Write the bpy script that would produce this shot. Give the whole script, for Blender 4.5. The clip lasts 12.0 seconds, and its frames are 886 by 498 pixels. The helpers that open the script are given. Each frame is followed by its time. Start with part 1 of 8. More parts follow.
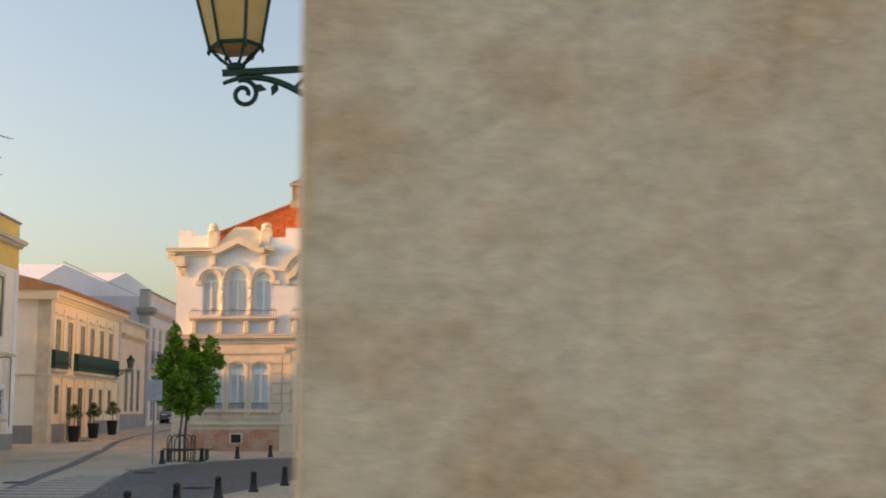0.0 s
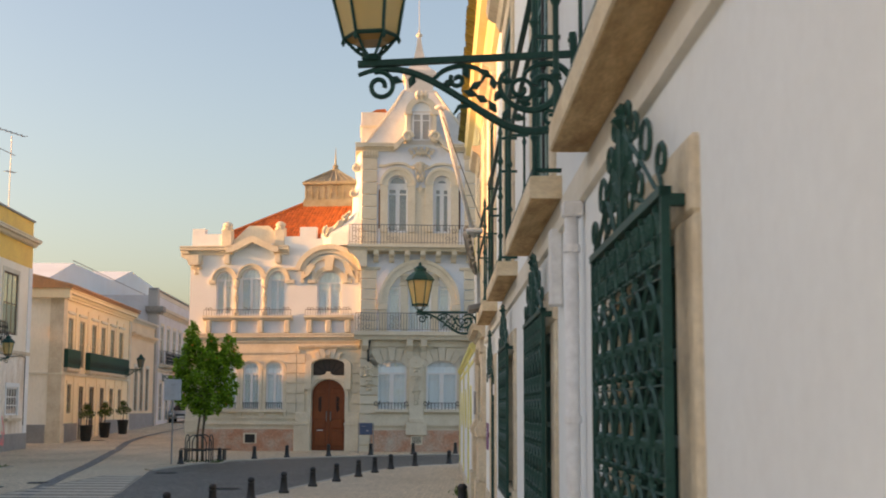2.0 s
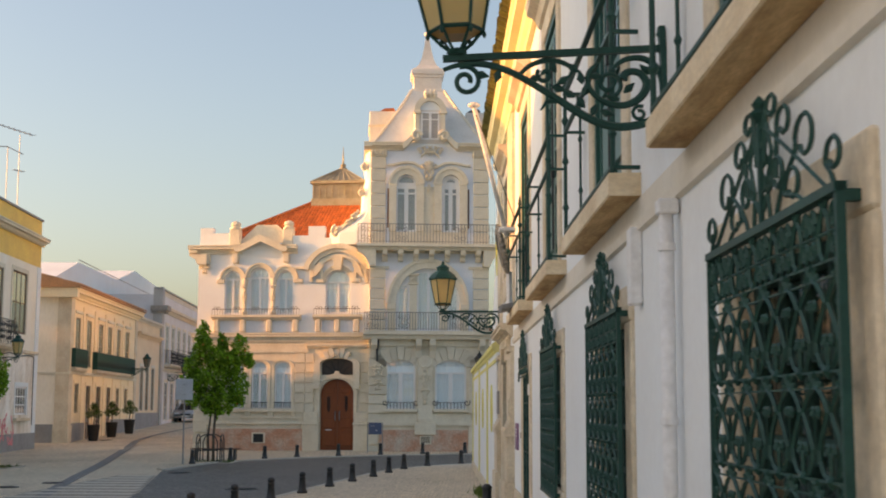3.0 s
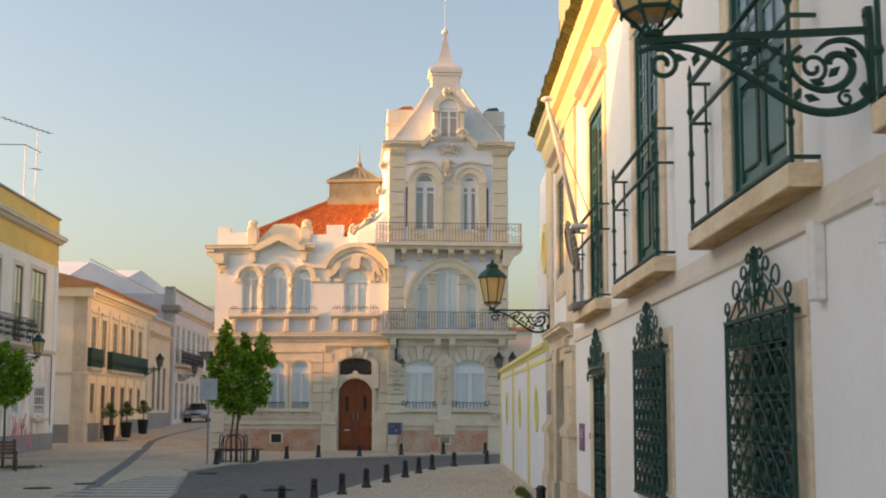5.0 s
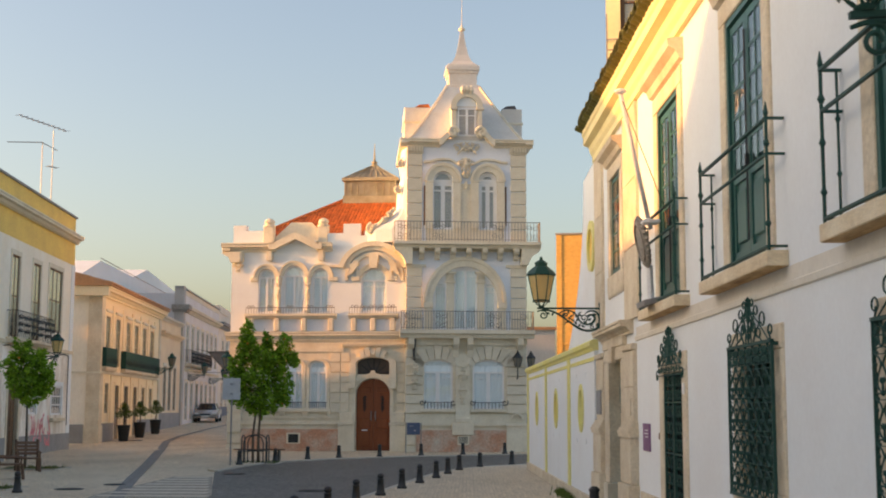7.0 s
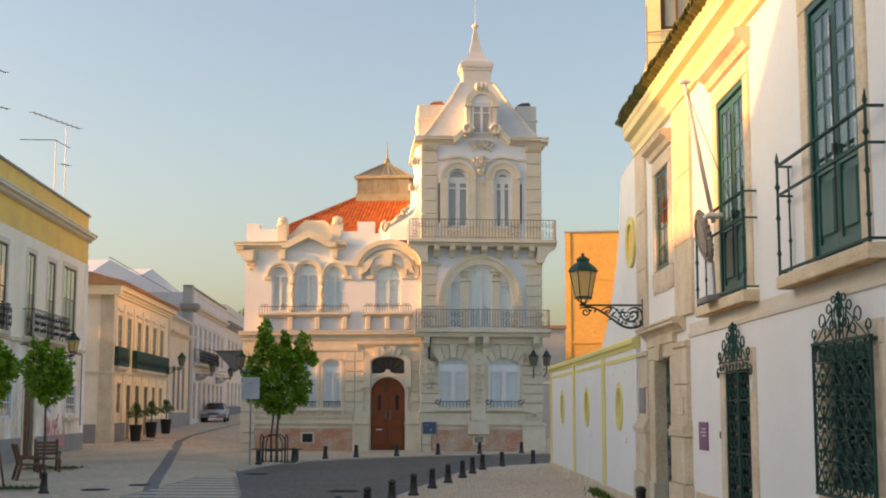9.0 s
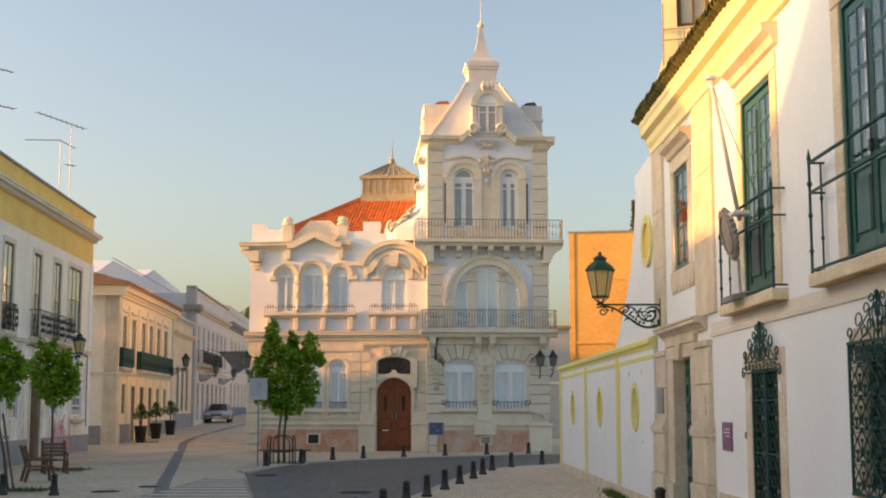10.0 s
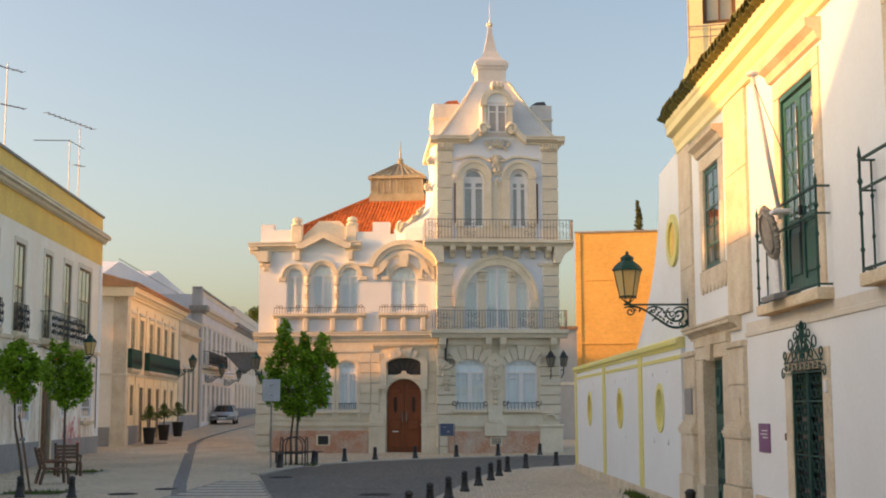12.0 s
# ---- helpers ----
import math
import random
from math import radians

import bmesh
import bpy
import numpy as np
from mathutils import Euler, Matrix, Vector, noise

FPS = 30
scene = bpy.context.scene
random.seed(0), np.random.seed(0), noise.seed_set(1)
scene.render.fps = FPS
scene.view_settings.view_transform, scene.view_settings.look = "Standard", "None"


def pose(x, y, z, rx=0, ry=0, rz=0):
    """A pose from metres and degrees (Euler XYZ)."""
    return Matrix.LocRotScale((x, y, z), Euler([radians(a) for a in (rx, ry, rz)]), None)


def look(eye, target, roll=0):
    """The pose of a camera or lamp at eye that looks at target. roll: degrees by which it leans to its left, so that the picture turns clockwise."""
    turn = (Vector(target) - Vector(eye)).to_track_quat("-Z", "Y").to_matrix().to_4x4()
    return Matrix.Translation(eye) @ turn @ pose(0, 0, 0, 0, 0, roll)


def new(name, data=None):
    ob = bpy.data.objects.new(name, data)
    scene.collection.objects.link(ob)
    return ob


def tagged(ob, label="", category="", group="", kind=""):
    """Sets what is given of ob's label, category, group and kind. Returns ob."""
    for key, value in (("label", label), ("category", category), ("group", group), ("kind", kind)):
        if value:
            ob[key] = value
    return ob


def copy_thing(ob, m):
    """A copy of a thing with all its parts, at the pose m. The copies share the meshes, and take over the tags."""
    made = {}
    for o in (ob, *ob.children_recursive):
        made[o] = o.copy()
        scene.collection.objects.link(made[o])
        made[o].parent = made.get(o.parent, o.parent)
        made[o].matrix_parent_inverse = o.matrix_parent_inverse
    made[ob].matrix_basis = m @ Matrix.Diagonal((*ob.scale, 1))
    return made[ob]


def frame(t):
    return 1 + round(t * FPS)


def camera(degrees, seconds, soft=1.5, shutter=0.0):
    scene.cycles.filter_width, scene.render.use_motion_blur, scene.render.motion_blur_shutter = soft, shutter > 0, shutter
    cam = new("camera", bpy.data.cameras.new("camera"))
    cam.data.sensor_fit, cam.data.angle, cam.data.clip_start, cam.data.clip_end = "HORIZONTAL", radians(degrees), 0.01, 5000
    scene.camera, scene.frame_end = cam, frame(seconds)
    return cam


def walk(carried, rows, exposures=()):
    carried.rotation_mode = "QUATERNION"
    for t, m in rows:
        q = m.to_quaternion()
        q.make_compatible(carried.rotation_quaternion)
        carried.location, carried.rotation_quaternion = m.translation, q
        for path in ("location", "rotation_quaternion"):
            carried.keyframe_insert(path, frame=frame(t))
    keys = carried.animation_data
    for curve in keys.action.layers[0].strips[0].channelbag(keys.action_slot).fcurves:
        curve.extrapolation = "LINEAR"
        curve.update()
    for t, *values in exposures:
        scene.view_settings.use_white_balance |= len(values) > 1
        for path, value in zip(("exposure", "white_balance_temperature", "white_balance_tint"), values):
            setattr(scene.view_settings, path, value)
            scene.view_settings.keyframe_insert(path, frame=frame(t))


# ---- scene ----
# the camera and its walk
EXPO, KELVIN, TINT = 1.7, 10200, 20.5
cam = camera(38.0, 12.0, soft=1.9, shutter=0.5)
PATH = [
    (0, (-0.034, -0.012, 1.721), (-0.087, 1.972, 1.97), 0.1),
    (0.5, (-0.199, 0.017, 1.728), (-0.251, 2.001, 1.976), 0.1),
    (1, (-0.367, 0.091, 1.736), (-0.418, 2.075, 1.983), 0.1),
    (1.5, (-0.613, 0.17, 1.742), (-0.663, 2.154, 1.989), 0.2),
    (2, (-0.863, 0.241, 1.748), (-0.913, 2.225, 1.996), 0.2),
    (2.5, (-1.13, 0.305, 1.753), (-1.179, 2.289, 2.001), 0.2),
    (3, (-1.354, 0.37, 1.757), (-1.402, 2.354, 2.004), 0.2),
    (3.5, (-1.629, 0.441, 1.759), (-1.675, 2.425, 2.005), 0.2),
    (5.5, (-2.661, 0.815, 1.758), (-2.704, 2.799, 2.005), 0.2),
    (6, (-2.927, 0.918, 1.755), (-2.969, 2.903, 2.001), 0.2),
    (6.5, (-3.173, 1.02, 1.752), (-3.214, 3.005, 1.998), 0.2),
    (7, (-3.41, 1.12, 1.748), (-3.449, 3.104, 1.995), 0.2),
    (9, (-4.242, 1.526, 1.735), (-4.277, 3.51, 1.981), 0.1),
    (9.5, (-4.397, 1.632, 1.734), (-4.433, 3.616, 1.98), 0.0),
    (10, (-4.56, 1.733, 1.733), (-4.594, 3.717, 1.98), 0.0),
    (10.5, (-4.704, 1.821, 1.734), (-4.738, 3.805, 1.981), -0.0),
    (11, (-4.835, 1.888, 1.737), (-4.868, 3.872, 1.984), -0.0),
    (11.5, (-4.972, 1.935, 1.741), (-5.005, 3.919, 1.99), -0.1),
    (12, (-5.058, 1.979, 1.748), (-5.091, 3.963, 1.996), -0.1),
]
walk(cam, [(t, look(eye, target, roll)) for t, eye, target, roll in PATH], exposures=[(0.0, EXPO, KELVIN, TINT), (12.0, EXPO, KELVIN, TINT)])

# sky and sun: a low sun over the roofs behind the square's far side
SUN_AZ, SUN_EL = radians(5.5), radians(10.0)
SUN_TO = Vector((-math.cos(SUN_AZ) * math.cos(SUN_EL), -math.sin(SUN_AZ) * math.cos(SUN_EL), math.sin(SUN_EL)))
world = bpy.data.worlds.new("sky")
scene.world = world
world.use_nodes = True
wt = world.node_tree
sky = wt.nodes.new("ShaderNodeTexSky")
sky.sky_type, sky.sun_disc = "NISHITA", False
sky.sun_elevation, sky.sun_rotation = SUN_EL, math.atan2(SUN_TO.x, SUN_TO.y)
sky.air_density, sky.dust_density, sky.ozone_density = 1.0, 3.7, 3.2
wt.links.new(sky.outputs[0], wt.nodes["Background"].inputs[0])
wt.nodes["Background"].inputs[1].default_value = 0.138
sun = bpy.data.lights.new("sun", "SUN")
sun.energy, sun.angle, sun.color = 2.0, radians(1.0), (1.0, 0.47, 0.13)
new("sun", sun).matrix_world = look(SUN_TO * 80, (0, 0, 0))

# materials
def mat(name, c1, c2=None, rough=0.8, big=0.7, small=18.0, mix=0.5, bump=0.15, metal=0.0, grain=0.12, stretch=(1, 1, 1), vary=0.0, spec=0.4, island=False):
    """A surface of two colours in soft patches, with fine grain and relief; sizes in 1/m."""
    m = bpy.data.materials.new(name)
    m.use_nodes = True
    t = m.node_tree
    b = t.nodes["Principled BSDF"]
    b.inputs["Roughness"].default_value, b.inputs["Metallic"].default_value = rough, metal
    b.inputs["Specular IOR Level"].default_value = spec
    co = t.nodes.new("ShaderNodeTexCoord")
    mp = t.nodes.new("ShaderNodeMapping")
    mp.inputs["Scale"].default_value = stretch
    t.links.new(co.outputs["Object"], mp.inputs[0])

    def noise_tex(scale, detail, rough_=0.6):
        n = t.nodes.new("ShaderNodeTexNoise")
        n.inputs["Scale"].default_value, n.inputs["Detail"].default_value, n.inputs["Roughness"].default_value = scale, detail, rough_
        t.links.new(mp.outputs[0], n.inputs[0])
        return n.outputs[0]

    ramp = t.nodes.new("ShaderNodeMapRange")
    ramp.inputs[1].default_value, ramp.inputs[2].default_value = 0.5 - 0.5 * (1 - mix) * 0.5, 0.5 + 0.22
    t.links.new(noise_tex(big, 6, 0.65), ramp.inputs[0])
    mx = t.nodes.new("ShaderNodeMix")
    mx.data_type = "RGBA"
    mx.inputs[6].default_value, mx.inputs[7].default_value = (*c1, 1), (*(c2 or c1), 1)
    t.links.new(ramp.outputs[0], mx.inputs[0])
    hs = t.nodes.new("ShaderNodeHueSaturation")
    t.links.new(mx.outputs[2], hs.inputs["Color"])
    g = t.nodes.new("ShaderNodeMapRange")
    g.inputs[1].default_value, g.inputs[2].default_value, g.inputs[3].default_value, g.inputs[4].default_value = 0.25, 0.75, 1 - grain, 1 + grain
    fine = noise_tex(small, 5)
    t.links.new(fine, g.inputs[0])
    value = g.outputs[0]
    if vary or island:
        rnd = t.nodes.new("ShaderNodeNewGeometry").outputs["Random Per Island"] if island else t.nodes.new("ShaderNodeObjectInfo").outputs["Random"]
        v = t.nodes.new("ShaderNodeMapRange")
        v.inputs[3].default_value, v.inputs[4].default_value = 1 - vary, 1 + vary
        t.links.new(rnd, v.inputs[0])
        mul = t.nodes.new("ShaderNodeMath")
        mul.operation = "MULTIPLY"
        t.links.new(v.outputs[0], mul.inputs[0])
        t.links.new(value, mul.inputs[1])
        value = mul.outputs[0]
    t.links.new(value, hs.inputs["Value"])
    t.links.new(hs.outputs[0], b.inputs["Base Color"])
    if bump:
        bp = t.nodes.new("ShaderNodeBump")
        bp.inputs["Strength"].default_value, bp.inputs["Distance"].default_value = bump, 0.02
        t.links.new(fine, bp.inputs["Height"])
        t.links.new(bp.outputs[0], b.inputs["Normal"])
    return m


def paving(name, c1, c2, joint, scale, rough=0.75):
    """Small hewn paving stones: cells with dark sandy joints, uneven in tone."""
    m = mat(name, c1, c2, rough, 0.25, 9.0, 0.5, 0.0, grain=0.1)
    t = m.node_tree
    b = t.nodes["Principled BSDF"]
    mp = next(n for n in t.nodes if n.type == "MAPPING")
    old = b.inputs["Base Color"].links[0].from_socket
    cell = t.nodes.new("ShaderNodeTexVoronoi")
    edge = t.nodes.new("ShaderNodeTexVoronoi")
    edge.feature = "DISTANCE_TO_EDGE"
    for v in (cell, edge):
        v.inputs["Scale"].default_value, v.inputs["Randomness"].default_value = scale, 0.55
        t.links.new(mp.outputs[0], v.inputs[0])
    tone = t.nodes.new("ShaderNodeMapRange")
    tone.inputs[3].default_value, tone.inputs[4].default_value = 0.7, 1.24
    t.links.new(cell.outputs["Color"], tone.inputs[0])
    hs = t.nodes.new("ShaderNodeHueSaturation")
    t.links.new(old, hs.inputs["Color"])
    t.links.new(tone.outputs[0], hs.inputs["Value"])
    gap = t.nodes.new("ShaderNodeMapRange")
    gap.inputs[1].default_value, gap.inputs[2].default_value = 0.02, 0.09
    t.links.new(edge.outputs["Distance"], gap.inputs[0])
    mx = t.nodes.new("ShaderNodeMix")
    mx.data_type = "RGBA"
    mx.inputs[6].default_value = (*joint, 1)
    t.links.new(gap.outputs[0], mx.inputs[0])
    t.links.new(hs.outputs[0], mx.inputs[7])
    t.links.new(mx.outputs[2], b.inputs["Base Color"])
    bp = t.nodes.new("ShaderNodeBump")
    bp.inputs["Strength"].default_value, bp.inputs["Distance"].default_value = 0.6, 0.012
    t.links.new(gap.outputs[0], bp.inputs["Height"])
    t.links.new(bp.outputs[0], b.inputs["Normal"])
    return m


def glass(name, tint=(0.85, 0.9, 0.92)):
    """A thin window pane: see-through, with a mirror sheen that grows at grazing angles."""
    m = bpy.data.materials.new(name)
    m.use_nodes = True
    t = m.node_tree
    t.nodes.remove(t.nodes["Principled BSDF"])
    clear, shine, lw, fr, mx = (t.nodes.new(n) for n in ("ShaderNodeBsdfTransparent", "ShaderNodeBsdfGlossy", "ShaderNodeLayerWeight", "ShaderNodeMapRange", "ShaderNodeMixShader"))
    power = t.nodes.new("ShaderNodeMath")
    power.operation, power.inputs[1].default_value = "POWER", 5.0
    lw.inputs[0].default_value = 0.5
    fr.inputs[3].default_value, fr.inputs[4].default_value = 0.1, 0.95
    t.links.new(lw.outputs["Facing"], power.inputs[0])
    t.links.new(power.outputs[0], fr.inputs[0])
    clear.inputs[0].default_value = (*tint, 1)
    shine.inputs["Roughness"].default_value = 0.03
    t.links.new(fr.outputs[0], mx.inputs[0])
    t.links.new(clear.outputs[0], mx.inputs[1])
    t.links.new(shine.outputs[0], mx.inputs[2])
    t.links.new(mx.outputs[0], t.nodes["Material Output"].inputs[0])
    return m


def see_through(m, share):
    """Lets part of the light pass through a thin surface."""
    t = m.node_tree
    b, out = t.nodes["Principled BSDF"], t.nodes["Material Output"]
    tr, mx = t.nodes.new("ShaderNodeBsdfTranslucent"), t.nodes.new("ShaderNodeMixShader")
    mx.inputs[0].default_value = share
    t.links.new(b.inputs["Base Color"].links[0].from_socket, tr.inputs[0])
    t.links.new(b.outputs[0], mx.inputs[1])
    t.links.new(tr.outputs[0], mx.inputs[2])
    t.links.new(mx.outputs[0], out.inputs[0])
    return m


def leafy(name, c1, c2):
    return see_through(mat(name, c1, c2, 0.5, 1.5, 30, 0.5, 0.0, grain=0.2, vary=0.45, island=True, spec=0.35), 0.4)


M_WHITE = mat("white_limewash", (0.84, 0.89, 0.91), (0.785, 0.81, 0.815), 0.9, 0.5, 14, 0.35, 0.07, grain=0.03)
M_CREAM = mat("cream_plaster", (0.80, 0.76, 0.68), (0.66, 0.60, 0.50), 0.9, 0.5, 12, 0.4, 0.12, grain=0.06)
M_LIMESTONE = mat("limestone", (0.74, 0.65, 0.51), (0.59, 0.47, 0.33), 0.75, 1.6, 22, 0.55, 0.35, grain=0.16)
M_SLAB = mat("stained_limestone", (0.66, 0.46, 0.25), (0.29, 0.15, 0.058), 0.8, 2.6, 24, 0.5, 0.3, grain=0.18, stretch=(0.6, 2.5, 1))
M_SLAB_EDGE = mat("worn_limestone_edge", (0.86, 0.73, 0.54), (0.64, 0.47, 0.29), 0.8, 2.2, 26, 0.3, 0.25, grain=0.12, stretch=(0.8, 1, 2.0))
M_STONE_BAND = mat("pilaster_limestone", (0.505, 0.505, 0.415), (0.42, 0.345, 0.225), 0.75, 12.0, 75, 0.75, 0.3, grain=0.2, stretch=(0.8, 0.8, 1.2))
M_STREAKED = mat("rain_streaked_limestone", (0.545, 0.56, 0.49), (0.46, 0.39, 0.265), 0.8, 7.0, 60, 0.5, 0.25, grain=0.14, stretch=(1.1, 1.1, 0.3))
M_PALE_STONE = mat("pale_stone", (0.80, 0.735, 0.60), (0.67, 0.595, 0.465), 0.85, 0.9, 10, 0.45, 0.2, grain=0.08)
M_BLOCK = mat("dressed_stone", (0.78, 0.715, 0.585), (0.66, 0.59, 0.465), 0.85, 1.2, 12, 0.4, 0.2, grain=0.08, vary=0.05)
M_PINK = mat("pink_breccia", (0.58, 0.29, 0.19), (0.60, 0.54, 0.46), 0.7, 1.1, 11, 0.6, 0.2, grain=0.28)
M_LILAC = mat("pale_blue_plaster", (0.78, 0.84, 0.91), (0.73, 0.775, 0.84), 0.9, 0.6, 12, 0.4, 0.1, grain=0.05)
M_IRON = mat("green_painted_iron", (0.006, 0.056, 0.047), (0.010, 0.075, 0.062), 0.55, 4, 40, 0.5, 0.1, grain=0.2, spec=0.32)
M_DARK_IRON = mat("dark_iron", (0.02, 0.024, 0.026), (0.04, 0.04, 0.042), 0.5, 4, 40, 0.5, 0.1, grain=0.2, spec=0.5)
M_GREEN_WOOD = mat("green_painted_wood", (0.014, 0.10, 0.086), (0.024, 0.125, 0.106), 0.38, 2, 30, 0.5, 0.1, grain=0.15, stretch=(1, 1, 0.2))
M_ROOF_WHITE = mat("greyed_white_render", (0.74, 0.715, 0.67), (0.62, 0.59, 0.54), 0.9, 0.9, 12, 0.45, 0.15, grain=0.06)
M_ROW_WHITE = mat("old_white_plaster", (0.97, 0.91, 0.80), (0.90, 0.80, 0.65), 0.95, 0.8, 9, 0.45, 0.2, grain=0.06, stretch=(1, 1, 0.45))
M_SHUTTER = mat("dark_green_shutter", (0.009, 0.052, 0.044), (0.014, 0.068, 0.056), 0.7, 2, 30, 0.5, 0.1, grain=0.15)
M_WHITE_WOOD = mat("white_painted_wood", (0.85, 0.86, 0.86), (0.78, 0.78, 0.77), 0.5, 2, 30, 0.4, 0.05, grain=0.04)
M_BROWN_WOOD = mat("brown_wood", (0.17, 0.09, 0.05), (0.11, 0.055, 0.03), 0.55, 2, 30, 0.5, 0.15, grain=0.25, stretch=(1, 1, 0.15))
M_DOOR = mat("red_brown_varnished_wood", (0.30, 0.078, 0.026), (0.22, 0.055, 0.02), 0.4, 1.5, 30, 0.5, 0.1, grain=0.2, stretch=(1, 1, 0.12))
M_BENCH = mat("weathered_wood", (0.19, 0.10, 0.062), (0.12, 0.065, 0.04), 0.7, 2, 30, 0.5, 0.2, grain=0.25)
M_TILE = mat("orange_roof_tile", (0.60, 0.17, 0.055), (0.46, 0.13, 0.05), 0.8, 1.2, 12, 0.5, 0.2, grain=0.2, vary=0.22, island=True)
M_OLD_TILE = mat("mossy_roof_tile", (0.115, 0.115, 0.035), (0.07, 0.08, 0.028), 0.9, 3.0, 25, 0.6, 0.4, grain=0.3, vary=0.25)
M_ROW_TILE = mat("faded_roof_tile", (0.56, 0.29, 0.15), (0.42, 0.23, 0.14), 0.9, 2.0, 16, 0.6, 0.3, grain=0.25, vary=0.2, island=True)
M_YELLOW = mat("yellow_limewash", (0.80, 0.73, 0.24), (0.76, 0.71, 0.36), 0.9, 1.2, 12, 0.4, 0.1, grain=0.07)
M_OCHRE = mat("ochre_plaster", (0.95, 0.66, 0.20), (0.82, 0.53, 0.18), 0.9, 0.9, 10, 0.5, 0.12, grain=0.1)
M_ROW_CREAM = mat("warm_cream_plaster", (0.98, 0.80, 0.55), (0.95, 0.74, 0.48), 0.9, 0.6, 12, 0.45, 0.12, grain=0.06)
M_ROW_TAN = mat("tan_plaster", (0.88, 0.70, 0.50), (0.76, 0.58, 0.40), 0.9, 0.6, 12, 0.45, 0.12, grain=0.08)
M_ROW_PALE = mat("greyed_old_plaster", (0.73, 0.735, 0.75), (0.64, 0.625, 0.61), 0.9, 0.6, 12, 0.45, 0.12, grain=0.08)
M_ORANGE_WALL = mat("orange_plaster", (0.78, 0.46, 0.15), (0.64, 0.34, 0.10), 0.9, 0.16, 3, 0.7, 0.1, grain=0.13, stretch=(1, 1, 1.6))
# Cornice colour takes in the yellow of the sunlight on it.
M_CORNICE = mat("sunlit_yellow_cornice", (0.84, 0.76, 0.46), (0.78, 0.66, 0.36), 0.9, 0.7, 12, 0.45, 0.12, grain=0.06)
M_YELLOW_HOUSE = mat("buff_plaster", (0.88, 0.85, 0.56), (0.84, 0.78, 0.46), 0.9, 0.6, 10, 0.5, 0.1, grain=0.05)
M_WORN = mat("worn_limewash", (0.96, 0.91, 0.84), (0.58, 0.46, 0.33), 0.95, 1.1, 9, 0.5, 0.3, grain=0.2, stretch=(1, 1, 0.4))
M_GREY_PLINTH = mat("grey_painted_plinth", (0.33, 0.33, 0.33), (0.26, 0.26, 0.26), 0.9, 1.2, 12, 0.5, 0.2, grain=0.1)
M_SKYLIGHT = mat("weathered_zinc", (0.38, 0.36, 0.28), (0.28, 0.25, 0.17), 0.6, 2, 16, 0.5, 0.1, metal=0.2, grain=0.15)
M_SLATE = mat("dark_slate", (0.06, 0.065, 0.075), (0.1, 0.1, 0.11), 0.6, 2, 16, 0.5, 0.2, grain=0.2)
# Near-black colour holds the shade of room interiors and the cellar vent.
M_ROOM = mat("interior_shade", (0.045, 0.045, 0.045), (0.03, 0.03, 0.03), 0.95, 1, 8, 0.5, 0.0)
M_CURTAIN = mat("white_curtain", (0.84, 0.94, 0.96), (0.78, 0.89, 0.92), 0.95, 1.5, 20, 0.4, 0.1, grain=0.05, stretch=(6, 1, 0.4))
M_BLIND = mat("grey_blind", (0.46, 0.45, 0.43), (0.36, 0.35, 0.34), 0.9, 1.5, 20, 0.4, 0.1, stretch=(1, 1, 8))
# The gold stands in for sky reflected in the old row's upper panes.
M_GOLD_BACKING = mat("reflected_gold_backing", (0.95, 0.76, 0.42), (0.86, 0.66, 0.35), 0.9, 1.5, 20, 0.4, 0.1, stretch=(1, 1, 4))
M_OPAL = see_through(mat("amber_lantern_glass", (0.92, 0.74, 0.40), (0.86, 0.66, 0.32), 0.25, 3, 12, 0.5, 0.02, grain=0.06), 0.5)
M_AMBER = mat("brown_lantern_base", (0.42, 0.24, 0.08), (0.34, 0.18, 0.06), 0.35, 3, 12, 0.5, 0.02, grain=0.06)
M_SMOKED = mat("smoky_lantern_glass", (0.20, 0.19, 0.155), (0.15, 0.145, 0.12), 0.2, 3, 12, 0.5, 0.02, grain=0.06)
M_GLASS = glass("window_glass", (0.97, 0.98, 0.98))
M_PURPLE = mat("purple_enamel", (0.25, 0.11, 0.24), (0.21, 0.09, 0.2), 0.4, 3, 20, 0.5, 0.02)
M_BLUE_SIGN = mat("blue_enamel", (0.07, 0.11, 0.2), (0.075, 0.11, 0.18), 0.4, 3, 20, 0.5, 0.02)
M_GREY_METAL = mat("galvanised_steel", (0.30, 0.31, 0.32), (0.22, 0.23, 0.24), 0.45, 3, 20, 0.5, 0.05, metal=0.6)
M_SIGN_BACK = mat("sign_back_aluminium", (0.5, 0.54, 0.57), (0.44, 0.47, 0.5), 0.5, 3, 20, 0.5, 0.03, metal=0.3)
M_PIPE = mat("white_painted_pipe", (0.83, 0.845, 0.86), (0.74, 0.74, 0.74), 0.6, 3, 20, 0.4, 0.05)
M_RUST = mat("weathered_grey_enamel", (0.36, 0.33, 0.29), (0.24, 0.21, 0.175), 0.7, 6, 30, 0.5, 0.2, grain=0.3)
M_PLAZA = paving("pale_paving_stones", (0.75, 0.605, 0.445), (0.61, 0.485, 0.345), (0.35, 0.275, 0.19), 10.5)
M_CROSSING = paving("worn_grey_setts", (0.40, 0.345, 0.275), (0.31, 0.27, 0.215), (0.2, 0.17, 0.13), 9.5, 0.7)
M_SETTS = paving("dark_granite_setts", (0.19, 0.185, 0.165), (0.14, 0.138, 0.122), (0.06, 0.058, 0.05), 8.5, 0.65)
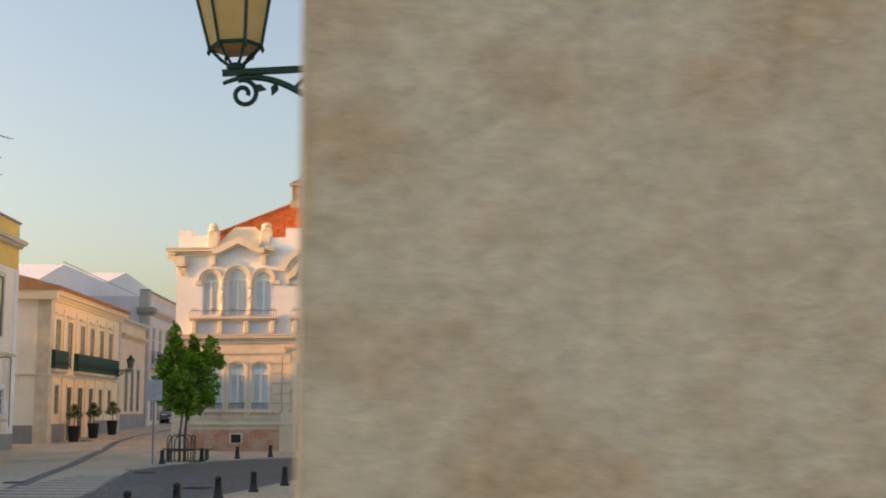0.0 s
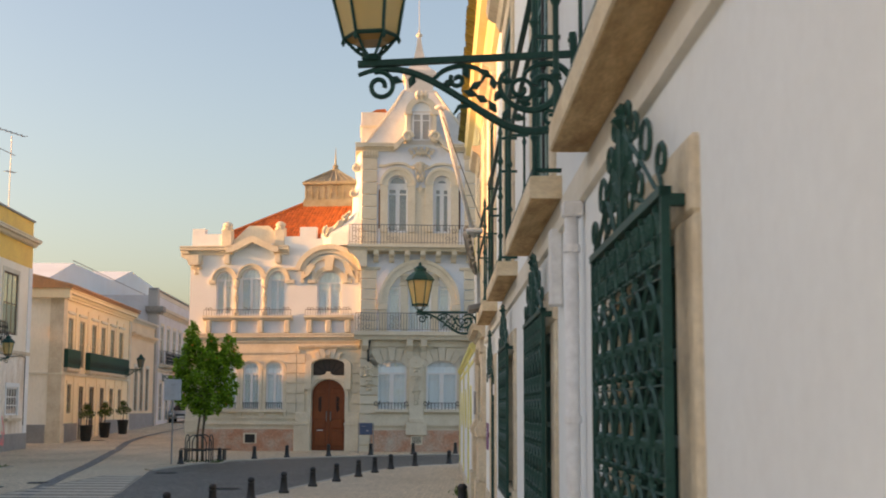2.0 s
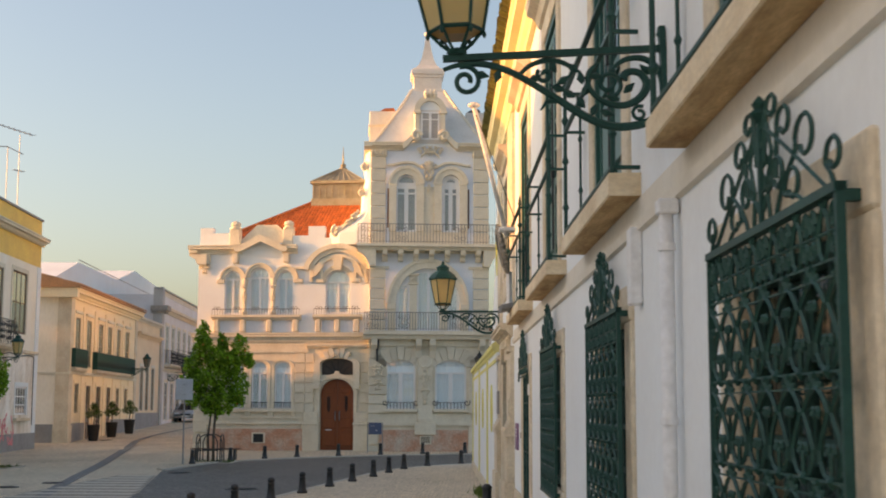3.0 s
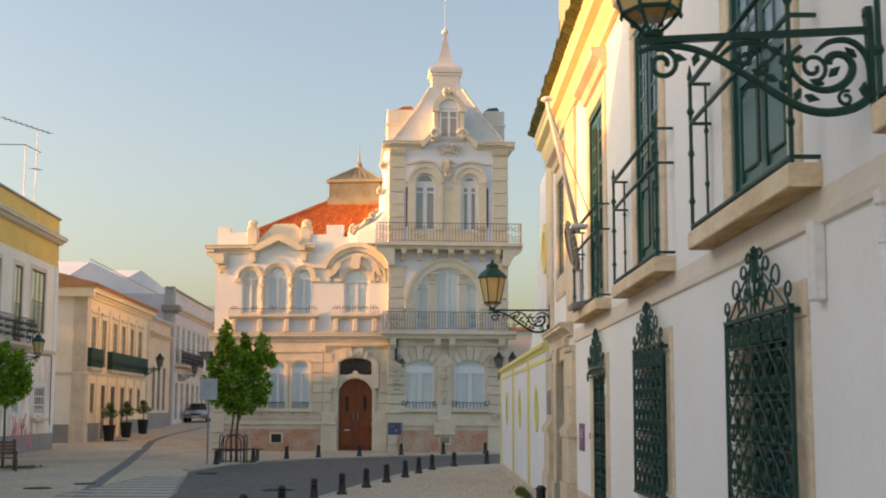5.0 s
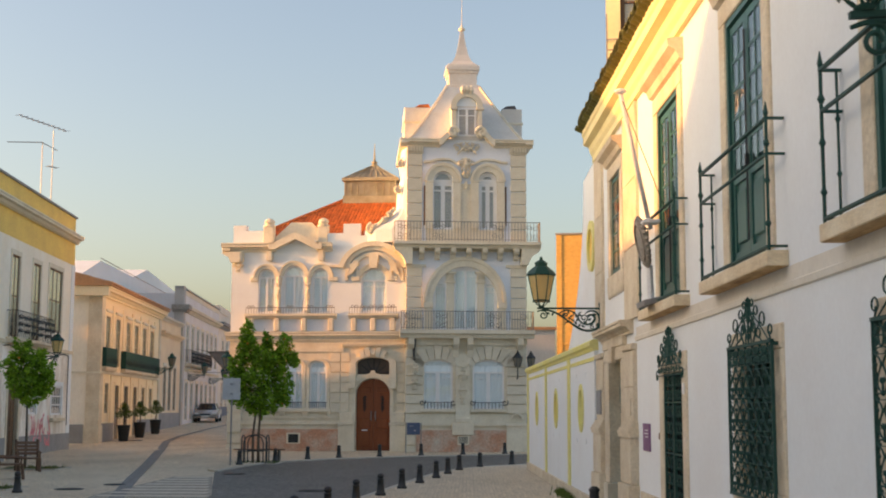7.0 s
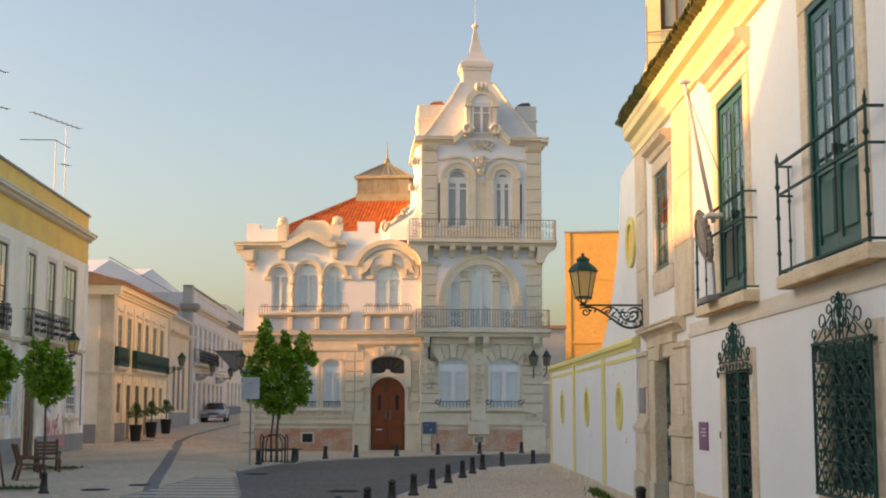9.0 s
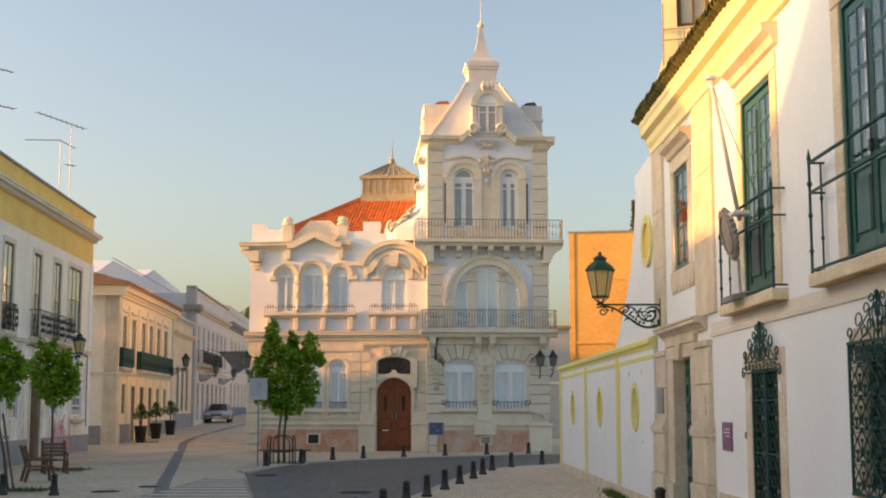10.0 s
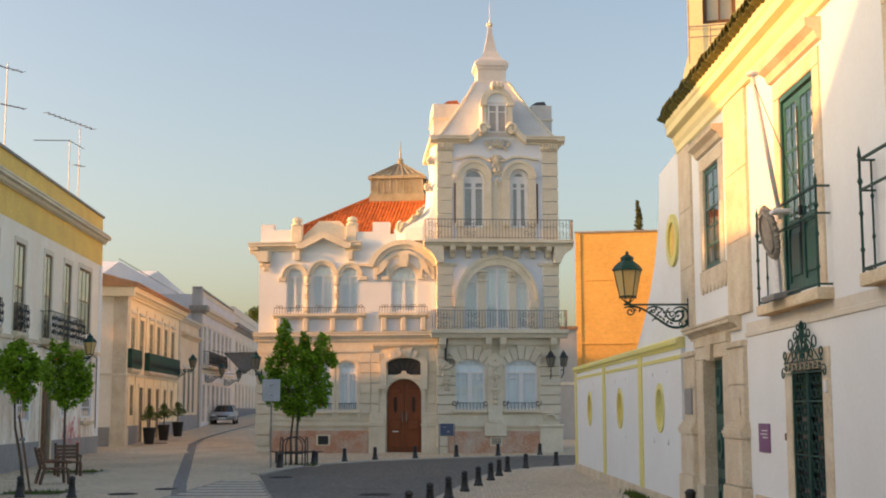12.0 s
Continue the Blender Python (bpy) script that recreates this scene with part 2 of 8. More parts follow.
M_STRIP = paving("basalt_setts", (0.235, 0.23, 0.22), (0.175, 0.17, 0.165), (0.1, 0.1, 0.095), 9.0, 0.65)
M_KERB = mat("kerb_stone", (0.52, 0.47, 0.40), (0.4, 0.36, 0.3), 0.8, 2, 15, 0.5, 0.2, vary=0.08)
M_STRIPE = mat("white_paving_stones", (0.64, 0.56, 0.45), (0.50, 0.43, 0.34), 0.7, 4, 15, 0.5, 0.3, grain=0.2)
M_BARK = mat("bark", (0.16, 0.12, 0.09), (0.1, 0.075, 0.055), 0.9, 6, 40, 0.5, 0.5, grain=0.3, stretch=(1, 1, 0.3))
M_LEAF = leafy("orange_tree_leaves", (0.15, 0.33, 0.026), (0.26, 0.47, 0.045))
M_LEAF_OLIVE = leafy("olive_green_leaves", (0.085, 0.14, 0.028), (0.15, 0.205, 0.045))
M_LEAF_DARK = leafy("cypress_needles", (0.07, 0.085, 0.02), (0.1, 0.1, 0.03))
M_FRUIT = mat("orange_fruit", (0.75, 0.22, 0.02), (0.7, 0.26, 0.03), 0.45, 5, 40, 0.5, 0.1)
M_GRASS = leafy("grass", (0.07, 0.13, 0.025), (0.12, 0.17, 0.04))
M_SOIL = mat("soil", (0.11, 0.09, 0.045), (0.08, 0.09, 0.03), 0.95, 5, 30, 0.5, 0.5, grain=0.3)
M_POT = mat("black_planter", (0.018, 0.018, 0.018), (0.03, 0.03, 0.03), 0.5, 3, 20, 0.5, 0.05)
M_CAR = mat("silver_car_paint", (0.46, 0.47, 0.47), (0.43, 0.44, 0.44), 0.3, 1, 30, 0.5, 0.0, metal=0.3, grain=0.02)
M_CAR_DARK = mat("dark_car_paint", (0.03, 0.03, 0.035), (0.03, 0.03, 0.035), 0.3, 1, 30, 0.5, 0.0, metal=0.3, grain=0.02)
M_CAR_GLASS = mat("tinted_car_glass", (0.02, 0.022, 0.025), (0.02, 0.022, 0.025), 0.06, 1, 30, 0.5, 0.0, grain=0.0, spec=0.7)
M_RUBBER = mat("rubber", (0.02, 0.02, 0.02), (0.03, 0.03, 0.03), 0.85, 4, 30, 0.5, 0.1)
M_RED = mat("red_lamp_plastic", (0.4, 0.02, 0.015), (0.4, 0.02, 0.015), 0.25, 4, 30, 0.5, 0.0)
M_GRAFFITI = mat("pink_spray_paint", (0.86, 0.24, 0.27), (0.8, 0.36, 0.36), 0.8, 6, 30, 0.5, 0.0)
M_NET = mat("green_balcony_netting", (0.012, 0.06, 0.045), (0.02, 0.08, 0.06), 0.9, 3, 40, 0.5, 0.2, grain=0.3, stretch=(6, 6, 1))
M_AWNING = mat("grey_canvas", (0.3, 0.275, 0.24), (0.24, 0.22, 0.19), 0.9, 2, 30, 0.5, 0.1)
M_RAIL = mat("grey_painted_iron", (0.17, 0.175, 0.18), (0.12, 0.12, 0.125), 0.55, 4, 40, 0.5, 0.1, grain=0.2)
M_TAN_WOOD = mat("faded_tan_woodwork", (0.40, 0.31, 0.21), (0.30, 0.22, 0.14), 0.6, 2, 30, 0.5, 0.1, grain=0.2, stretch=(1, 1, 0.2))
M_GREY_PLASTER = mat("grey_plaster", (0.50, 0.485, 0.46), (0.40, 0.385, 0.36), 0.9, 0.7, 10, 0.5, 0.15, grain=0.08)
M_FAN = mat("dusty_dark_glass", (0.085, 0.068, 0.06), (0.06, 0.05, 0.045), 0.3, 2, 20, 0.5, 0.0)
# Dark grey painted in for unlit rooms behind far windows and lower panes.
M_DIM_GLASS = mat("dim_window_backing", (0.16, 0.17, 0.18), (0.11, 0.115, 0.12), 0.9, 2, 20, 0.5, 0.0)

# builders
def part(name, bm, material, parent, label="", smooth=False):
    me = bpy.data.meshes.new(name)
    bmesh.ops.recalc_face_normals(bm, faces=bm.faces[:])
    bm.to_mesh(me)
    bm.free()
    me.materials.append(material)
    if smooth:
        me.polygons.foreach_set("use_smooth", [True] * len(me.polygons))
    ob = new(name, me)
    ob.parent = parent
    ob.visible_shadow = material is not M_GLASS
    return tagged(ob, label)


def thing(name, m, label, category, group="", kind=""):
    ob = new(name)
    ob.empty_display_size = 0.2
    ob.matrix_basis = m
    return tagged(ob, label, category, group, kind)


def solid(name, bm, material, m, label, category, group="", kind="", smooth=False):
    ob = part(name, bm, material, None, label, smooth)
    ob.matrix_basis = m
    return tagged(ob, label, category, group, kind)


def piece(name, mesh, parent, x=0.0, y=0.0, z=0.0, rz=0.0, scale=(1, 1, 1)):
    ob = new(name, mesh)
    ob.parent = parent
    ob.matrix_basis = Matrix.LocRotScale((x, y, z), Euler((0, 0, rz)), scale)
    return ob


def mesh_of(name, bm, material):
    me = bpy.data.meshes.new(name)
    bmesh.ops.recalc_face_normals(bm, faces=bm.faces[:])
    bm.to_mesh(me)
    bm.free()
    me.materials.append(material)
    return me


def box(bm, x0, x1, y0, y1, z0, z1):
    x0, x1, y0, y1 = min(x0, x1), max(x0, x1), min(y0, y1), max(y0, y1)
    v = [bm.verts.new(p) for p in ((x0, y0, z0), (x1, y0, z0), (x1, y1, z0), (x0, y1, z0), (x0, y0, z1), (x1, y0, z1), (x1, y1, z1), (x0, y1, z1))]
    for f in ((3, 2, 1, 0), (4, 5, 6, 7), (0, 1, 5, 4), (1, 2, 6, 5), (2, 3, 7, 6), (3, 0, 4, 7)):
        bm.faces.new([v[i] for i in f])
    return bm


def boxes(*rows):
    bm = bmesh.new()
    for r in rows:
        box(bm, *r)
    return bm


def soft_box(x0, x1, y0, y1, z0, z1, w=0.02, seg=1):
    bm = box(bmesh.new(), x0, x1, y0, y1, z0, z1)
    bmesh.ops.bevel(bm, geom=bm.edges[:], offset=w, segments=seg, affect="EDGES")
    return bm


def prism(bm, pts, a, b, axis="y"):
    """A polygon of (x, z) pulled from y = a to y = b; axis x: a polygon of (y, z); axis z: of (x, y)."""
    put = {"y": lambda p, w: (p[0], w, p[1]), "x": lambda p, w: (w, p[0], p[1]), "z": lambda p, w: (p[0], p[1], w)}[axis]
    lo, hi = ([bm.verts.new(put(p, w)) for p in pts] for w in (a, b))
    n = len(pts)
    bm.faces.new(lo)
    bm.faces.new(hi[::-1])
    for i in range(n):
        bm.faces.new((lo[i], hi[i], hi[(i + 1) % n], lo[(i + 1) % n]))
    return bm


def ring(bm, cx, cz, r0, r1, y0, y1, a0=0.0, a1=180.0, n=14, tall=1.0):
    """A flat arch or full ring in the wall's plane, from radius r0 to r1, y0 to y1 deep."""
    full = abs(a1 - a0) >= 359.9
    rows = []
    for i in range(n + (0 if full else 1)):
        a = radians(a0 + (a1 - a0) * i / n)
        c, s = math.cos(a), math.sin(a) * tall
        rows.append([bm.verts.new((cx + r * c, y, cz + r * s)) for r, y in ((r0, y0), (r1, y0), (r1, y1), (r0, y1))])
    for i in range(n):
        p, q = rows[i], rows[(i + 1) % len(rows)]
        for k in range(4):
            bm.faces.new((p[k], p[(k + 1) % 4], q[(k + 1) % 4], q[k]))
    if not full:
        bm.faces.new(rows[0])
        bm.faces.new(rows[-1][::-1])
    return bm


def disc(bm, cx, cz, r, y0, y1, a0=0.0, a1=360.0, n=18, tall=1.0):
    pts = [(cx + r * math.cos(radians(a0 + (a1 - a0) * i / n)), cz + r * tall * math.sin(radians(a0 + (a1 - a0) * i / n))) for i in range(n if a1 - a0 >= 359.9 else n + 1)]
    return prism(bm, pts, y0, y1)


def tube(bm, pts, r, n=5, caps=True):
    """A round bar along a line of points; r may be one radius or one for each point."""
    pts = [Vector(p) for p in pts]
    rows, up = [], None
    for i, p in enumerate(pts):
        d = (pts[min(i + 1, len(pts) - 1)] - pts[max(i - 1, 0)]).normalized()
        up = (up - d * up.dot(d)) if up is not None else (Vector((0, 0, 1)) - d * d.z)
        if up.length < 1e-4:
            up = Vector((1, 0, 0)) - d * d.x
        up.normalize()
        side = d.cross(up)
        rad = r[i] if isinstance(r, (list, tuple)) else r
        rows.append([bm.verts.new(p + rad * (math.cos(2 * math.pi * k / n) * up + math.sin(2 * math.pi * k / n) * side)) for k in range(n)])
    for a, b in zip(rows, rows[1:]):
        for k in range(n):
            bm.faces.new((a[k], a[(k + 1) % n], b[(k + 1) % n], b[k]))
    if caps:
        bm.faces.new(rows[0][::-1])
        bm.faces.new(rows[-1])
    return bm


def flow(pts, r, k=3):
    """Rounds a line of points into a smooth curve, k steps between neighbours; gives the points and their radii."""
    pts = [Vector(p) for p in pts]
    r = list(r) if isinstance(r, (list, tuple)) else [r] * len(pts)
    line, radii = [], []
    for i in range(len(pts) - 1):
        p0, p1, p2, p3 = pts[max(i - 1, 0)], pts[i], pts[i + 1], pts[min(i + 2, len(pts) - 1)]
        for j in range(k):
            f = j / k
            line.append(0.5 * (2 * p1 + (p2 - p0) * f + (2 * p0 - 5 * p1 + 4 * p2 - p3) * f * f + (3 * p1 - p0 - 3 * p2 + p3) * f ** 3))
            radii.append(r[i] + (r[i + 1] - r[i]) * f)
    return line + [pts[-1]], radii + [r[-1]]


def lathe(bm, prof, cx=0.0, cy=0.0, n=10, turn=0.0):
    """A turned shape from a profile of (radius, z)."""
    rows = [[bm.verts.new((cx + r * math.cos(turn + 2 * math.pi * k / n), cy + r * math.sin(turn + 2 * math.pi * k / n), z)) for k in range(n)] for r, z in prof]
    for a, b in zip(rows, rows[1:]):
        for k in range(n):
            bm.faces.new((a[k], a[(k + 1) % n], b[(k + 1) % n], b[k]))
    bm.faces.new(rows[0][::-1])
    bm.faces.new(rows[-1])
    return bm


def spiral(cx, cz, r0, r1, a0, a1, y=0.0, n=14):
    return [(cx + (r0 + (r1 - r0) * i / n) * math.cos(radians(a0 + (a1 - a0) * i / n)), y, cz + (r0 + (r1 - r0) * i / n) * math.sin(radians(a0 + (a1 - a0) * i / n))) for i in range(n + 1)]


def wall(x0, x1, z0, z1, y0, y1, holes):
    """A wall from y0 (outer face) to y1 with openings (x0, x1, z0, z1[, rise]) that go right through; rise: the height of an arched head."""
    bm = bmesh.new()
    xs = sorted({x0, x1, *(v for h in holes for v in h[:2])})
    zs = sorted({z0, z1, *(v for h in holes for v in h[2:4])})
    verts = {}

    def v(i, j, y):
        if (i, j, y) not in verts:
            verts[(i, j, y)] = bm.verts.new((xs[i], y, zs[j]))
        return verts[(i, j, y)]

    def solid_cell(i, j):
        if not (0 <= i < len(xs) - 1 and 0 <= j < len(zs) - 1):
            return False
        x, z = (xs[i] + xs[i + 1]) / 2, (zs[j] + zs[j + 1]) / 2
        return not any(h[0] < x < h[1] and h[2] < z < h[3] for h in holes)

    for i in range(len(xs) - 1):
        for j in range(len(zs) - 1):
            if solid_cell(i, j):
                bm.faces.new([v(i, j, y0), v(i + 1, j, y0), v(i + 1, j + 1, y0), v(i, j + 1, y0)])
                bm.faces.new([v(i, j + 1, y1), v(i + 1, j + 1, y1), v(i + 1, j, y1), v(i, j, y1)])
                for di, dj, a, b in ((-1, 0, (i, j), (i, j + 1)), (1, 0, (i + 1, j), (i + 1, j + 1)), (0, -1, (i, j), (i + 1, j)), (0, 1, (i, j + 1), (i + 1, j + 1))):
                    if not solid_cell(i + di, j + dj):
                        bm.faces.new([v(*a, y0), v(*b, y0), v(*b, y1), v(*a, y1)])
    for h in holes:
        if len(h) > 4:
            cx, rx, rise = (h[0] + h[1]) / 2, (h[1] - h[0]) / 2, h[4]
            for side in (-1, 1):
                arc = [(cx + side * rx * math.cos(radians(a)), h[3] - rise + rise * math.sin(radians(a))) for a in range(0, 91, 15)]
                prism(bm, [(cx + side * rx, h[3]), *arc], y0, y1)
    return bm


def profile_run(bm, prof, x0, x1):
    """A moulding: a profile of (y, z) pulled along x."""
    return prism(bm, prof, x0, x1, axis="x")


def cornice(x0, x1, z, h, out, y=0.0, side=-1):
    """A stepped classical cornice with its foot at z on the wall face y; side: the way out along y."""
    bm = bmesh.new()
    prof = [(0, 0), (0.25, 0.0), (0.25, 0.18), (0.42, 0.3), (0.5, 0.48), (0.9, 0.55), (0.9, 0.78), (1.0, 0.84), (1.0, 1.0), (0, 1.0)]
    return prism(bm, [(y + side * out * a, z + h * b) for a, b in prof], x0, x1, axis="x")


def leaves(bm, centre, radii, count, size, rng, hollow=0.35):
    """Many small folded leaves spread through an egg-shaped clump, most of them near its outside."""
    for _ in range(count):
        d = Vector((rng.gauss(0, 1), rng.gauss(0, 1), rng.gauss(0, 1))).normalized()
        r = hollow + (1 - hollow) * rng.random() ** 0.6
        p = Vector(centre) + Vector((d.x * radii[0], d.y * radii[1], d.z * radii[2])) * r
        a = Vector((rng.gauss(0, 1), rng.gauss(0, 1), rng.gauss(0, 0.6))).normalized()
        b = a.cross(Vector((rng.gauss(0, 1), rng.gauss(0, 1), rng.gauss(0, 1)))).normalized()
        s = size * rng.uniform(0.6, 1.3)
        q = [bm.verts.new(p + s * v) for v in (-a, 0.42 * b, a, -0.42 * b)]
        bm.faces.new(q)


# the long white house runs along x in its own frame, with the street on the +y side; the old row's and the palace's streets lie on the -y side
F_RIGHT = pose(-0.0932, 0, 0, 0, 0, 91.52)
F_LEFT = pose(-20.91, 57.7, 0, 0, 0, 93.9)
F_WING = pose(-6.3, 61.75, 0, 0, 0, -5)
F_TOWER = pose(-6.3, 61.4, 0, 0, 0, 5)

# ground, road and pavements
def smooth01(v):
    v = min(max(v, 0.0), 1.0)
    return v * v * (3 - 2 * v)


def level(x, y):
    """The height of the ground: the square is flat, the side street climbs away from it."""
    return -0.27 + 0.23 * smooth01((-13 - x) / 7) * smooth01((y - 42) / 14) + 0.021 * max(0.0, min(y, 160) - 59) * smooth01((-9 - x) / 5)


bm = bmesh.new()
gx = [-1500, -500, -150, -80, -50, *range(-40, 16, 2), 25, 50, 150, 500, 1500]
gy = [-1500, -500, -150, -50, *range(-20, 40, 10), *range(40, 120, 3), 140, 170, 250, 500, 1500, 4000]
grid = [[bm.verts.new((x, y, level(x, y))) for x in gx] for y in gy]
for j in range(len(gy) - 1):
    for i in range(len(gx) - 1):
        bm.faces.new((grid[j][i], grid[j][i + 1], grid[j + 1][i + 1], grid[j + 1][i]))
ground = solid("ground", bm, M_PLAZA, Matrix(), "square of pale worn paving stones", "ground", kind="structure")

G0 = -0.27
KERB_RIGHT = [(-7.6, 4), (-6.9, 18), (-6.2, 27), (-5.63, 32.1), (-5.18, 35.9), (-4.89, 38.4), (-4.4, 42), (-3.81, 44.5), (-3.0, 46.5), (-1.09, 49.1), (3, 51.5), (12, 54)]
KERB_PALACE = [(-11.45, 42.6), (-11.2, 46.5), (-10.8, 49.4), (-8.9, 53.0), (-5.7, 56.4), (-1.9, 58.9), (3, 61), (12, 63)]
ROAD_LEFT = [(-11.42, 42.2), (-9.54, 32.2), (-8.6, 20), (-8.4, 4)]
road = solid("road", prism(bmesh.new(), KERB_PALACE[::-1] + ROAD_LEFT + KERB_RIGHT, G0 - 0.2, G0 + 0.006, axis="z"), M_SETTS, Matrix(), "curving roadway of dark grey setts", "road", kind="structure")
pavement_r = solid("pavement", prism(bmesh.new(), KERB_RIGHT[::-1] + [(-7.6, -30), (14, -30), (14, 54)], G0 - 0.2, G0 + 0.035, axis="z"), M_PLAZA, Matrix(), "pale stone pavement beside the long white house", "pavement", kind="structure")
pavement_p = solid("pavement", prism(bmesh.new(), KERB_PALACE + [(12, 70), (-5, 70), (-10.5, 66), (-12.4, 54), (-12.3, 47), (-11.9, 43.5)], G0 - 0.2, G0 + 0.045, axis="z"), M_PLAZA, Matrix(), "pale stone pavement in front of the palace", "pavement", kind="structure")

# kerb stones
kerb_mesh = mesh_of("kerb_stone", soft_box(0, 0.98, -0.07, 0.07, -0.15, 0.012, 0.012), M_KERB)
for line, owner, top in ((KERB_RIGHT[1:-1], pavement_r, 0.035), (KERB_PALACE[:-1], pavement_p, 0.045)):
    for (x0, y0), (x1, y1) in zip(line, line[1:]):
        span, turn = math.hypot(x1 - x0, y1 - y0), math.atan2(y1 - y0, x1 - x0)
        count = max(1, round(span))
        for k in range(count):
            w = k / count
            piece("kerb_stone", kerb_mesh, owner, x0 + (x1 - x0) * w, y0 + (y1 - y0) * w, G0 + top, turn, (span / count, 1, 1))

# the dark drain strip across the square, running on up the side street
strip = [(-10.6, 27.0, 0.36), (-12.1, 34.0, 0.36), (-13.16, 39.0, 0.38), (-16.56, 56.0, 0.42), (-18.5, 66.0, 0.38), (-19.2, 72, 0.22), (-19.8, 84, 0.2), (-20.6, 110, 0.2)]
bm = bmesh.new()
rows = []
for x, y, w in strip:
    rows.append([bm.verts.new((x + e * w / 2, y, level(x, y) + 0.012)) for e in (-1, 1)])
for (a, b), (sa, sb) in zip(zip(rows, rows[1:]), zip(strip, strip[1:])):
    last = a
    steps = max(1, int((sb[1] - sa[1]) / 3))
    for k in range(1, steps + 1):
        w = k / steps
        x, y, wd = (sa[q] + (sb[q] - sa[q]) * w for q in range(3))
        nxt = b if k == steps else [bm.verts.new((x + e * wd / 2, y, level(x, y) + 0.012)) for e in (-1, 1)]
        bm.faces.new((last[0], last[1], nxt[1], nxt[0]))
        last = nxt
solid("paving_strip", bm, M_STRIP, Matrix(), "strip of dark basalt setts across the pale paving", "paving", kind="structure")

# crossing: rows of white stones set between dark ones
def crossing_x(y):
    """The crossing's left and right edges at a distance."""
    return -12.3 + 0.0115 * (y - 31.5), -9.38 - 0.195 * (y - 31.47)


bm = bmesh.new()
edge = [20.0, 24.0, 28.0, 31.5, 34.0, 37.0, 39.6]
left = [(-12.1 if y > 30 else -10.9 - 0.15 * (y - 22), y) for y in edge]
prism(bm, left + [(crossing_x(y)[1] if y > 30 else -9.2 + 0.04 * (30 - y), y) for y in edge[::-1]], G0 - 0.1, G0 + 0.009, axis="z")
crossing = solid("crossing", bm, M_CROSSING, Matrix(), "pedestrian crossing of dark setts with rows of white stones", "crossing", kind="structure")
stripe_mesh = mesh_of("stripe", soft_box(0, 1.0, -0.22, 0.22, -0.03, 0.006, 0.004), M_STRIPE)
for k in range(16):
    y = 39.2 - 1.15 * k
    x0, x1 = (-12.1 if y > 30 else -10.9 - 0.15 * (y - 22)), (crossing_x(y)[1] if y > 30 else -9.2 + 0.04 * (30 - y))
    piece("stripe", stripe_mesh, crossing, x0 + 0.1, y, G0 + 0.009, 0, (x1 - x0 - 0.2, 1, 1))

# round drain covers and tree pits in the paving
def drain_cover(x, y, r):
    bm = bmesh.new()
    lathe(bm, [(r, -0.05), (r, 0.008), (r * 0.94, 0.012), (r * 0.9, 0.006), (0.02, 0.006)], n=20)
    t = thing("drain_cover", pose(x, y, level(x, y) + 0.008), "round dark iron drain cover set in the paving", "drain cover", "drain covers")
    part("lid", bm, M_DARK_IRON, t)
    bm = bmesh.new()
    for k in range(-3, 4):
        w = math.sqrt(max(0.0, (r * 0.8) ** 2 - (k * r * 0.22) ** 2))
        box(bm, -w, w, k * r * 0.22 - 0.015, k * r * 0.22 + 0.015, 0.006, 0.014)
    part("rib", bm, M_DARK_IRON, t)


for x, y, r in ((-12.75, 35.5, 0.3), (-13.35, 33.5, 0.36), (-20.2, 66.5, 0.35), (-10.6, 41.2, 0.4), (-7.2, 33.2, 0.45)):
    drain_cover(x, y, r)

# the long white house beside the camera's path
S0, S1, HT = 0.76, 26.9, 7.3
house = thing("white_townhouse", F_RIGHT, "long two-storey whitewashed townhouse with limestone trim and green doors", "house")
LOW = [(4.3, 5.75, 0.95, 2.33), (8.95, 10.4, 0.95, 2.33), (13.55, 15.0, 0.95, 2.33)]
GATE, PORTAL = (18.2, 19.6, -0.29, 2.26), (23.58, 25.15, -0.29, 2.62)
UP = [(4.35, 5.95, 3.3, 6.08), (8.95, 10.55, 3.3, 6.08), (13.7, 15.3, 3.3, 6.08), (18.15, 19.75, 3.3, 6.08)]
SASH = (23.6, 24.85, 4.2, 5.98)
part("wall", wall(1.75, S1, -0.3, HT, 0, -0.5, [(a - 0.008, b + 0.008, c, d + 0.008) for a, b, c, d in LOW + [GATE, PORTAL, SASH] + UP]), M_WHITE, house)
part("wall", boxes((S0 + 0.3, 1.75, -0.5, -0.95, -0.3, HT), (S0, S0 + 0.45, -0.95, -8.0, -0.3, HT), (S1 - 0.5, S1, -0.5, -8.0, -0.3, HT), (S0, S1, -8.0, -8.4, -0.3, HT)), M_WHITE, house)
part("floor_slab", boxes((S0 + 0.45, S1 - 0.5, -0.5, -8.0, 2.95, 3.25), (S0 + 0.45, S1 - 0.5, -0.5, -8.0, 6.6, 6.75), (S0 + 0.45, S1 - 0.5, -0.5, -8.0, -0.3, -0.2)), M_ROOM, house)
# corner pilaster of limestone, of four dressed blocks
for z0, z1 in ((-0.3, 1.02), (1.025, 2.9), (2.905, 4.8), (4.805, 6.735)):
    part("pilaster_block", soft_box(S0, 1.752, -0.95, 0.026, z0, z1, 0.004, 2), M_STONE_BAND, house, "weathered limestone pilaster block")
    part("facing_stone", soft_box(S0 + 0.005, 1.75, 0.02, 0.03, z0 + 0.003, z1 - 0.003, 0.003), M_STREAKED, house, "rain-streaked limestone facing")
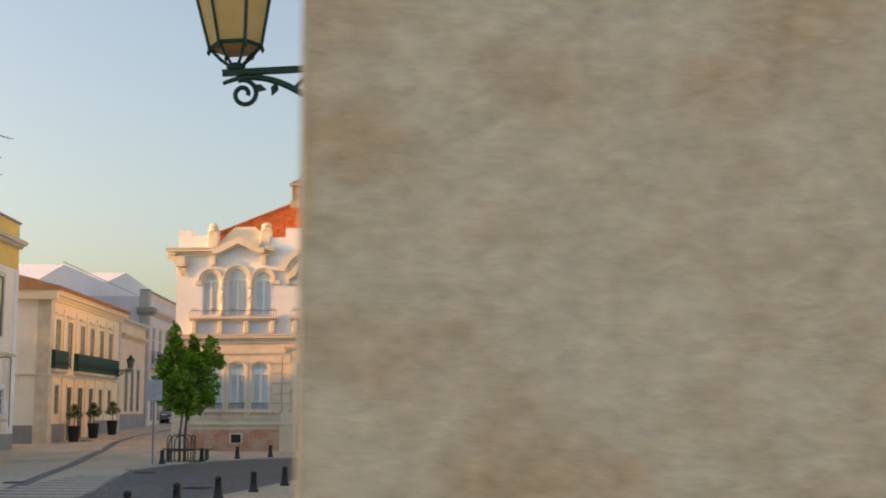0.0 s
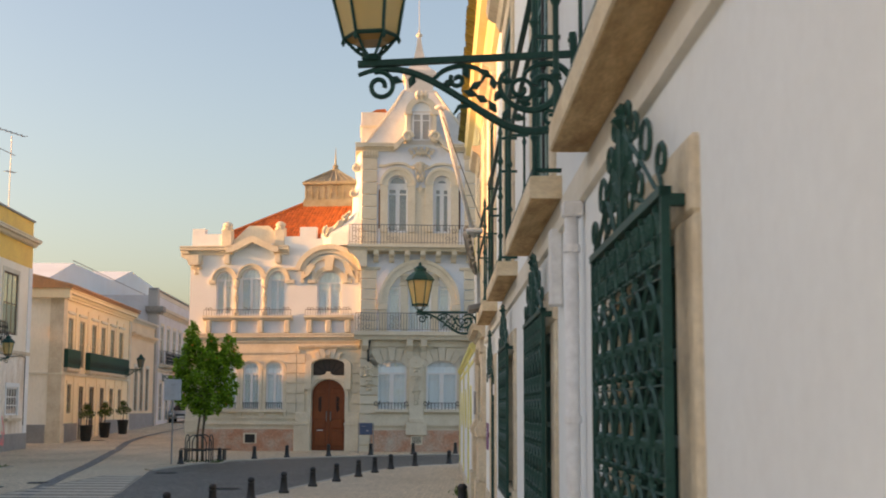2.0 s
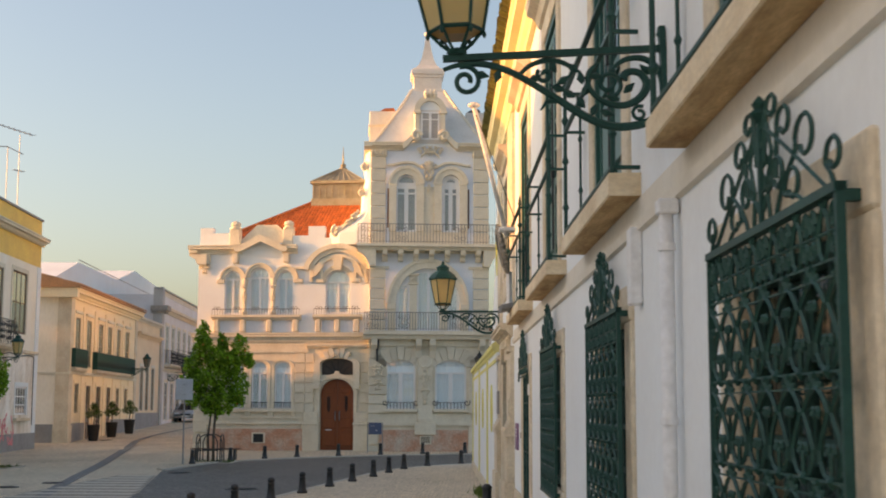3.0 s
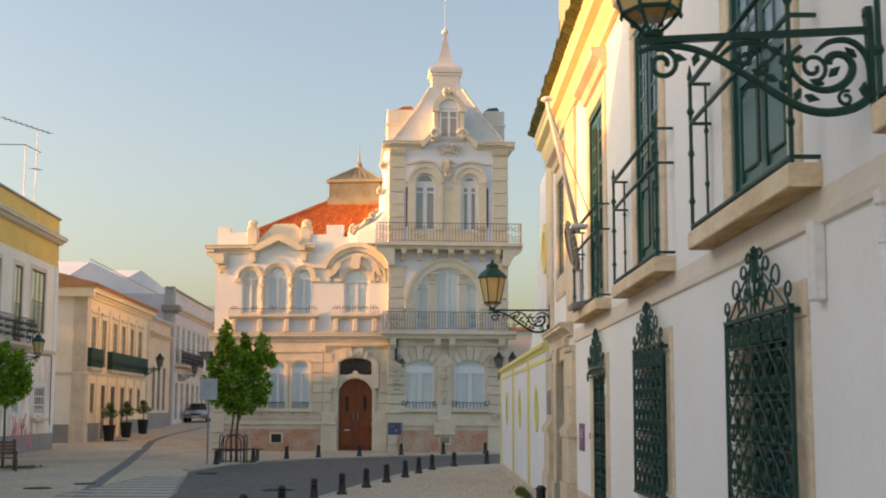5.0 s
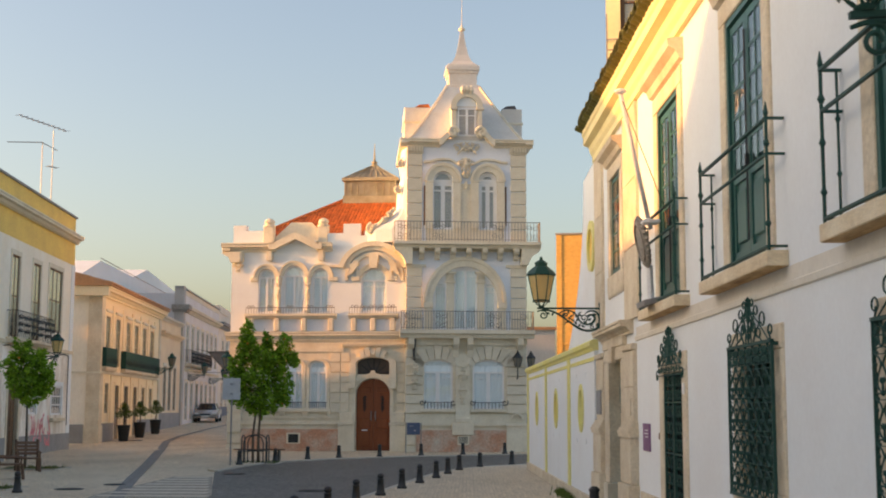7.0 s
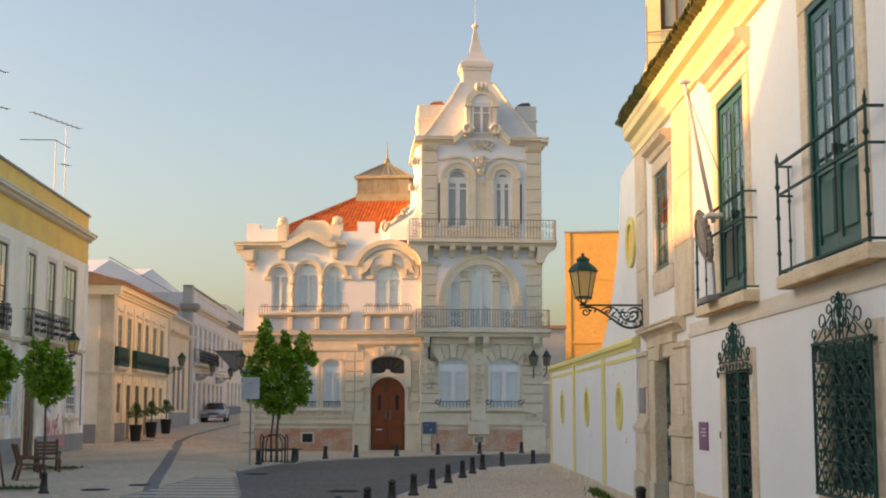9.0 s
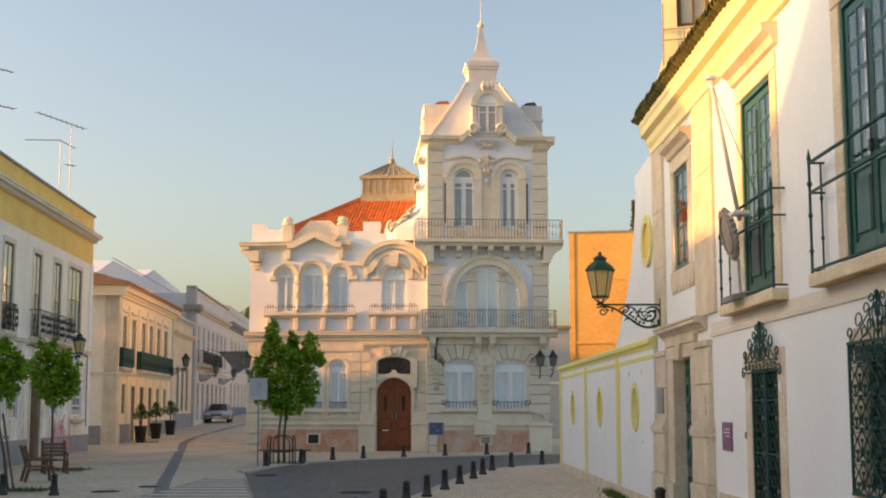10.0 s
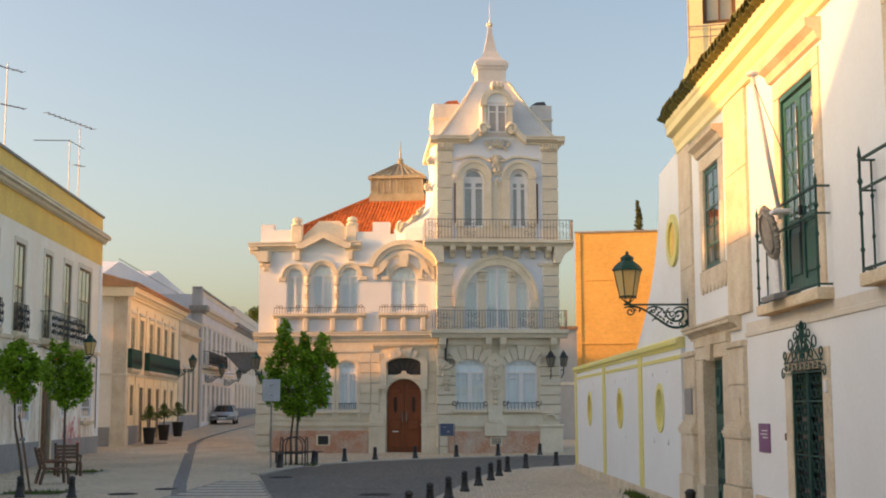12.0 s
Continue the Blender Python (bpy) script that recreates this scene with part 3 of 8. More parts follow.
for x0, x1 in ((1.755, 4.0), (4.003, 5.997), (6.0, 8.63), (8.633, 10.697), (10.7, 13.25), (13.253, 15.297), (15.3, 17.8), (20.0, 21.7)):
    part("plinth", soft_box(x0, x1, -0.05, 0.03, -0.3, 0.48, 0.006), M_LIMESTONE, house, "worn limestone plinth")
bm = bmesh.new()
profile_run(bm, [(0, 2.85), (0.03, 2.86), (0.036, 2.92), (0.008, 2.935), (0.008, 3.07), (0.0, 3.072)], 1.753, 22.04)
part("string_course", bm, M_CREAM, house, "cream band under the balconies")
part("cornice", cornice(S0 - 0.2, S1 + 0.1, 6.74, 0.64, 0.28, 0.0, 1), M_CORNICE, house, "cornice with the sun's pale yellow put into its colour")

# roof with rows of round tiles along its eaves
bm = bmesh.new()
prism(bm, [(0.3, 7.385), (0.3, 7.43), (-4.0, 9.4), (-8.9, 7.43), (-8.9, 7.385), (-4.0, 9.28)], S0 - 0.25, S1 + 0.1, axis="x")
roof = part("roof", bm, M_OLD_TILE, house)
bm = bmesh.new()
arc = [(0.115 * math.cos(radians(a)), 0.085 * math.sin(radians(a))) for a in range(0, 181, 30)]
outer = [[bm.verts.new((x * w, y, z * w + (y - 0.1) * -0.44 * 1.0)) for x, z in arc] for y, w in ((0.1, 1.0), (-0.4, 0.86))]
inner = [[bm.verts.new((x * w * 0.82, y, z * w * 0.82 + (y - 0.1) * -0.44)) for x, z in arc] for y, w in ((0.1, 1.0), (-0.4, 0.86))]
for k in range(len(arc) - 1):
    bm.faces.new((outer[0][k], outer[0][k + 1], outer[1][k + 1], outer[1][k]))
    bm.faces.new((inner[0][k], inner[1][k], inner[1][k + 1], inner[0][k + 1]))
    bm.faces.new((outer[0][k], inner[0][k], inner[0][k + 1], outer[0][k + 1]))
tile_mesh = mesh_of("roof_tile", bm, M_OLD_TILE)
rng = random.Random(3)
k = 0
while S0 - 0.15 + k * 0.245 < S1 + 0.1:
    x = S0 - 0.15 + k * 0.245
    piece("roof_tile", tile_mesh, roof, x + 0.12, 0.3 + rng.uniform(-0.02, 0.02), 7.485 + rng.uniform(-0.01, 0.01), rng.uniform(-0.03, 0.03), (1.05, 1, -1))
    piece("roof_tile", tile_mesh, roof, x, 0.29 + rng.uniform(-0.02, 0.02), 7.5 + rng.uniform(-0.01, 0.01), rng.uniform(-0.03, 0.03), (1.15, 1, 1.3))
    if x > 12:
        piece("roof_tile", tile_mesh, roof, x, -0.1 + rng.uniform(-0.02, 0.02), 7.7, rng.uniform(-0.03, 0.03), (1.15, 1, 1.3))
    k += 1


def surround(x0, x1, z0, z1, jamb, head, out, y_in=-0.2):
    """Limestone jambs, lintel and sill round an opening."""
    for a, b in ((x0 - jamb, x0), (x1, x1 + jamb)):
        part("jamb", soft_box(a, b, y_in, out, z0, z1, 0.012), M_LIMESTONE, house, "limestone jamb")
    part("lintel", soft_box(x0 - jamb, x1 + jamb, y_in, out + 0.004, z1, z1 + head, 0.012), M_LIMESTONE, house, "limestone lintel")


def panes(parent, x0, x1, z0, z1, nx, nz, y, bar=0.03):
    """Glass between glazing bars; returns nothing."""
    for i in range(nx):
        for j in range(nz):
            a, b = x0 + (x1 - x0) * i / nx + bar / 2, x0 + (x1 - x0) * (i + 1) / nx - bar / 2
            c, d = z0 + (z1 - z0) * j / nz + bar / 2, z0 + (z1 - z0) * (j + 1) / nz - bar / 2
            part("pane", boxes((a, b, y - 0.004, y + 0.004, c, d)), M_GLASS, parent)


def sash_holes(x0, x1, z0, z1, nx, nz, bar):
    """The openings between glazing bars."""
    return [(x0 + (x1 - x0) * i / nx + (bar / 2 if i else 0), x0 + (x1 - x0) * (i + 1) / nx - (bar / 2 if i < nx - 1 else 0), z0 + (z1 - z0) * j / nz + (bar / 2 if j else 0), z0 + (z1 - z0) * (j + 1) / nz - (bar / 2 if j < nz - 1 else 0)) for i in range(nx) for j in range(nz)]


def bars(x0, x1, z0, z1, nx, nz, y0, y1, bar=0.03, rim=0.06):
    """A glazed sash: a rim and its glazing bars, in one piece."""
    return wall(x0 - rim, x1 + rim, z0 - rim, z1 + rim, y0, y1, sash_holes(x0, x1, z0, z1, nx, nz, bar))


def french_door(x0, x1, z0, z1, y):
    """A pair of green glazed leaves with solid panels below."""
    bm = wall(x0, x1, z0, z1, y - 0.05, y + 0.06, [(x0 + 0.07, x1 - 0.07, z0, z1 - 0.07)])
    door = part("french_door", bm, M_GREEN_WOOD, house, "green painted french door with small glass panes")
    mid = (x0 + x1) / 2
    for a, b in ((x0 + 0.08, mid - 0.005), (mid + 0.005, x1 - 0.08)):
        holes = sash_holes(a + 0.09, b - 0.09, z0 + 0.98, z1 - 0.19, 2, 5, 0.035) + [(a + 0.09, b - 0.09, z0 + 0.14, z0 + 0.89)]
        part("leaf", wall(a, b, z0 + 0.02, z1 - 0.1, y - 0.03, y + 0.03, holes), M_GREEN_WOOD, door)
        part("panel_board", boxes((a + 0.09, b - 0.09, y - 0.02, y + 0.005, z0 + 0.14, z0 + 0.89)), M_GREEN_WOOD, door)
        part("panel", soft_box(a + 0.15, b - 0.15, y, y + 0.03, z0 + 0.22, z0 + 0.8, 0.015), M_GREEN_WOOD, door)
        panes(door, a + 0.09, b - 0.09, z0 + 0.98, z1 - 0.19, 2, 5, y + 0.02, 0.035)
    bm = bmesh.new()
    tube(bm, [(mid, y + 0.05, z0 + 0.2), (mid, y + 0.05, z1 - 0.3)], 0.012)
    box(bm, mid - 0.03, mid + 0.03, y + 0.03, y + 0.07, z0 + 1.0, z0 + 1.12)
    part("bolt", bm, M_DARK_IRON, door, "long iron door bolt")


def balcony(x0, x1):
    """A thin limestone slab with a moulded edge and a light iron rail."""
    bm = bmesh.new()
    profile_run(bm, [(0.0, 3.08), (0.197, 3.08), (0.205, 3.086), (0.205, 3.214), (0.198, 3.222), (0.0, 3.225)], x0, x1)
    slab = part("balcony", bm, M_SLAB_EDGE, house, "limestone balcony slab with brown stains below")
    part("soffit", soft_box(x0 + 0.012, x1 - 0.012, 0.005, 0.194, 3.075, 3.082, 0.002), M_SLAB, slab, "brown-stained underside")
    y = 0.17
    bm = bmesh.new()
    a, b = x0 + 0.04, x1 - 0.04
    for z, r in ((3.265, 0.018), (4.14, 0.016), (4.48, 0.02)):
        box(bm, a, b, y - r, y + r, z - 0.011, z + 0.011)
        for x in (a, b):
            box(bm, x - r, x + r, -0.1, y, z - 0.011, z + 0.011)
    part("handrail", bm, M_IRON, slab, "flat dark green iron rails")
    for x in (a, b):
        bm = lathe(bmesh.new(), [(0.016, 3.22), (0.016, 3.45), (0.03, 3.48), (0.016, 3.51), (0.016, 3.85), (0.03, 3.88), (0.016, 3.92), (0.016, 4.2), (0.034, 4.24), (0.016, 4.28), (0.016, 4.5), (0.026, 4.53), (0.02, 4.56), (0.004, 4.64)], x, y, 8)
        part("post", bm, M_IRON, slab, "turned dark green corner post")
    for x in (b,):
        bm = lathe(bmesh.new(), [(0.012, 3.22), (0.012, 3.6), (0.024, 3.63), (0.012, 3.66), (0.012, 4.05), (0.024, 4.08), (0.012, 4.11), (0.012, 4.48)], x, 0.04, 6)
        part("wall_post", bm, M_IRON, slab)
    return slab


for (x0, x1, z0, z1), (b0, b1) in zip(UP, ((3.78, 6.83), (8.3, 11.38), (13.02, 16.1), (17.65, 20.6))):
    surround(x0, x1, z0, z1, 0.27, 0.24, 0.03)
    french_door(x0, x1, z0 + 0.01, z1, -0.05)
    balcony(b0, b1)
    bm = bmesh.new()
    cols = [[bm.verts.new((x0 + (x1 - x0) * i / 24, -0.14 + 0.02 * math.sin(i * 2.1), z)) for z in (z0 + 0.95, z1)] for i in range(25)]
    for p, q in zip(cols, cols[1:]):
        bm.faces.new((p[0], q[0], q[1], p[1]))
    part("curtain", bm, M_CURTAIN, house, "pale curtain behind the door panes")
    bm = bmesh.new()
    profile_run(bm, [(0, 6.36), (0.06, 6.38), (0.1, 6.48), (0.2, 6.54), (0.22, 6.64), (0.0, 6.66)], x0 - 0.4, x1 + 0.4)
    part("door_hood", bm, M_LIMESTONE, house, "moulded limestone hood")
surround(*SASH, 0.27, 0.24, 0.03)
sash = part("sash_window", bars(SASH[0] + 0.08, SASH[1] - 0.08, 4.3, 5.9, 2, 5, -0.08, -0.02, 0.035, 0.08), M_GREEN_WOOD, house, "green sash window")
panes(sash, SASH[0] + 0.08, SASH[1] - 0.08, 4.3, 5.9, 2, 5, -0.03)
part("shutter", boxes((SASH[0], SASH[1], -0.14, -0.11, SASH[2], SASH[3])), M_SHUTTER, sash, "closed dark green shutter")
bm = bmesh.new()
profile_run(bm, [(0, 6.26), (0.06, 6.28), (0.1, 6.36), (0.2, 6.42), (0.22, 6.5), (0.0, 6.52)], SASH[0] - 0.4, SASH[1] + 0.4)
part("window_hood", bm, M_LIMESTONE, house, "moulded limestone hood")
# carved apron under the sash window
bm = boxes((23.2, 25.25, 0, 0.03, 3.9, 4.19))
for k in range(7):
    disc(bm, 23.35 + 0.29 * k, 3.9, 0.12, 0, 0.03, 180, 360, 8)
part("apron", bm, M_LIMESTONE, house, "scalloped limestone apron")


# iron window grilles with scrolled crowns
def curl(bm, cx, cz, rx, rz, a0, a1, y, r, n=12, inner=0.25):
    """A scroll that winds out from its eye to an oval of rx by rz."""
    pts = []
    for i in range(n + 1):
        f, a = inner + (1 - inner) * i / n, radians(a0 + (a1 - a0) * i / n)
        pts.append((cx + f * rx * math.cos(a), y, cz + f * rz * math.sin(a)))
    tube(bm, pts, r, 4)


def c_pair(bm, x, z0, z1, w, y, r):
    """Two back-to-back curls that fill one bay of the lattice."""
    h = z1 - z0
    for e in (-1, 1):
        pts = spiral(x + e * w * 0.52, z1 - h * 0.2, w * 0.14, w * 0.34, 90 + e * 100, 90 + e * 300, y, 8)
        pts += [(x + e * w * 0.10, y, z0 + h * 0.5)]
        pts += spiral(x + e * w * 0.52, z0 + h * 0.2, w * 0.34, w * 0.14, 90 + e * 240, 90 + e * 440, y, 8)
        tube(bm, pts, r, 4)
    box(bm, x - w * 0.22, x + w * 0.22, y - r * 1.5, y + r * 1.5, z0 + h * 0.5 - r * 1.6, z0 + h * 0.5 + r * 1.6)


def ogee_bay(bm, x, z, w, h, y, r):
    """One bay of the lattice: bars that bow round a curled stem, meet in a point and part again into hooks."""
    for e in (-1, 1):
        tube(bm, [(x + e * w * a, y + e * 0.003, z + h * b) for a, b in ((0.015, 0.0), (0.2, 0.06), (0.33, 0.17), (0.35, 0.28), (0.25, 0.42), (0.1, 0.55), (0.03, 0.63), (0.1, 0.71), (0.24, 0.8), (0.44, 0.87), (0.48, 0.95), (0.42, 1.0))], r, 4)
        curl(bm, x + e * w * 0.33, z + h * 0.9, w * 0.11, h * 0.1, 90 - e * 300, 90 + e * 30, y, r * 0.9, 9)
        curl(bm, x + e * w * 0.1, z + h * 0.27, w * 0.09, h * 0.07, 90 - e * 330, 90 + e * 90, y, r, 9)
        tube(bm, [(x + e * w * 0.5, y, z + h * 0.12), (x + e * w * 0.5, y, z + h * 0.62)], r * 0.8, 4)
        curl(bm, x + e * w * 0.42, z + h * 0.62, w * 0.075, h * 0.06, 90 + e * 330, 90 - e * 90, y, r * 0.9, 8)
    tube(bm, [(x, y, z), (x, y, z + h * 0.28)], r, 4)
    lathe(bm, [(0.006, z - 0.022), (0.024, z), (0.006, z + 0.022)], x, y, 6)


def lyre_bay(bm, x, z, w, h, y, r):
    """A bay of the top row: a lyre with a scroll on either side."""
    for e in (-1, 1):
        tube(bm, [(x + e * w * a, y, z + h * b) for a, b in ((0.03, 0.0), (0.14, 0.15), (0.2, 0.42), (0.12, 0.72), (0.03, 0.86), (0.1, 1.0))], r, 4)
        curl(bm, x + e * w * 0.37, z + h * 0.66, w * 0.11, h * 0.28, 90 - e * 360, 90 + e * 90, y, r, 10)
        curl(bm, x + e * w * 0.37, z + h * 0.26, w * 0.1, h * 0.22, 270 + e * 360, 270 - e * 90, y, r, 10)
    tube(bm, [(x - w * 0.5, y, z + h * 0.45), (x + w * 0.5, y, z + h * 0.45)], r * 0.7, 4)


def hook(bm, e, base, eye, rx, rz, y, r, n=14):
    """A stem that leaves its base, runs up past the inner side of a loop, over it, and curls in; e mirrors it."""
    (bx, bz), (cx, cz) = base, eye
    pts = [(bx, y, bz), (bx + 0.35 * (cx - e * rx - bx), y, bz + 0.45 * (cz - bz)), (cx - e * rx, y, cz - rz * 0.3)]
    for i in range(n + 1):
        a, f = radians(170 - 330 * i / n), 1 - 0.5 * i / n
        pts.append((cx + e * f * rx * math.cos(a), y, cz + f * rz * math.sin(a)))
    tube(bm, *flow(pts, r, 2), 4)


def crown(parent, cx, w, z, h, y, r):
    """The scrolled crest: sloping bars crossed by looped stems, inner curls on the rail, a leafy stem between them."""
    bm = bmesh.new()
    tube(bm, [(cx, y, z), (cx, y, z + h * 0.95)], r * 1.4, 5)
    lathe(bm, [(0.01, z + h * 0.84), (0.045, z + h * 0.92), (0.02, z + h * 0.97), (0.03, z + h * 1.01), (0.003, z + h * 1.08)], cx, y, 6)
    for e in (-1, 1):
        for fz, s in ((0.25, 0.8), (0.45, 1.0), (0.63, 0.9), (0.78, 0.7)):
            p = Vector((cx + e * 0.006, y, z + h * fz))
            tube(bm, [p, p + Vector((e * 0.045 * s, -0.008, 0.03 * s)), p + Vector((e * 0.05 * s, 0.0, 0.085 * s))], [0.006, 0.013 * s, 0.003], 5)
    crest = part("crest", bm, M_IRON, parent, "leafy stem of the crest")
    scrolls = (((0.47, -0.02), (0.47, 0.2), 0.042, 0.14), ((0.11, 0.0), (0.31, 0.46), 0.062, 0.2), ((0.115, 0.3), (0.175, 0.7), 0.048, 0.14), ((0.03, 0.5), (0.09, 0.9), 0.04, 0.11), ((0.29, 0.0), (0.225, 0.17), 0.05, 0.15), ((0.015, 0.1), (0.125, 0.32), 0.046, 0.16))
    for e in (-1, 1):
        for name, line, rad in (("sloping_bar", ((0.43, 0.0), (0.25, 0.37), (0.05, 0.76)), r), ("side_stem", ((0.065, 0.0), (0.05, 0.3), (0.085, 0.55), (0.055, 0.8)), r * 0.9)):
            bm = bmesh.new()
            tube(bm, [(cx + e * w * fx, y, z + h * fz) for fx, fz in line], rad, 4)
            part(name, bm, M_IRON, crest)
        for (bx, bz), (ex, ez), rx, rz in scrolls:
            bm = bmesh.new()
            hook(bm, e, (cx + e * w * bx, z + h * bz), (cx + e * w * ex, z + h * ez), w * rx, h * rz, y, r)
            part("scroll", bm, M_IRON, crest)
    return crest


def grille(x0, x1, z0, z1, y, rise):
    """An iron cage before a window: a row of lyres over rows of bowed bars and curls, under a scrolled crest."""
    t = thing("window_grille", F_RIGHT @ pose((x0 + x1) / 2, 0, 0), "dark green wrought-iron window grille with a scrolled crest", "grille", "grilles of the white house")
    w = (x1 - x0) / 2
    rim = boxes((-w, -w + 0.024, y - 0.014, y + 0.014, z0, z1), (w - 0.024, w, y - 0.014, y + 0.014, z0, z1), (-w, w, y - 0.02, y + 0.02, z1 - 0.03, z1), (-w, w, y - 0.02, y + 0.02, z0, z0 + 0.03))
    part("rim", rim, M_IRON, t)
    for z in (z0 + 0.05, z1 - 0.04):
        for x in (-w + 0.02, w - 0.02):
            part("bracket", boxes((x - 0.018, x + 0.018, -0.05, y, z - 0.018, z + 0.018)), M_IRON, t)
    cols, top = 6, 0.19
    step, h = (2 * w - 0.05) / cols, (z1 - z0 - 0.06 - top) / 4
    for n in range(5):
        bm = bmesh.new()
        zb = z1 - 0.03 - top - n * h
        for k in range(cols):
            x = -w + 0.025 + step * (k + 0.5)
            if n == 0:
                lyre_bay(bm, x, zb, step, top, y, 0.0095)
            else:
                ogee_bay(bm, x, zb, step, h, y, 0.0095)
        box(bm, -w, w, y - 0.006, y + 0.006, zb - 0.004, zb + 0.004)
        if n:
            box(bm, -w, w, y - 0.005, y + 0.005, zb + h * 0.84, zb + h * 0.84 + 0.007)
        part("lattice", bm, M_IRON, t)
    crown(t, 0, 2 * w, z1, rise, y, 0.0092)


for x0, x1, z0, z1 in LOW:
    surround(x0, x1, z0, z1, 0.3, 0.24, 0.025)
    part("sill", soft_box(x0 - 0.3, x1 + 0.3, -0.2, 0.05, z0 - 0.16, z0, 0.015), M_LIMESTONE, house, "limestone sill")
    win = part("casement_window", bars(x0 + 0.08, x1 - 0.08, z0 + 0.08, z1 - 0.08, 4, 4, -0.11, -0.06, 0.04, 0.08), M_SHUTTER, house, "dark green casement window behind its grille")
    panes(win, x0 + 0.08, x1 - 0.08, z0 + 0.08, z1 - 0.08, 4, 4, -0.085, 0.04)
    part("shutter", soft_box(x0, x1, -0.17, -0.14, z0, z1, 0.006), M_SHUTTER, win, "closed dark green inner shutter")
for x0 in (4.08, 8.74, 13.36):
    grille(x0, x0 + 1.82, 0.86, 2.42, 0.09, 0.44)

# the iron gate
surround(GATE[0], GATE[1], -0.3, GATE[3], 0.3, 0.26, 0.025)
gate = thing("iron_gate", F_RIGHT @ pose(18.9, 0, 0), "dark green double iron gate with a scrolled crest", "gate")
for e in (-1, 1):
    bm = boxes((e * 0.01, e * 0.05, -0.03, 0.01, -0.26, 2.25), (e * 0.65, e * 0.69, -0.03, 0.01, -0.26, 2.25))
    for z in (-0.25, 0.45, 1.15, 1.85, 2.23):
        box(bm, e * 0.05, e * 0.65, -0.025, 0.005, z - 0.012, z + 0.012)
    leaf = part("gate_leaf", bm, M_IRON, gate)
    for z0, z1 in ((-0.24, 0.44), (0.46, 1.14), (1.16, 1.84), (1.86, 2.22)):
        bm = bmesh.new()
        n = max(1, round((z1 - z0) / 0.22))
        for k in range(n):
            for m in range(3):
                c_pair(bm, e * (0.15 + 0.2 * m), z0 + (z1 - z0) * k / n, z0 + (z1 - z0) * (k + 1) / n, 0.09, -0.01, 0.0075)
        part("scrollwork", bm, M_IRON, leaf)
    part("back_panel", boxes((e * 0.03, e * 0.67, -0.06, -0.045, -0.25, 2.23)), M_CAR_GLASS, leaf, "dark glass behind the ironwork")
crest = crown(gate, 0, 1.75, 2.36, 0.5, 0.06, 0.011)
for z in (2.215, 2.36):
    part("crest_rail", boxes((-0.85, 0.85, 0.05, 0.07, z, z + 0.015)), M_IRON, crest)
for k in range(9):
    bm = bmesh.new()
    tube(bm, spiral(-0.76 + 0.19 * k, 2.3, 0.015, 0.06, 0, 400 * (-1) ** k, 0.06, 10), 0.008, 4)
    part("scroll", bm, M_IRON, crest)
for e in (-1, 1):
    bm = bmesh.new()
    tube(bm, spiral(e * 0.92, 2.22, 0.02, 0.09, 90, 90 + e * 400, 0.06, 12), 0.01, 4)
    part("scroll", bm, M_IRON, crest)

# limestone portal: pilasters on moulded pedestals, a recessed door under a cornice
def pil(x0, x1):
    for a, b, z0, z1, out in ((x0 - 0.1, x1 + 0.1, -0.3, 0.55, 0.17), (x0 - 0.05, x1 + 0.05, 0.555, 1.3, 0.13), (x0, x1, 1.56, 2.12, 0.065), (x0, x1, 2.125, 2.72, 0.065), (x0 - 0.03, x1 + 0.03, 2.72, 2.82, 0.1)):
        part("pilaster_block", soft_box(a, b, -0.2, out, z0, z1, 0.015, 2), M_LIMESTONE, house, "limestone pilaster block")
    bm = bmesh.new()
    for z, h, out in ((1.3, 0.06, 0.16), (1.36, 0.05, 0.175), (1.41, 0.05, 0.15), (1.46, 0.05, 0.115), (1.51, 0.05, 0.09)):
        box(bm, x0 - out * 0.5, x1 + out * 0.5, -0.2, out, z, z + h)
    part("pilaster_base", bm, M_LIMESTONE, house, "moulded limestone base")


pil(22.05, 23.12)
pil(25.74, 26.84)
for z0, z1, out in ((2.62, 2.85, 0.06), (2.85, 3.0, 0.08)):
    part("portal_lintel", soft_box(23.12, 25.74, -0.2, out, z0, z1, 0.012), M_LIMESTONE, house, "limestone lintel")
for a, b in ((23.15, 23.58), (25.15, 25.72)):
    part("portal_jamb", soft_box(a, b, -0.24, 0.05, 0.42, 2.62, 0.012), M_LIMESTONE, house, "limestone jamb")
    part("jamb_foot", soft_box(a - 0.01, b + 0.01, -0.24, 0.09, -0.3, 0.415, 0.012), M_PALE_STONE, house, "pale jamb foot")
part("keystone", prism(bmesh.new(), [(24.22, 2.58), (24.52, 2.58), (24.6, 2.86), (24.14, 2.86)], 0.03, 0.12), M_LIMESTONE, house, "limestone keystone")
part("portal_cornice", cornice(22.35, 26.1, 3.0, 0.22, 0.24, 0.0, 1), M_LIMESTONE, house, "moulded limestone cornice")
for z0, z1 in ((3.225, 4.4), (4.405, 5.5), (5.505, 6.735)):
    part("pilaster_block", soft_box(21.6, 23.0, -0.1, 0.055, z0, z1, 0.01), M_LIMESTONE, house, "limestone pilaster block")
    part("pilaster_block", soft_box(25.85, 26.93, -0.1, 0.055, z0, z1, 0.01), M_LIMESTONE, house, "limestone pilaster block")
bm = boxes((23.59, 24.36, -0.24, -0.18, -0.28, 2.61), (24.37, 25.14, -0.24, -0.18, -0.28, 2.61))
door = part("portal_door", bm, M_GREEN_WOOD, house, "dark green panelled double door")
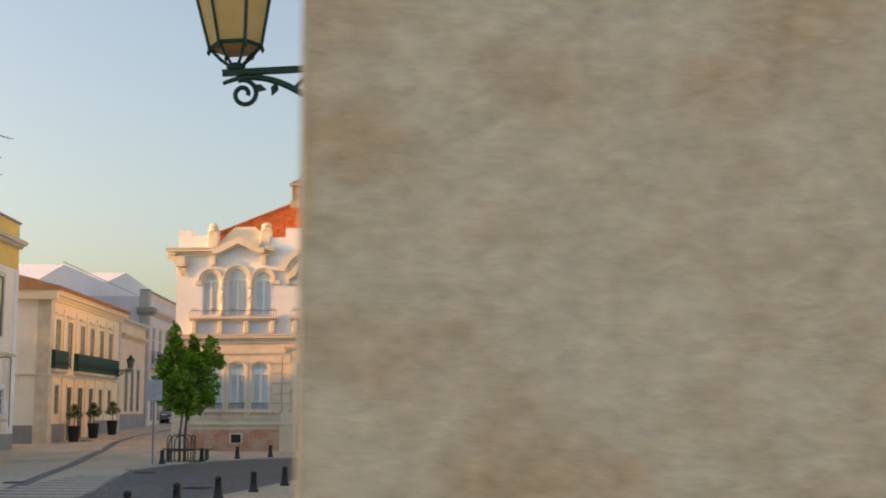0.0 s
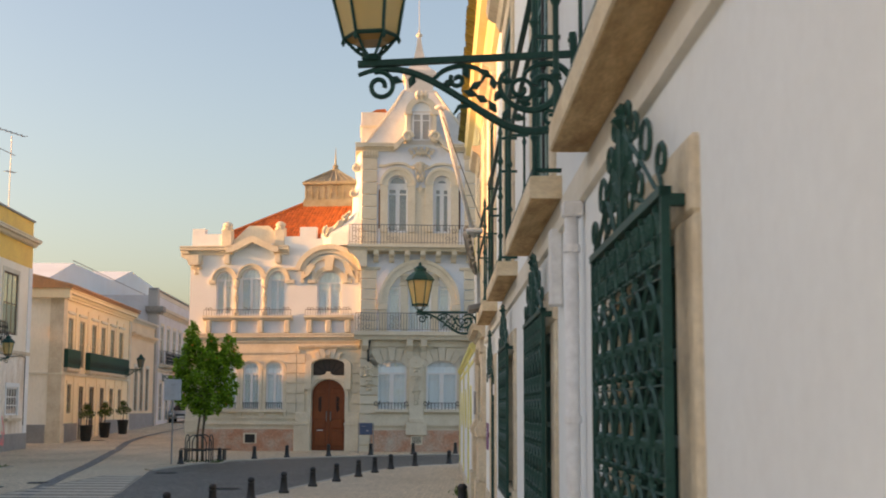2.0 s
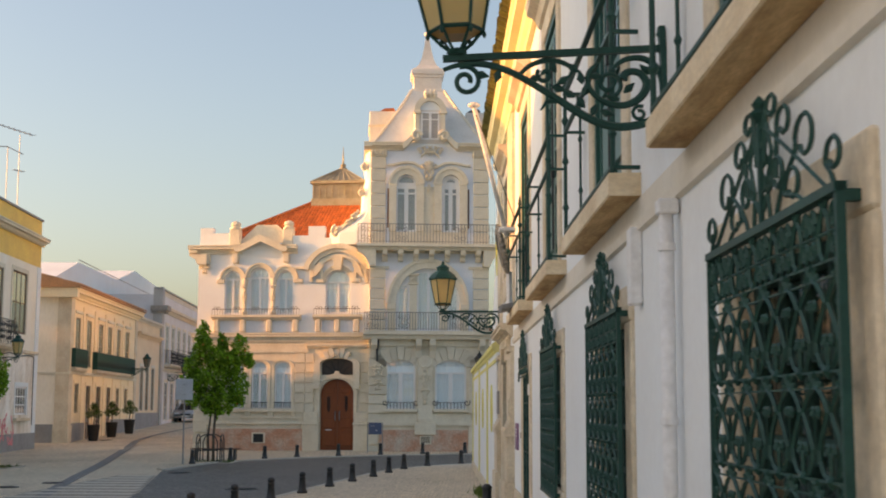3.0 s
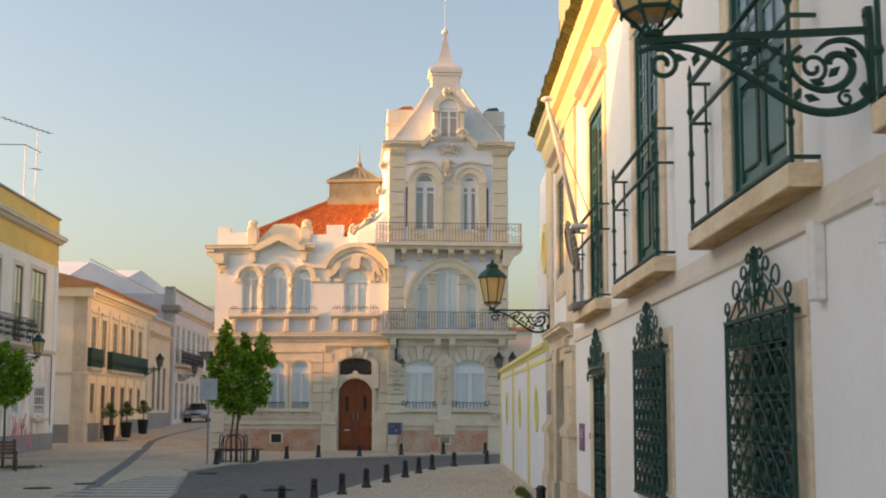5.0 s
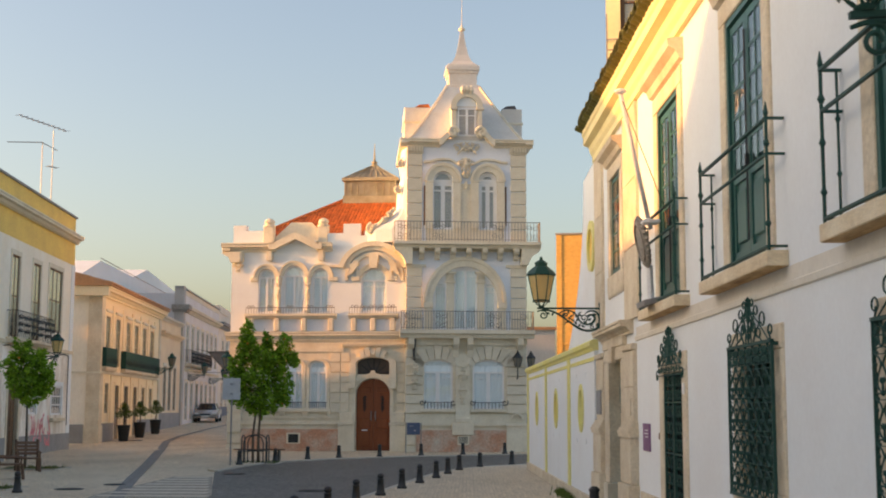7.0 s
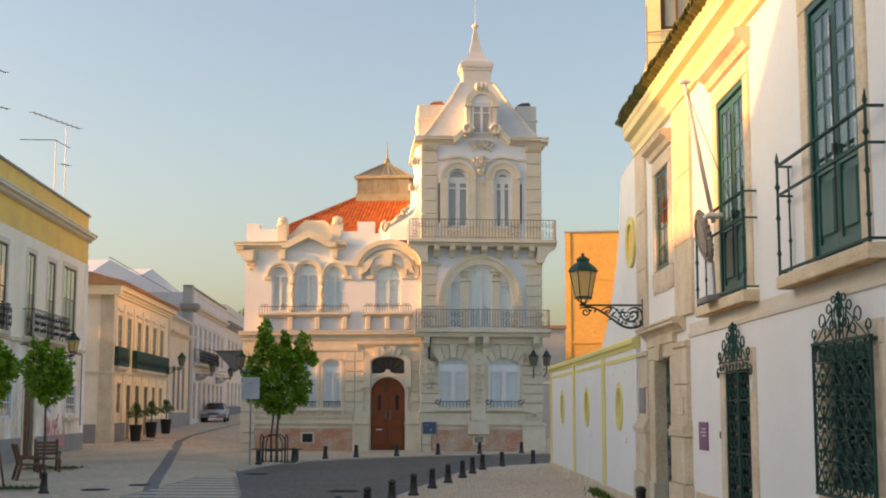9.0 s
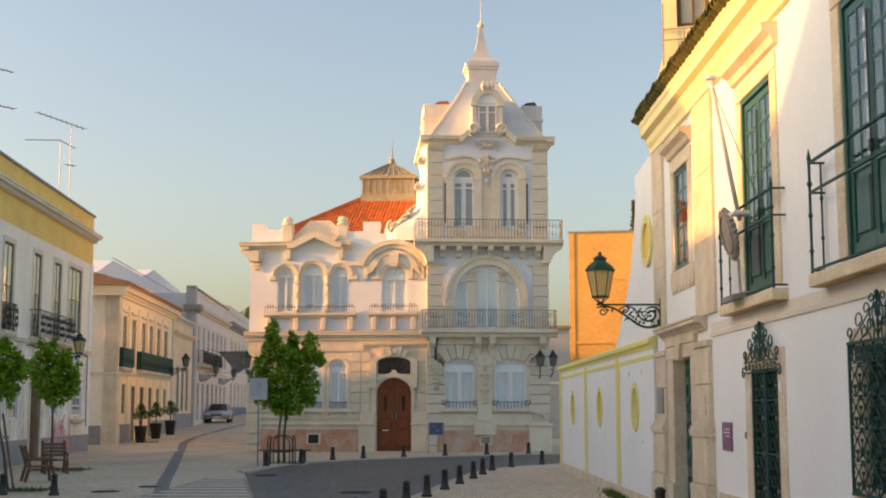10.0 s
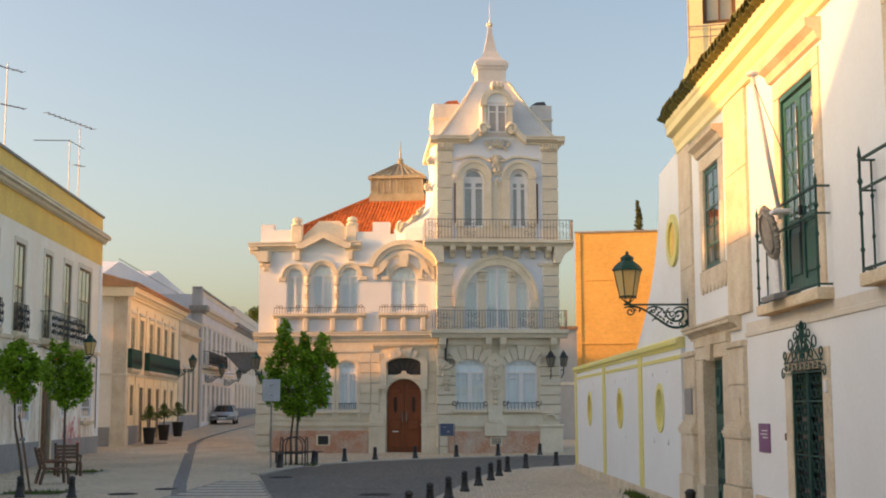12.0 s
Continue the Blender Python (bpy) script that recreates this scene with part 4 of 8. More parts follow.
for a, b in ((23.68, 24.28), (24.45, 25.05)):
    for z0, z1 in ((-0.1, 0.55), (0.72, 1.5), (1.67, 2.45)):
        part("panel", soft_box(a, b, -0.19, -0.155, z0, z1, 0.018), M_SHUTTER, door)
        part("panel_boss", ring(bmesh.new(), (a + b) / 2, (z0 + z1) / 2, 0.1, 0.2, -0.16, -0.13, 0, 360, 16, 1.2), M_GREEN_WOOD, door)
bm = lathe(bmesh.new(), [(0.14, -0.28), (0.14, 0.0), (0.09, 0.04), (0.09, 0.26), (0.11, 0.3), (0.05, 0.36)], 25.0, 0.35, 10)
solid("guard_stone", bm, M_DARK_IRON, F_RIGHT, "low dark iron guard post beside the portal", "bollard", smooth=True)
for x0, x1, z0, z1 in ((26.0, 26.62, 1.66, 2.12),):
    solid("wall_plaque", soft_box(x0, x1, 0.065, 0.095, z0, z1, 0.006), M_GREY_PLINTH, F_RIGHT, "plain grey stone plaque on the portal pilaster", "plaque")
solid("letter_flap", soft_box(22.3, 22.78, 0.065, 0.085, 1.64, 1.93, 0.006), M_LIMESTONE, F_RIGHT, "small framed limestone tablet on the pilaster", "plaque")

# small things on the wall
plaque = thing("wall_sign", F_RIGHT @ pose(21.12, 0, 1.33), "small purple enamel sign on the white wall", "sign")
part("plate", soft_box(-0.3, 0.3, 0.0, 0.025, -0.21, 0.21, 0.008), M_PURPLE, plaque)
bm = bmesh.new()
for k, (a, b) in enumerate(((-0.2, 0.1), (-0.2, 0.16), (-0.2, 0.05))):
    box(bm, a, b, 0.025, 0.028, 0.1 - 0.05 * k, 0.115 - 0.05 * k)
part("lettering", bm, M_WHITE_WOOD, plaque, "unreadable pale lines of writing")
pipe = thing("downpipe", F_RIGHT @ pose(7.05, 0.07, 0), "white painted downpipe with a boxed head", "pipe")
bm = bmesh.new()
tube(bm, [(0, 0, -0.2), (0, 0, 2.8)], 0.038, 10)
part("pipe", bm, M_PIPE, pipe, smooth=True)
for z in (0.6, 1.7, 2.6):
    part("clip", lathe(bmesh.new(), [(0.048, z - 0.02), (0.048, z + 0.02)], 0, 0, 10), M_PIPE, pipe)
part("head", soft_box(-0.055, 0.055, -0.06, 0.05, 2.77, 2.85, 0.01), M_PIPE, pipe)
solid("cable_box", soft_box(8.28, 8.42, 0.0, 0.08, 2.4, 2.88, 0.01), M_PIPE, F_RIGHT, "long white painted cable box under the string course", "cable box")
solid("doorbell", soft_box(17.98, 18.06, 0.025, 0.05, 1.95, 2.1, 0.006), M_WHITE_WOOD, F_RIGHT, "small pale bell plate on the gate jamb", "doorbell")
solid("door_knob_plate", soft_box(19.9, 19.98, 0.0, 0.03, 1.32, 1.42, 0.01), M_BROWN_WOOD, F_RIGHT, "small brown bell push on the white wall", "doorbell")

# flagpole with an oval shield at the end of the far balcony
flag = thing("flagpole", F_RIGHT @ pose(18.7, 0, 0), "white slanted flagpole on a bracket with a stay wire", "flagpole")
bm = bmesh.new()
tube(bm, [(0.2, 0.28, 4.25), (-0.52, 0.78, 6.0)], 0.034, 8)
lathe(bm, [(0.04, 5.98), (0.085, 6.0), (0.085, 6.03), (0.05, 6.05), (0.01, 6.06)], -0.52, 0.78, 8)
part("pole", bm, M_PIPE, flag, smooth=True)
part("bracket", soft_box(0.08, 0.32, 0.16, 0.4, 4.31, 4.37, 0.015), M_WHITE_WOOD, flag)
bm = bmesh.new()
tube(bm, [(-0.5, 0.77, 5.95), (-0.6, 0.2, 4.35)], 0.006, 4)
part("stay_wire", bm, M_DARK_IRON, flag)
shield = thing("oval_shield", F_RIGHT @ pose(19.3, 0.3, 4.12, -12), "oval brown weathered emblem shield on a balcony rail", "emblem")
bm = bmesh.new()
disc(bm, 0, 0, 0.33, 0, 0.06, tall=1.0, n=24)
for k in range(24):
    a = 2 * math.pi * k / 24
    lathe(bm, [(0.01, 0.33 * math.sin(a) - 0.05), (0.045, 0.33 * math.sin(a)), (0.01, 0.33 * math.sin(a) + 0.05)], 0.33 * math.cos(a), 0.03, 6)
part("plate", bm, M_RUST, shield)
part("rim", ring(bmesh.new(), 0, 0, 0.25, 0.28, 0.05, 0.085, 0, 360, 24, 1.0), M_RUST, shield)
part("shelf", soft_box(-0.25, 0.4, -0.12, 0.25, -0.9, -0.82, 0.01), M_GREY_PLINTH, shield, "grey sheet-metal bracket")
bm = bmesh.new()
tube(bm, [(0.05, 0.0, -0.35), (0.0, 0.1, -0.84)], 0.05, 6)
part("strut", bm, M_PIPE, shield)


# street lamps on scrolled brackets
def wall_lamp(m, label, size=1.0, pane=None):
    """A lantern on an iron arm; the wall is at y = 0 and the arm reaches along +y."""
    t = thing("street_lamp", m, label, "street lamp", "bracket lamps")
    bm = boxes((-0.02, 0.02, 0.0, 1.24, 0.0, 0.035), (-0.03, 0.03, 0.0, 0.035, -0.4, 0.14))
    part("arm", bm, M_IRON, t)
    bm = bmesh.new()
    sw = lambda pts: [(0.0, p[0], p[2]) for p in pts]  # noqa: E731
    sweep = ((1.24, -0.045), (1.15, -0.02), (1.045, -0.02), (0.95, -0.04), (0.85, -0.085), (0.74, -0.155), (0.64, -0.225), (0.51, -0.32), (0.4, -0.385), (0.28, -0.415), (0.14, -0.4), (0.05, -0.345), (0.03, -0.255), (0.035, -0.145), (0.08, -0.065), (0.15, -0.03), (0.24, -0.04), (0.31, -0.09))
    tube(bm, *flow(sw([(a, 0, b) for a, b in sweep]), [0.012, 0.015, 0.018] + [0.02] * 4 + [0.024] * 5 + [0.022, 0.02, 0.02, 0.018, 0.015, 0.008]), 6)
    inner = ((0.25, -0.15), (0.235, -0.12), (0.2, -0.105), (0.15, -0.12), (0.12, -0.17), (0.135, -0.225), (0.18, -0.27), (0.255, -0.295), (0.34, -0.28), (0.41, -0.23), (0.445, -0.16), (0.43, -0.09), (0.38, -0.05))
    tube(bm, *flow(sw([(a, 0, b) for a, b in inner]), [0.028, 0.024, 0.02, 0.022, 0.024, 0.024, 0.022, 0.02, 0.018, 0.016, 0.015, 0.014, 0.01]), 6)
    tube(bm, sw(spiral(1.12, -0.115, 0.025, 0.088, 560, 70, n=22)), 0.015, 5)
    tube(bm, sw(spiral(0.33, -0.17, 0.02, 0.075, -200, 250, n=26)), 0.013, 5)
    tube(bm, sw(spiral(0.17, -0.345, 0.015, 0.045, 60, 480, n=12)), 0.011, 5)
    tube(bm, *flow(sw([(0.82, 0, -0.095), (0.76, 0, -0.045), (0.67, 0, -0.02), (0.58, 0, -0.035), (0.53, 0, -0.075), (0.55, 0, -0.12)]), [0.012, 0.015, 0.016, 0.015, 0.013, 0.008]), 5)
    tube(bm, sw(spiral(0.68, -0.1, 0.012, 0.045, 0, 400, n=20)), 0.014, 5)
    tube(bm, sw([(0.6, 0, -0.25), (0.68, 0, -0.255), (0.715, 0, -0.3)]), [0.016, 0.014, 0.005], 5)
    leaf_at = ((0.52, -0.07, 40), (0.58, -0.135, -30), (0.48, -0.125, 80), (0.61, -0.18, 20), (0.46, -0.2, 120), (0.12, -0.1, 45), (0.42, -0.31, -60), (0.35, -0.33, 200), (0.07, -0.3, 100), (0.94, -0.09, -70), (1.03, -0.08, 200), (0.31, -0.25, 20), (0.22, -0.2, 140), (0.4, -0.12, 10), (0.63, -0.055, 70), (0.735, -0.115, -20), (0.55, -0.215, 30), (0.49, -0.265, 60))
    for a, b, turn in leaf_at:
        c, s = math.cos(radians(turn)), math.sin(radians(turn))
        tube(bm, [(0.0, a - 0.035 * c, b - 0.035 * s), (0.012, a, b), (0.0, a + 0.045 * c, b + 0.045 * s)], [0.008, 0.026, 0.003], 5)
    for z in (-0.3, -0.1, 0.1):
        lathe(bm, [(0.008, z - 0.04), (0.03, z), (0.008, z + 0.04)], 0.0, 0.02, 6)
    part("bracket", bm, M_IRON, t, "scrolled iron bracket")
    y = 1.16
    q = size
    at = lambda prof: [(r * q, 0.035 + (z - 0.035) * q) for r, z in prof]  # noqa: E731
    part("cup", lathe(bmesh.new(), at([(0.045, 0.035), (0.06, 0.05), (0.05, 0.065), (0.02, 0.075)]), 0, y, 8), M_IRON, t)
    part("lantern_base", lathe(bmesh.new(), at([(0.1, 0.135), (0.146, 0.168)]), 0, y, 6, math.pi / 6), M_AMBER, t, "brown glass lantern base")
    lan = part("lantern", lathe(bmesh.new(), at([(0.148, 0.17), (0.25, 0.66)]), 0, y, 6, math.pi / 6), pane or M_OPAL, t, "six-sided glass lantern")
    bm = bmesh.new()
    (r0, z0), (r1, z1) = at([(0.152, 0.17), (0.255, 0.665)])
    for k in range(6):
        a, a2 = math.pi / 3 * k + math.pi / 6, math.pi / 3 * (k + 1) + math.pi / 6
        c, s = math.cos(a), math.sin(a)
        tube(bm, [(r0 * c, y + r0 * s, z0), (r1 * c, y + r1 * s, z1)], 0.011, 4)
        for r, z in ((r0, z0), (r1, z1)):
            tube(bm, [(r * c, y + r * s, z), (r * math.cos(a2), y + r * math.sin(a2), z)], 0.013, 4)
        lathe(bm, [(0.003, z0 - 0.045), (0.014, z0 - 0.025), (0.006, z0)], (r0 + 0.006) * c, y + (r0 + 0.006) * s, 5)
        prong = bmesh.new()
        tube(prong, [(0.04 * c, y + 0.04 * s, 0.06), (0.085 * q * c, y + 0.085 * q * s, 0.035 + 0.06 * q), (r0 * c, y + r0 * s, z0)], 0.01, 4)
        part("prong", prong, M_IRON, t)
    part("rib", bm, M_IRON, lan)
    bm = lathe(bmesh.new(), at([(0.285, 0.655), (0.29, 0.68), (0.24, 0.75), (0.16, 0.82), (0.12, 0.84), (0.12, 0.885), (0.135, 0.905), (0.07, 0.95), (0.03, 0.97), (0.035, 1.0), (0.005, 1.04)]), 0, y, 6, math.pi / 6)
    part("cap", bm, M_IRON, t)
    return t


wall_lamp(F_RIGHT @ pose(7.36, 0, 3.735, -3.1), "green iron bracket lamp with an amber lantern, beside a balcony")
wall_lamp(F_RIGHT @ pose(26.25, 0.03, 3.69), "green iron bracket lamp with an amber lantern, at the house corner")

# the yellow-trimmed garden wall and the curved white gable behind it
gwall = thing("garden_wall", F_RIGHT, "white garden wall with yellow coping, strips and oval niches", "wall")
NICHES = (29.3, 35.05, 41.3)


def oval_panel(bm, x, z, w, z0, z1, r, tall, y0, y1):
    """A stretch of wall with an oval opening right through it."""
    n, rows = 32, []
    for k in range(n):
        a = 2 * math.pi * k / n
        c, q = math.cos(a), math.sin(a)
        far = min(w / max(abs(c), 1e-6), (z1 - z if q > 0 else z - z0) / max(abs(q), 1e-6))
        rows.append([bm.verts.new(p) for p in ((x + r * c, y0, z + r * tall * q), (x + far * c, y0, z + far * q), (x + far * c, y1, z + far * q), (x + r * c, y1, z + r * tall * q))])
    for a, b in zip(rows, rows[1:] + rows[:1]):
        for k in range(4):
            bm.faces.new((a[k], a[(k + 1) % 4], b[(k + 1) % 4], b[k]))


bm = boxes((26.95, 45.2, -0.22, -0.12, -0.3, 2.93), (26.95, 45.2, -0.12, 0.08, 2.53, 2.93), (26.95, 45.2, -0.12, 0.08, -0.3, 1.03))
for a, b in zip((26.95, *(x + 0.9 for x in NICHES)), (*(x - 0.9 for x in NICHES), 45.2)):
    box(bm, a, b, -0.12, 0.08, 1.03, 2.53)
for x in NICHES:
    oval_panel(bm, x, 1.78, 0.9, 1.03, 2.53, 0.47, 1.04, 0.08, -0.12)
part("wall", bm, M_WHITE, gwall)
bm = bmesh.new()
profile_run(bm, [(-0.25, 2.92), (0.1, 2.92), (0.12, 2.98), (0.17, 3.02), (0.17, 3.1), (0.1, 3.15), (-0.25, 3.15)], 26.95, 45.25)
part("coping", bm, M_YELLOW, gwall, "yellow coping")
profile = boxes((26.95, 45.2, 0.08, 0.095, 2.72, 2.8))
part("band", profile, M_YELLOW, gwall, "thin yellow band")
for x in (31.75, 38.0, 44.95):
    part("strip", boxes((x - 0.24, x + 0.24, 0.08, 0.11, -0.05, 2.92)), M_YELLOW, gwall, "yellow strip")
part("plinth", boxes((26.95, 45.23, 0.08, 0.13, -0.3, 0.0)), M_LIMESTONE, gwall, "limestone foot")
for x in NICHES:
    rim = part("oval_niche", ring(bmesh.new(), x, 1.78, 0.385, 0.5, -0.11, 0.105, 0, 360, 28, 1.04), M_YELLOW, gwall, "yellow oval frame")
    bm = bmesh.new()
    disc(bm, x, 1.78, 0.39, -0.11, -0.1, tall=1.04, n=28)
    part("niche_back", bm, M_OCHRE, rim)
gable = thing("white_gable", F_RIGHT, "white curved gable wall with a yellow-framed oval window", "house")
edge = [(S1 + 0.03, -0.3), (S1 + 0.03, 6.9), (29.45, 6.78)] + [(29.5 + 3.5 * u ** 2.3, 6.75 - 3.6 * u) for u in (0.08, 0.2, 0.35, 0.5, 0.65, 0.8, 0.9, 1.0)] + [(33.2, 2.9), (33.2, -0.3)]
part("wall", prism(bmesh.new(), edge, -0.03, -0.4), M_WHITE, gable)
bm = bmesh.new()
tube(bm, [(x, -0.2, z + 0.02) for x, z in edge[1:-2]], 0.035, 6)
part("edge_moulding", bm, M_YELLOW, gable, "pale yellow moulding along the gable edge")
rim = part("oval_window", ring(bmesh.new(), 27.95, 5.15, 0.4, 0.58, -0.05, 0.03, 0, 360, 28, 0.92), M_YELLOW, gable, "yellow oval frame")
bm = bmesh.new()
disc(bm, 27.95, 5.15, 0.41, -0.05, -0.022, tall=0.92, n=28)
part("shutter", bm, M_OCHRE, rim)

# buff attic that rises over the far end of the tiled roof, with a railed window
tall = thing("buff_attic", F_RIGHT @ pose(27.2, -0.27, 0, 0, 0, -105), "tall buff plastered attic rising behind the tiled roof", "house")
ATTIC = (0.3, 0.95, 9.42, 11.6)
part("wall", wall(0, 2.6, 6.9, 12.6, 0, 0.35, [ATTIC]), M_YELLOW_HOUSE, tall)
part("foot_moulding", prism(bmesh.new(), [(0.0, 8.8), (-0.05, 8.62), (-0.11, 8.4), (-0.14, 8.1), (-0.14, 6.9), (0.0, 6.9)], 0.0, 0.35), M_YELLOW_HOUSE, tall, "curved plaster foot")
part("coping", boxes((-0.1, 2.7, -0.1, 0.45, 12.6, 12.75)), M_OLD_TILE, tall)
win = part("window", bars(ATTIC[0] + 0.08, ATTIC[1] - 0.08, 9.5, 11.52, 2, 3, 0.05, 0.11, 0.04, 0.08), M_BROWN_WOOD, tall, "brown window")
panes(win, ATTIC[0] + 0.08, ATTIC[1] - 0.08, 9.5, 11.52, 2, 3, 0.08)
part("blind", boxes((ATTIC[0], ATTIC[1], 0.13, 0.15, 9.42, 11.6)), M_GOLD_BACKING, win)
rail = part("railing", boxes((0.02, 2.0, -0.12, -0.1, 9.34, 9.365), (0.02, 2.0, -0.12, -0.1, 9.12, 9.14)), M_RUST, tall, "thin rusty railing")
for x in (0.03, 0.45, 0.9, 1.4, 1.98):
    part("baluster", boxes((x - 0.012, x + 0.012, -0.122, -0.098, 8.6, 9.9 if x < 0.1 else 9.36)), M_RUST, rail)
for x in (0.03, 1.98):
    part("stay", boxes((x - 0.01, x + 0.01, -0.11, 0.01, 9.34, 9.36)), M_RUST, rail)

# the palace: the wing
palace = thing("palace", F_WING, "ornate white and cream art nouveau palace with a corner tower", "palace")
W0, W1 = -8.51, 0.0
TRIPLE = [(-7.19, -6.36, 6.28, 8.4, 0.42), (-5.95, -4.93, 6.28, 8.55, 0.5), (-4.55, -3.75, 6.28, 8.4, 0.42)]
SINGLE = (-2.2, -0.96, 6.28, 8.4, 0.6)
GROUND = [(-6.9, -6.05, 1.76, 4.0, 0.3), (-5.75, -4.95, 1.76, 4.0, 0.3), (-4.62, -3.78, 1.76, 4.0, 0.3)]
DOOR, FAN = (-2.4, -0.76, -0.2, 3.17, 0.72), (-2.36, -0.8, 3.36, 4.14, 0.26)
part("wall", wall(W0, W1, -0.4, 5.0, 0, -0.0 + 0.5, GROUND + [DOOR, FAN]), M_PALE_STONE, palace)
part("wall", wall(W0, W1, 5.0, 9.55, 0, 0.5, TRIPLE + [SINGLE]), M_WHITE, palace)
part("wall", boxes((W0, W0 + 0.5, 0.5, 11.0, -0.4, 9.55), (W0, 4.75, 11.0, 11.5, -0.4, 9.55)), M_WHITE, palace)
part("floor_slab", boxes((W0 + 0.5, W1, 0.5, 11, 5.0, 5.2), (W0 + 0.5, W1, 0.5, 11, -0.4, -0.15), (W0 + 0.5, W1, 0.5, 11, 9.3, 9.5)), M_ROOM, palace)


def arch_window(parent, x0, x1, z0, z1, rise, y, leaves_n=2, bar=None, half=0.05):
    """A tall arched window with white casements, panes and a light curtain inside."""
    frame_mat, zb = M_WHITE_WOOD, bar or z1 - rise
    cx, rx = (x0 + x1) / 2, (x1 - x0) / 2
    bm = bmesh.new()
    loops = []
    for inset in (0.0, 0.08):
        r = rx - inset
        arc = [(cx - r * math.cos(radians(a)), z1 - rise + (rise - inset) * math.sin(radians(a))) for a in range(0, 181, 15)]
        loops.append([(cx - r, z0 + inset), *arc, (cx + r, z0 + inset)])
    rows = [[bm.verts.new((p[0], d, p[1])) for p in loops[k]] for k, d in ((0, y), (1, y), (1, y + 0.08), (0, y + 0.08))]
    n = len(rows[0])
    for k in range(4):
        for i in range(n):
            bm.faces.new((rows[k][i], rows[k][(i + 1) % n], rows[(k + 1) % 4][(i + 1) % n], rows[(k + 1) % 4][i]))
    win = part("window", bm, frame_mat, parent, "white casement window with a round head")
    part("transom", boxes((x0 + 0.07, x1 - 0.07, y + 0.004, y + 0.076, zb - 0.05, zb + 0.03)), frame_mat, win)
    for k in range(1, leaves_n):
        x = x0 + (x1 - x0) * k / leaves_n
        part("mullion", boxes((x - half, x + half, y + 0.002, y + 0.07, z0 + 0.07, zb - 0.05)), frame_mat, win)
    for k in range(leaves_n):
        a, b = x0 + (x1 - x0) * k / leaves_n + half + 0.01, x0 + (x1 - x0) * (k + 1) / leaves_n - half - 0.01
        part("pane", boxes((a, b, y + 0.036, y + 0.044, z0 + 0.06, zb - 0.05)), M_GLASS, win)
        part("glazing_bar", boxes((a, b, y + 0.014, y + 0.03, zb - 0.3, zb - 0.27), ((a + b) / 2 - 0.014, (a + b) / 2 + 0.014, y + 0.016, y + 0.028, zb - 0.27, zb - 0.05)), frame_mat, win)
    bm = bmesh.new()
    disc(bm, cx, z1 - rise, rx - 0.06, y + 0.036, y + 0.044, 0, 180, 12, rise / rx)
    part("fanlight", bm, M_GLASS, win)
    bm = bmesh.new()
    n = 14
    cols = [[bm.verts.new((x0 + (x1 - x0) * i / n, y + 0.066 + 0.01 * math.sin(i * 2.2), z)) for z in (z0, z1)] for i in range(n + 1)]
    for a, b in zip(cols, cols[1:]):
        bm.faces.new((a[0], b[0], b[1], a[1]))
    part("curtain", bm, M_CURTAIN, win, "pale drawn curtain")
    return win


def archivolt(parent, x0, x1, spring, rise, wide, out, leg=0.0, tall=1.0, material=None):
    cx, rx = (x0 + x1) / 2, (x1 - x0) / 2
    bm = ring(bmesh.new(), cx, spring, rx, rx + wide, -out, 0.06, 0, 180, 16, rise / rx)
    ring(bm, cx, spring, rx + wide * 0.72, rx + wide * 1.12, -out * 1.5, 0.05, 0, 180, 16, rise / rx)
    if leg:
        box(bm, x0 - wide, x0, -out, 0.06, spring - leg, spring)
        box(bm, x1, x1 + wide, -out, 0.06, spring - leg, spring)
    return part("archivolt", bm, material or M_PALE_STONE, parent, "moulded pale stone arch")


def voussoirs(parent, cx, cz, r0, r1, a0, a1, n, y, top):
    """Wedge stones fanned over an opening, with narrow joints between them."""
    for k in range(n):
        a, b = radians(a0 + (a1 - a0) * (k + 0.05) / n), radians(a0 + (a1 - a0) * (k + 0.95) / n)
        pts = [(cx + r * math.cos(q), min(top, cz + r * math.sin(q))) for r, q in ((r0, a), (r1 + 0.1 * (k % 2), a), (r1 + 0.1 * (k % 2), b), (r0, b))]
        part("voussoir", prism(bmesh.new(), pts, y - 0.02 * (k % 2), 0.02), M_BLOCK, parent, "wedge-shaped stone")


for x0, x1, z0, z1, rise in TRIPLE + [SINGLE]:
    arch_window(palace, x0, x1, z0, z1, rise, 0.05, 2)
    archivolt(palace, x0, x1, z1 - rise, rise, 0.2, 0.1)
for x0, x1, z0, z1, rise in GROUND:
    arch_window(palace, x0, x1, z0, z1, rise, 0.04, 2, 3.45, 0.06)
    archivolt(palace, x0, x1, z1 - rise, rise, 0.14, 0.05, z1 - rise - z0)
    part("sill", soft_box(x0 - 0.2, x1 + 0.2, -0.16, 0.15, z0 - 0.16, z0 - 0.0, 0.015), M_PALE_STONE, palace)
    for x in (x0 - 0.1, x1 + 0.1):
        part("bracket", prism(bmesh.new(), [(-0.14, 1.6), (0.0, 1.6), (0.0, 1.3), (-0.05, 1.32)], x - 0.07, x + 0.07, axis="x"), M_PALE_STONE, palace)
    bm = bmesh.new()
    for k in range(8):
        x = x0 + (x1 - x0) * (k + 0.5) / 8
        tube(bm, [(x, -0.06, z0), (x, -0.06, z0 + 0.28)], 0.012, 4)
    box(bm, x0, x1, -0.075, -0.045, z0 + 0.27, z0 + 0.3)
    part("window_guard", bm, M_DARK_IRON, palace, "low iron window guard")

